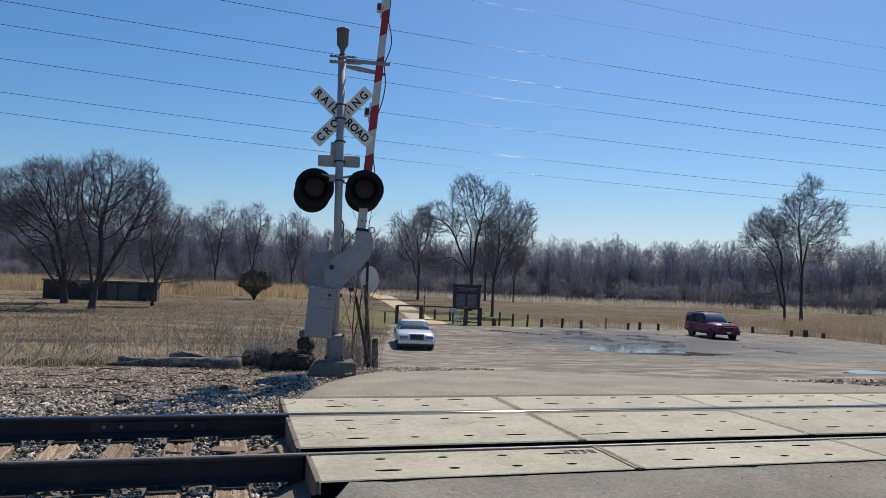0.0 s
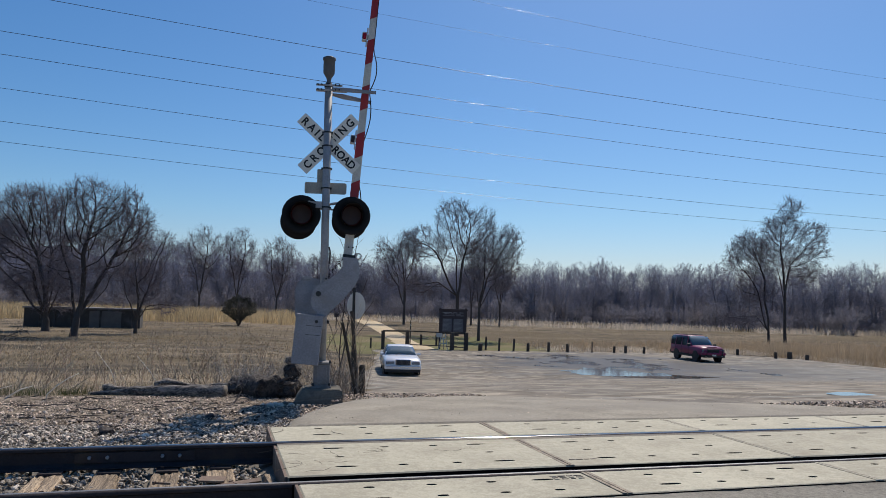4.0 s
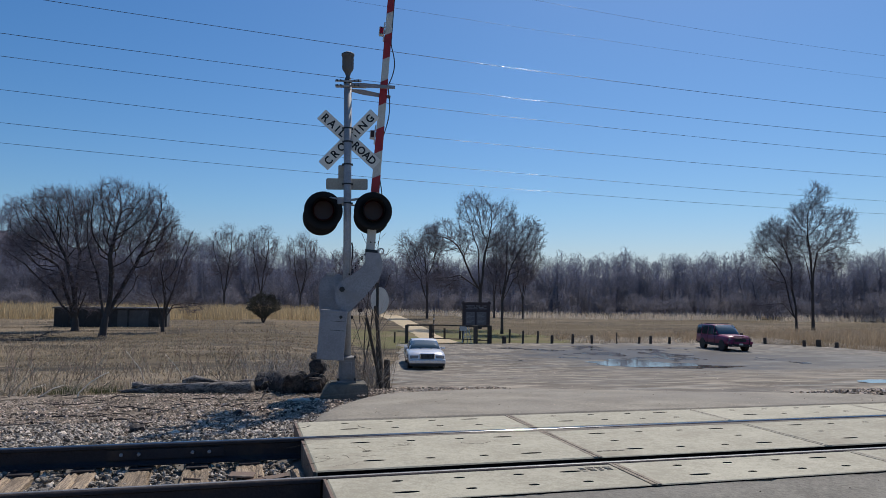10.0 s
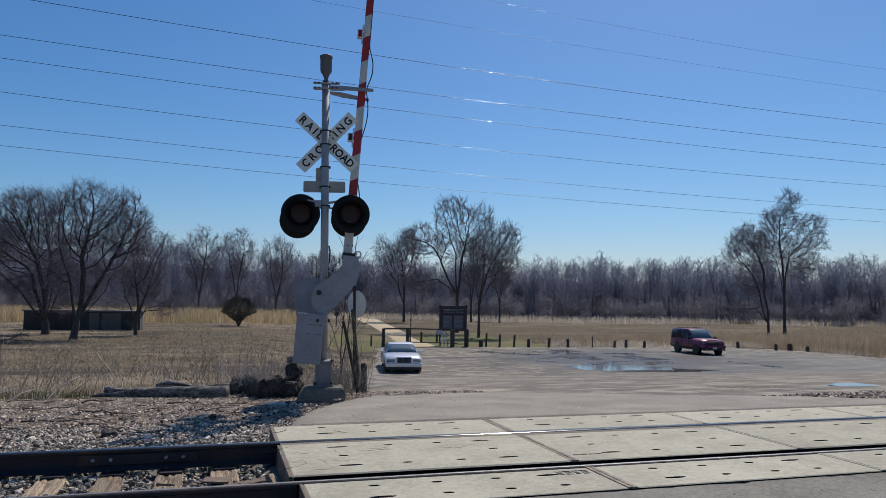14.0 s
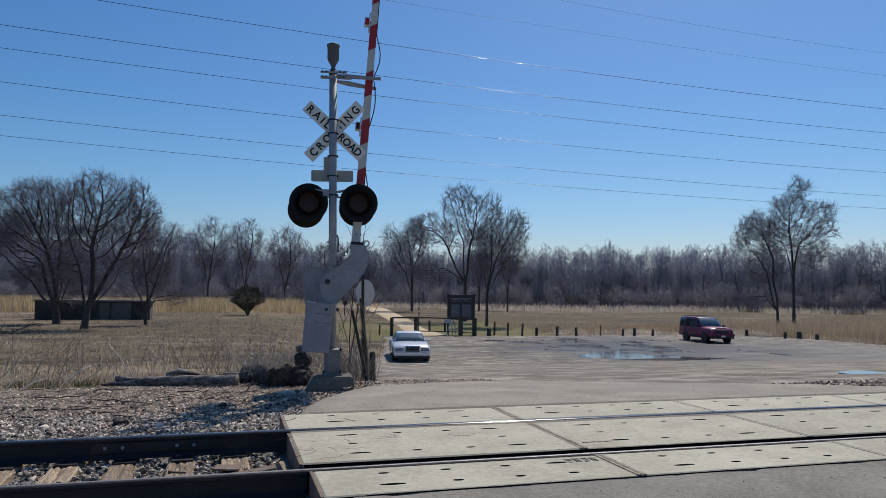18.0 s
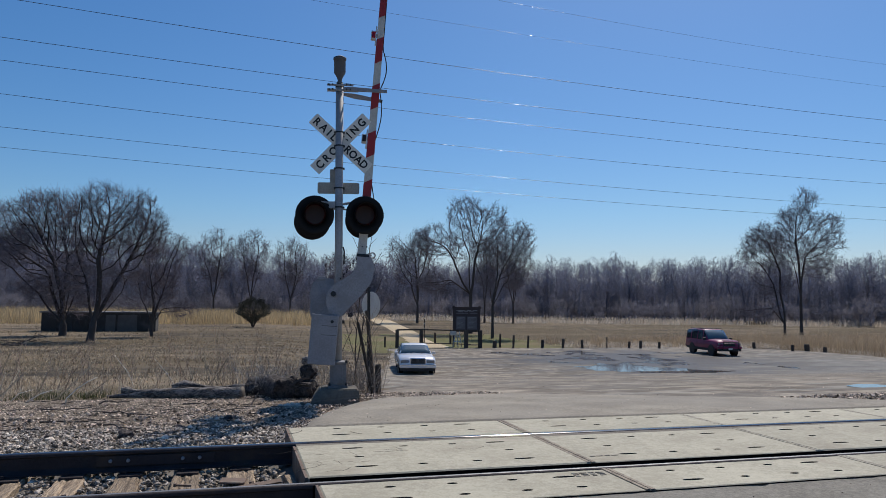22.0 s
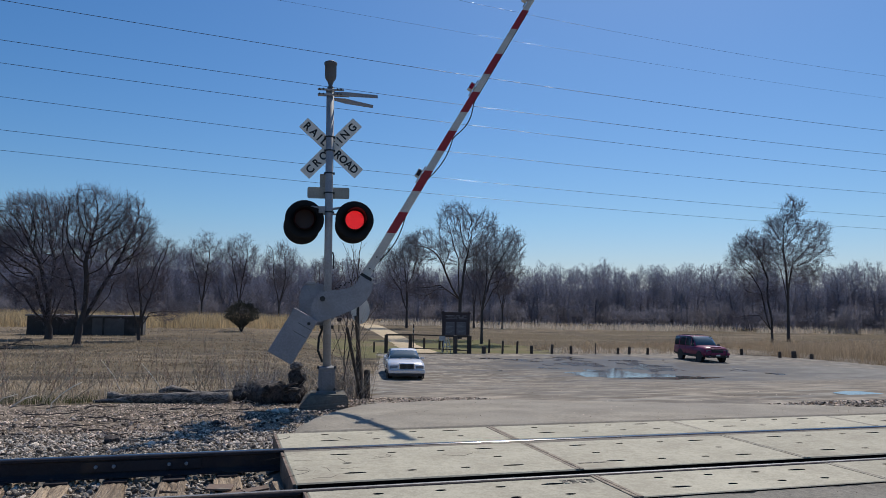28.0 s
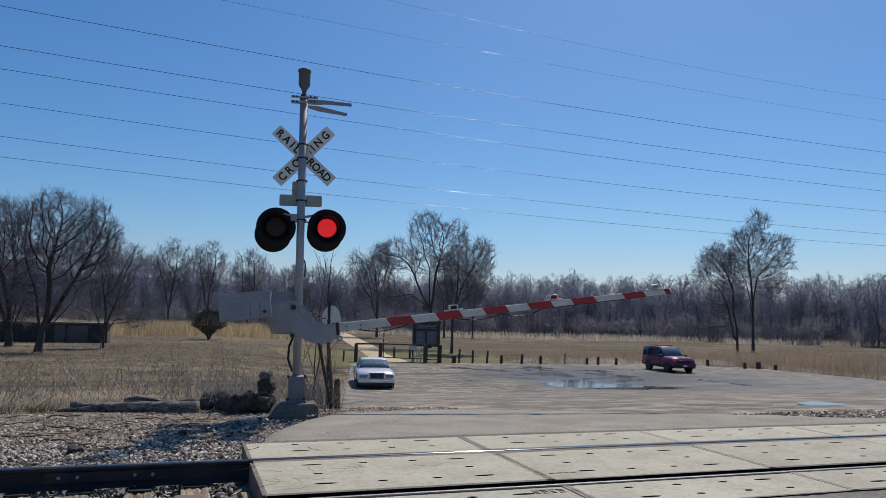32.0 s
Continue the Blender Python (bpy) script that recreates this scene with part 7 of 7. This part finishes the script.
def build_trackside():
    gz = lambda x, y: ground_z(x, y)
    z = gz(-1, 12.8)
    def lying(points, radii, seed, rough, label):
        tagged(put("fallen_log", log_mesh([(x, y, z + h) for x, y, h in points], radii, seed, rough), [M["log"], M["log_end"]], smooth=True), label, "log", "logs beside the track")
    lying([(-1.95, 13.00, 0.03), (-1.5, 12.97, 0.045), (-1.2, 12.90, 0.075), (-0.6, 12.72, 0.095), (-0.1, 12.53, 0.105), (0.17, 12.43, 0.112)], [0.028, 0.05, 0.08, 0.095, 0.105, 0.112], 1.0, 0.13,
          "long weathered grey fallen log with a sawn end")
    lying([(-1.76, 13.06, 0.12), (-1.68, 13.06, 0.125), (-1.52, 13.02, 0.09), (-1.25, 12.92, 0.08)], [0.045, 0.062, 0.045, 0.05], 2.0, 0.25, "knotty broken fork of the long log")
    lying([(-1.0, 13.62, 0.08), (-0.80, 13.60, 0.135), (-0.55, 13.58, 0.10), (-0.2, 13.55, 0.05), (0.05, 13.5, 0.09), (0.38, 13.42, 0.08)], [0.065, 0.085, 0.055, 0.04, 0.062, 0.05], 3.0, 0.30, "grey rotten log behind the long one")
    lying([(0.30, 13.35, 0.10), (0.75, 13.2, 0.15), (1.35, 13.0, 0.14)], [0.07, 0.09, 0.06], 6.0, 0.45, "rough dead limb behind the stump")
    # torn stump: a short thick trunk lying with its dark broken face outward, and rotten chunks stacked against it
    rnd = random.Random(15)
    roots = empty("uprooted_stump", pose(0.80, 12.30, z), "dark torn stump with a broken face beside the signal", "stump")
    part("stump_trunk", log_mesh([(-0.50, 0.62, 0.15), (-0.25, 0.36, 0.16), (-0.05, 0.06, 0.17), (0.03, -0.08, 0.165), (0.05, -0.12, 0.16)], [0.13, 0.16, 0.20, 0.215, 0.17], 8.0, 0.30, 30), M["root"], roots, smooth=True)

    def lump(name, c, size, seed, mat="root", parent=roots):
        bm = bmesh.new()
        bmesh.ops.create_icosphere(bm, subdivisions=3, radius=1.0)
        for v in bm.verts:
            n = v.co.copy()
            k = 1 + 0.30 * noise.noise(n * 1.6 + Vector((seed * 9, 0, 1))) + 0.42 * abs(noise.noise(n * 4.0 + Vector((0, seed, 0)))) - 0.16 + 0.22 * noise.noise(n * 9)
            flat = max(-0.8, min(0.8, n.z)) / 0.8
            v.co = Vector((c[0] + n.x * size[0] * k, c[1] + n.y * size[1] * k, c[2] + flat * size[2] * (0.9 + 0.1 * k)))
        return part(name, bm, M[mat], parent)
    part("broken_knot", log_mesh([(0.10, 0.40, 0.24), (0.15, 0.20, 0.29), (0.17, 0.08, 0.305)], [0.085, 0.09, 0.082], 4.0, 0.15, 14), M["root"], roots, smooth=True)
    lump("root_mass", (0.36, 0.06, 0.13), (0.20, 0.18, 0.15), 1)
    lump("root_mass", (-0.30, 0.45, 0.13), (0.30, 0.22, 0.13), 2)
    for k in range(9):
        a = rnd.uniform(-0.6, 2.2)
        p = Vector((0.22 * math.cos(a), 0.16 * math.sin(a), rnd.uniform(0.10, 0.30)))
        d = Vector((math.cos(a), math.sin(a) * 0.7, rnd.uniform(-0.1, 0.6))).normalized() * rnd.uniform(0.08, 0.22)
        part("root", tube(bmesh.new(), [p, p + d * 0.6 + Vector((0, 0, 0.02)), p + d * 1.3 + Vector((0, 0, rnd.uniform(-0.06, 0.02)))], [0.035, 0.024, 0.010], 6), M["root"], roots)
    pile = empty("rotten_chunks", pose(1.245, 12.60, z), "two dark rotten wood chunks stacked beside the stump", "wood chunks")
    lump("chunk", (0.0, 0.0, 0.14), (0.17, 0.15, 0.16), 3, "root", pile)
    lump("chunk", (0.01, 0.02, 0.42), (0.15, 0.13, 0.13), 4, "root", pile)
    lump("chunk", (-0.01, 0.02, 0.61), (0.10, 0.09, 0.075), 5, "log", pile)
    # stems bleached white by the sun
    for pts, r in ((((-2.40, 12.1, -0.38), (-2.38, 12.1, -0.22), (-2.24, 12.12, -0.08), (-2.10, 12.14, 0.02), (-1.98, 12.16, 0.08)), 0.010), (((-3.05, 12.3, -0.38), (-2.93, 12.3, -0.27), (-2.78, 12.3, -0.17), (-2.62, 12.3, -0.12)), 0.011),
                   (((-3.3, 12.6, -0.38), (-3.15, 12.6, -0.20), (-2.95, 12.6, -0.14)), 0.008), (((-1.55, 13.5, -0.38), (-1.72, 13.5, 0.02), (-1.95, 13.5, 0.32)), 0.007), (((-0.9, 13.9, -0.4), (-1.12, 13.9, -0.05), (-1.35, 13.9, 0.22)), 0.006)):
        tagged(put("bleached_branch", tube(bmesh.new(), pts, [r, *[r * 0.85] * (len(pts) - 2), r * 0.4], 7), M["bleached"], smooth=True), "thin bleached branch leaning in the dead grass", "branch", "bleached branches in the grass")
    tagged(put("dark_stick", tube(bmesh.new(), [(0.24, 11.42, -0.36), (0.33, 11.6, -0.25), (0.40, 11.7, -0.14)], [0.014, 0.012, 0.008], 6), M["bark"]), "dark broken stick standing in the gravel", "stick")
    # loose stones large enough to tell apart
    rnd = random.Random(8)
    spots = [(-1.14, 8.95, 0.085, "root"), (-0.03, 10.1, 0.06, "root"), (-1.95, 9.05, 0.05, "root"), (-0.62, 9.5, 0.05, "root"), (0.80, 11.10, 0.065, "pale_rock"), (0.95, 11.15, 0.06, "pale_rock"), (0.70, 11.2, 0.045, "pale_rock"), (1.12, 11.2, 0.05, "pale_rock"), (1.03, 11.28, 0.06, "footing"), (0.88, 11.28, 0.05, "pale_rock"), (-2.2, 9.6, 0.06, "log"), (-0.2, 9.3, 0.05, "log"),
             (-0.7, 8.7, 0.05, "stone"), (0.2, 8.5, 0.05, "stone"), (-1.9, 8.9, 0.05, "stone")]
    for x, y, s, m in spots:
        bm = bmesh.new()
        bmesh.ops.create_icosphere(bm, subdivisions=2, radius=s)
        for v in bm.verts:
            v.co *= 1 + 0.45 * noise.noise(v.co * (2.2 / s) + Vector((x * 7, y, 0)))
            v.co.z *= 0.75
        tagged(put("rock", bm, M[m], pose(x, y, gz(x, y) + s * 0.45, 0, 0, rnd.uniform(0, 360))), "single loose rock on the gravel", "rock", "loose rocks beside the track")
    # dead sticks on the gravel
    for k, (x, y, a, length) in enumerate(((-2.3, 10.2, -15, 0.8), (-1.5, 9.8, -30, 0.7), (-0.3, 10.6, 25, 0.6), (-1.7, 11.0, -52, 0.9), (0.3, 10.4, 60, 0.5), (-2.6, 11.3, 4, 0.7), (-0.7, 11.65, -20, 0.5), (-1.9, 11.9, 12, 0.5), (-2.9, 9.4, 20, 0.6), (-1.0, 9.9, -60, 0.5), (0.02, 10.8, -58, 0.5))):
        pts, p, d = [], Vector((x, y, gz(x, y) + 0.035)), radians(a)
        for i in range(7):
            pts.append(p.copy())
            d += rnd.gauss(0, 0.18)
            p = p + Vector((math.cos(d), math.sin(d), 0)) * (length / 6)
            p.z = gz(p.x, p.y) + 0.03 + rnd.uniform(0, 0.04)
        tagged(put("dead_stick", tube(bmesh.new(), pts, [0.012 - 0.0012 * i for i in range(7)], 6), M["bark"]), "dead stick lying on the gravel", "stick", "dead sticks beside the track")
    # fine dark litter of broken twigs
    out = []
    for _ in range(110):
        x, y = rnd.uniform(-4.5, 1.2), rnd.uniform(8.6, 12.8)
        if x > 0.3 + (y - 7.6) * 0.30:
            continue
        p, d = Vector((x, y, gz(x, y) + 0.03 + rnd.uniform(0, 0.02))), rnd.uniform(-3.1, 3.1)
        length = rnd.uniform(0.06, 0.32)
        q = p + Vector((math.cos(d), math.sin(d), 0)) * length * 0.5 + Vector((0, 0, rnd.uniform(0, 0.02)))
        d += rnd.gauss(0, 0.3)
        out.append((0, [p, q, q + Vector((math.cos(d), math.sin(d), -0.03)) * length * 0.5], [0.007, 0.006, 0.003]))
    v, f = skin(out, (4,), 0.003)
    tagged(new("twig_litter", mesh_of("twig_litter", v, f, M["bark"])), "fine dark broken twigs strewn on the gravel", "twigs", kind="stuff")
    # steel marker post and the old leaning posts by the signal
    stake("marker_post", -2.77, 8.7, 1.22, 0.022, M["rust"], "thin leaning rusty steel marker post", "marker post", lean=5.5, square=True, z=-0.33)
    stake("old_post", 2.38, 12.5, 1.50, 0.032, M["post"], "dark leaning wooden fence post among brush", "fence post", "old posts by the signal", lean=-6.5, z=-0.36)
    stake("old_post", 2.30, 12.2, 1.30, 0.026, M["post"], "dark leaning wooden fence post among brush", "fence post", "old posts by the signal", lean=-13, z=-0.33)
    stake("old_post", 2.46, 12.6, 0.55, 0.055, M["post"], "short thick rotten fence post", "fence post", "old posts by the signal", lean=-1, z=-0.36)
    sign = empty("round_sign", pose(2.31, 12.7, -0.41, 0, -1, 0), "round sign seen from its plain grey back", "sign")
    part("post", tube(bmesh.new(), [(0, 0, -0.2), (0, 0, 1.95)], 0.03, 10), M["iron"], sign)
    part("disc", lathe(bmesh.new(), [(0.235, -0.003), (0.24, 0.0), (0.235, 0.003)], 36, pose(0.03, -0.04, 1.63, 90, 0, -58)), M["white"], sign, "plain grey disc")
    tagged(put("red_cap", lathe(bmesh.new(), [(0.05, 0.0), (0.055, 0.08), (0.03, 0.14)], 12, pose(2.72, 13.9, gz(2.72, 13.9) + 0.10)), M["orange"]), "small faded red cap on the ground", "cap")


def stalks(name, spots, mat, label, category, seed, radius=0.005, side=5):
    """Dry stems with short side shoots."""
    rnd = random.Random(seed)
    out = []
    for x, y, h, lean in spots:
        grow(rnd, (x, y, ground_z(x, y)), (rnd.gauss(0, lean), rnd.gauss(0, lean), 1), h, radius, 0, [(6, 0.08, 0.0, side, 35, 0.28), (2, 0.15, 0.1, 0, 0, 0)], out)
    v, f = skin(out, (4, 3), radius * 0.5)
    return tagged(new(name, mesh_of(name, v, f, mat)), label, category, kind="stuff")


def build_brush():
    rnd = random.Random(31)
    pick = lambda n, x0, x1, y0, y1, h0, h1, lean: [(rnd.uniform(x0, x1), rnd.uniform(y0, y1), rnd.uniform(h0, h1), lean) for _ in range(n)]
    stalks("dry_weeds", [w for x, y, n in ((-1.9, 14.2, 9), (-1.2, 14.6, 10), (-0.5, 14.3, 12), (0.1, 14.8, 12), (0.6, 14.4, 10), (-3.1, 14.6, 9), (-2.6, 15.4, 8), (-3.9, 15.2, 8), (0.9, 15.6, 10), (-0.9, 16.0, 9))
                         for w in pick(n - 3, x - 0.35, x + 0.35, y - 0.3, y + 0.3, 0.55, 1.25, 0.20)] + pick(20, -4.5, 1.2, 13.6, 17.5, 0.4, 1.0, 0.25), M["stalk"], "thin reddish-brown dry weed stalks behind the logs", "weeds", 1, 0.0065, 3)
    stalks("bleached_stems", pick(10, -4.2, -2.2, 12.5, 13.6, 0.5, 1.0, 0.8) + pick(8, -2.0, 0.4, 13.6, 15.0, 0.5, 1.0, 0.7), M["pale_weed"], "bleached bent weed stems", "weeds", 2, 0.011, 1)
    stalks("brush_at_signal", pick(45, 1.75, 2.30, 12.3, 13.4, 0.25, 0.8, 0.25) + pick(50, 0.6, 1.9, 12.6, 13.8, 0.3, 0.8, 0.5), M["weed"], "tangled dry brush round the signal base", "brush", 3, 0.0035, 8)
    stalks("grey_brush", pick(170, 0.2, 1.5, 12.5, 13.9, 0.25, 0.75, 0.6) + pick(150, 1.72, 2.25, 12.2, 13.2, 0.25, 0.75, 0.5), M["grey_twig"], "grey tangled dead brush behind the stump", "brush", 6, 0.003, 9)
    stalks("vines_at_post", pick(16, 2.1, 2.5, 12.2, 12.9, 0.6, 1.5, 0.14), M["weed"], "dry vines climbing the old posts", "brush", 4, 0.004, 8)
    for k, (x, y, h) in enumerate(((2.05, 12.9, 2.9), (2.35, 12.8, 2.75), (2.2, 13.2, 2.6), (1.95, 13.1, 2.3))):
        sapling(60 + k, pose(x, y, ground_z(x, y)), (rnd.gauss(0, 0.06), 0, h, 0.014), "thin bare sapling behind the signal", "saplings behind the signal",
                [(8, 0.05, 0.02, 7, 30, 0.3), (4, 0.12, 0.08, 3, 35, 0.4), (2, 0.1, 0, 0, 0, 0)])
    # dead branches fallen under the wide trees
    out, drop = [], random.Random(19)
    for _ in range(40):
        x, y = drop.uniform(-22, -12), drop.uniform(50, 60)
        grow(drop, (x, y, ground_z(x, y) + 0.08), (drop.gauss(0, 1), drop.gauss(0, 0.4), 0.05), drop.uniform(0.8, 2.2), 0.035, 0, [(6, 0.10, -0.02, 5, 35, 0.4), (3, 0.15, -0.06, 0, 0, 0)], out)
    v, f = skin(out, (5, 4), 0.014)
    tagged(new("fallen_branches", mesh_of("fallen_branches", v, f, M["bark"])), "dark dead branches lying under the wide trees", "branches", kind="stuff")
    rnd2 = random.Random(9)
    tufts = scatter(rnd2, (-5, 2.6, 12.6, 14.6), 1000, (0.05, 0.20), 0.004, 0.8, lambda x, y: x < 1.6 + 0.4 * (y - 12.5) and (x < -2.3 or y > 13.5 - 0.43 * (x + 1.85)), 6, 0.05)
    blades("fresh_tuft", scatter(rnd2, (-3.4, -2.0, 12.7, 13.5), 130, (0.05, 0.18), 0.004, 0.7, None, 6, 0.06), M["green_blade"], "low green grass tufts by the log", "grass", 13)
    blades("dead_tufts", tufts, M["pale_straw"], "tufts of dead grass along the gravel edge", "grass", 12)


def build_juniper():
    rnd = random.Random(77)
    top = empty("juniper_bush", pose(2.3, 93.5, -2.2), "dark round juniper bush standing alone in the field", "bush")
    out = []
    for k in range(9):
        a = 0.7 * k
        grow(rnd, (0, 0, -0.1), (0.5 * math.cos(a), 0.5 * math.sin(a), 1), rnd.uniform(1.8, 2.8), 0.07, 0, [(5, 0.1, 0.05, 7, 45, 0.5), (3, 0.15, 0.05, 0, 0, 0)], out)
    v, f = skin(out, (5, 4), 0.015)
    child("trunk", mesh_of("trunk", v, f, M["bark"]), top)
    verts, faces = [], []
    for _ in range(6500):
        u = Vector((rnd.gauss(0, 1), rnd.gauss(0, 1), rnd.gauss(0, 1))).normalized()
        r = rnd.uniform(0.35, 1.0) ** 0.4 * (1 + 0.28 * noise.noise(u * 2.3) + 0.15 * noise.noise(u * 6))
        p = Vector((u.x * 1.95 * r, u.y * 1.9 * r, 2.15 + u.z * 1.5 * r))
        p.x *= 0.45 + 0.55 * smoothstep(0.2, 2.0, p.z)
        d = (u + Vector((rnd.gauss(0, 0.6), rnd.gauss(0, 0.6), rnd.gauss(0.2, 0.6)))).normalized() * rnd.uniform(0.12, 0.3)
        w = d.orthogonal().normalized() * rnd.uniform(0.02, 0.05)
        k = len(verts)
        verts += [p - w, p + w, p + d]
        faces.append((k, k + 1, k + 2))
    child("crown", mesh_of("crown", verts, faces, M["evergreen"]), top)


M["pale_roof"] = material("pale_roof_edge", (0.17, 0.165, 0.16), 0.8, scale=2.0, bump=0.1)
M["shed_door"] = material("grey_sheet_door", (0.13, 0.125, 0.12), 0.7, scale=2.0, bump=0.2)
M["pale_rock"] = material("pale_broken_concrete", (0.60, 0.575, 0.50), 0.9, scale=9.0, fine=40.0, bump=0.4)
M["bleached"] = material("sun_bleached_wood", (0.86, 0.80, 0.70), 0.9, scale=6.0, fine=30.0, bump=0.2)
M["text"] = material("faded_lettering", (0.30, 0.29, 0.31), 0.7, scale=9.0, bump=0.0)
M["rust"] = material("rusty_steel", (0.07, 0.045, 0.035), 0.85, 0.3, scale=8.0, bump=0.4)

heading = lambda x, y: math.degrees(math.atan2(-y, -x))  # turn that faces the eye
build_sedan(pose(9.0, 36.6, ground_z(8.5, 36) + 0.075, 0, 0, heading(8.5, 35.5) + 4) @ Matrix.Scale(0.94, 4))
build_suv(pose(33.75, 45.8, ground_z(33.7, 45.8) + 0.075, 0, 0, heading(34.5, 47) + 28) @ Matrix.Scale(0.92, 4))
build_trailhead()
build_shed()
build_trackside()
build_brush()
build_juniper()



# ---- single stones of the ballast ----
def build_ballast_stones():
    track, rnd, forms = bpy.data.objects["railway_track"], random.Random(61), []
    for k in range(7):
        bm = bmesh.new()
        bmesh.ops.create_icosphere(bm, subdivisions=1, radius=1.0)
        for v in bm.verts:
            v.co *= 1 + 0.55 * (rnd.random() - 0.5)
            v.co.y *= 0.75
            v.co.z *= 0.6
        me = bpy.data.meshes.new("ballast_stone")
        bm.to_mesh(me)
        bm.free()
        me.materials.append(M["stone_single"])
        forms.append(me)
    count = 0
    while count < 300:
        x, y = rnd.uniform(-2.6, 0.5), rnd.uniform(5.40, 6.74) if count < 210 else rnd.uniform(7.2, 8.3)
        if y < 7 and abs((x - 0.07) / 0.44 - round((x - 0.07) / 0.44)) < 0.30:
            continue
        s = rnd.uniform(0.020, 0.036)
        child("ballast_stone", forms[rnd.randrange(7)], track, pose(x, y, ground_z(x, y) + 0.045 + rnd.uniform(0, 0.02), rnd.gauss(0, 20), rnd.gauss(0, 20), rnd.uniform(0, 360)) @ Matrix.Scale(s, 4))
        count += 1


M["stone_single"] = material("ballast_stone_single", (0.34, 0.30, 0.25), 0.9, dark=(0.10, 0.085, 0.07), scale=0.6, fine=3.0, bump=0.3, each=0.75, mix=0.8, spec=0.2)
build_ballast_stones()


# ---- what moves ----
def motions():
    gate = [(0.0, 86.0), (12.0, 86.4), (25.9, 86.4), (26.2, 85.5), (26.5, 82.6), (27.0, 75.6), (27.5, 68.1), (28.0, 60.6), (28.3, 56.1), (28.6, 50.9), (28.9, 46.5), (29.2, 42.0),
            (29.5, 37.9), (29.8, 33.5), (30.0, 30.7), (30.2, 28.3), (30.4, 25.4), (30.6, 22.9), (30.8, 20.2), (31.0, 18.1), (31.3, 14.5), (31.5, 12.6), (31.8, 9.9), (32.0, 7.6)]
    left = ((22.7, 23.13), (23.73, 24.32), (24.92, 25.53), (26.13, 26.75), (27.35, 27.93), (28.6, 29.2), (29.82, 30.22), (30.85, 31.47))
    right = ((23.13, 23.73), (24.32, 24.92), (25.53, 26.13), (26.75, 27.35), (27.93, 28.6), (29.2, 29.82), (30.25, 30.85), (31.7, 33.0))
    for disc, lit in zip(DISCS, (left, right)):
        rows = [(0.0, pose(0, -0.02, 0, 0, 0, 180))]
        for on, off in lit:
            rows += [(on - 0.1 + k / 30, pose(0, -0.02, 0, 0, 0, 180 - 60 * k)) for k in range(4)]
            if off < 32:
                rows += [(off - 0.1 + k / 30, pose(0, -0.02, 0, 0, 0, 60 * k)) for k in range(4)]
        rows.append((32.0, rows[-1][1]))
        walk(disc, rows)
    walk(GATE, [(t, pose(*PIVOT, 0, -a - LEAN_BACK, 0)) for t, a in gate])


motions()
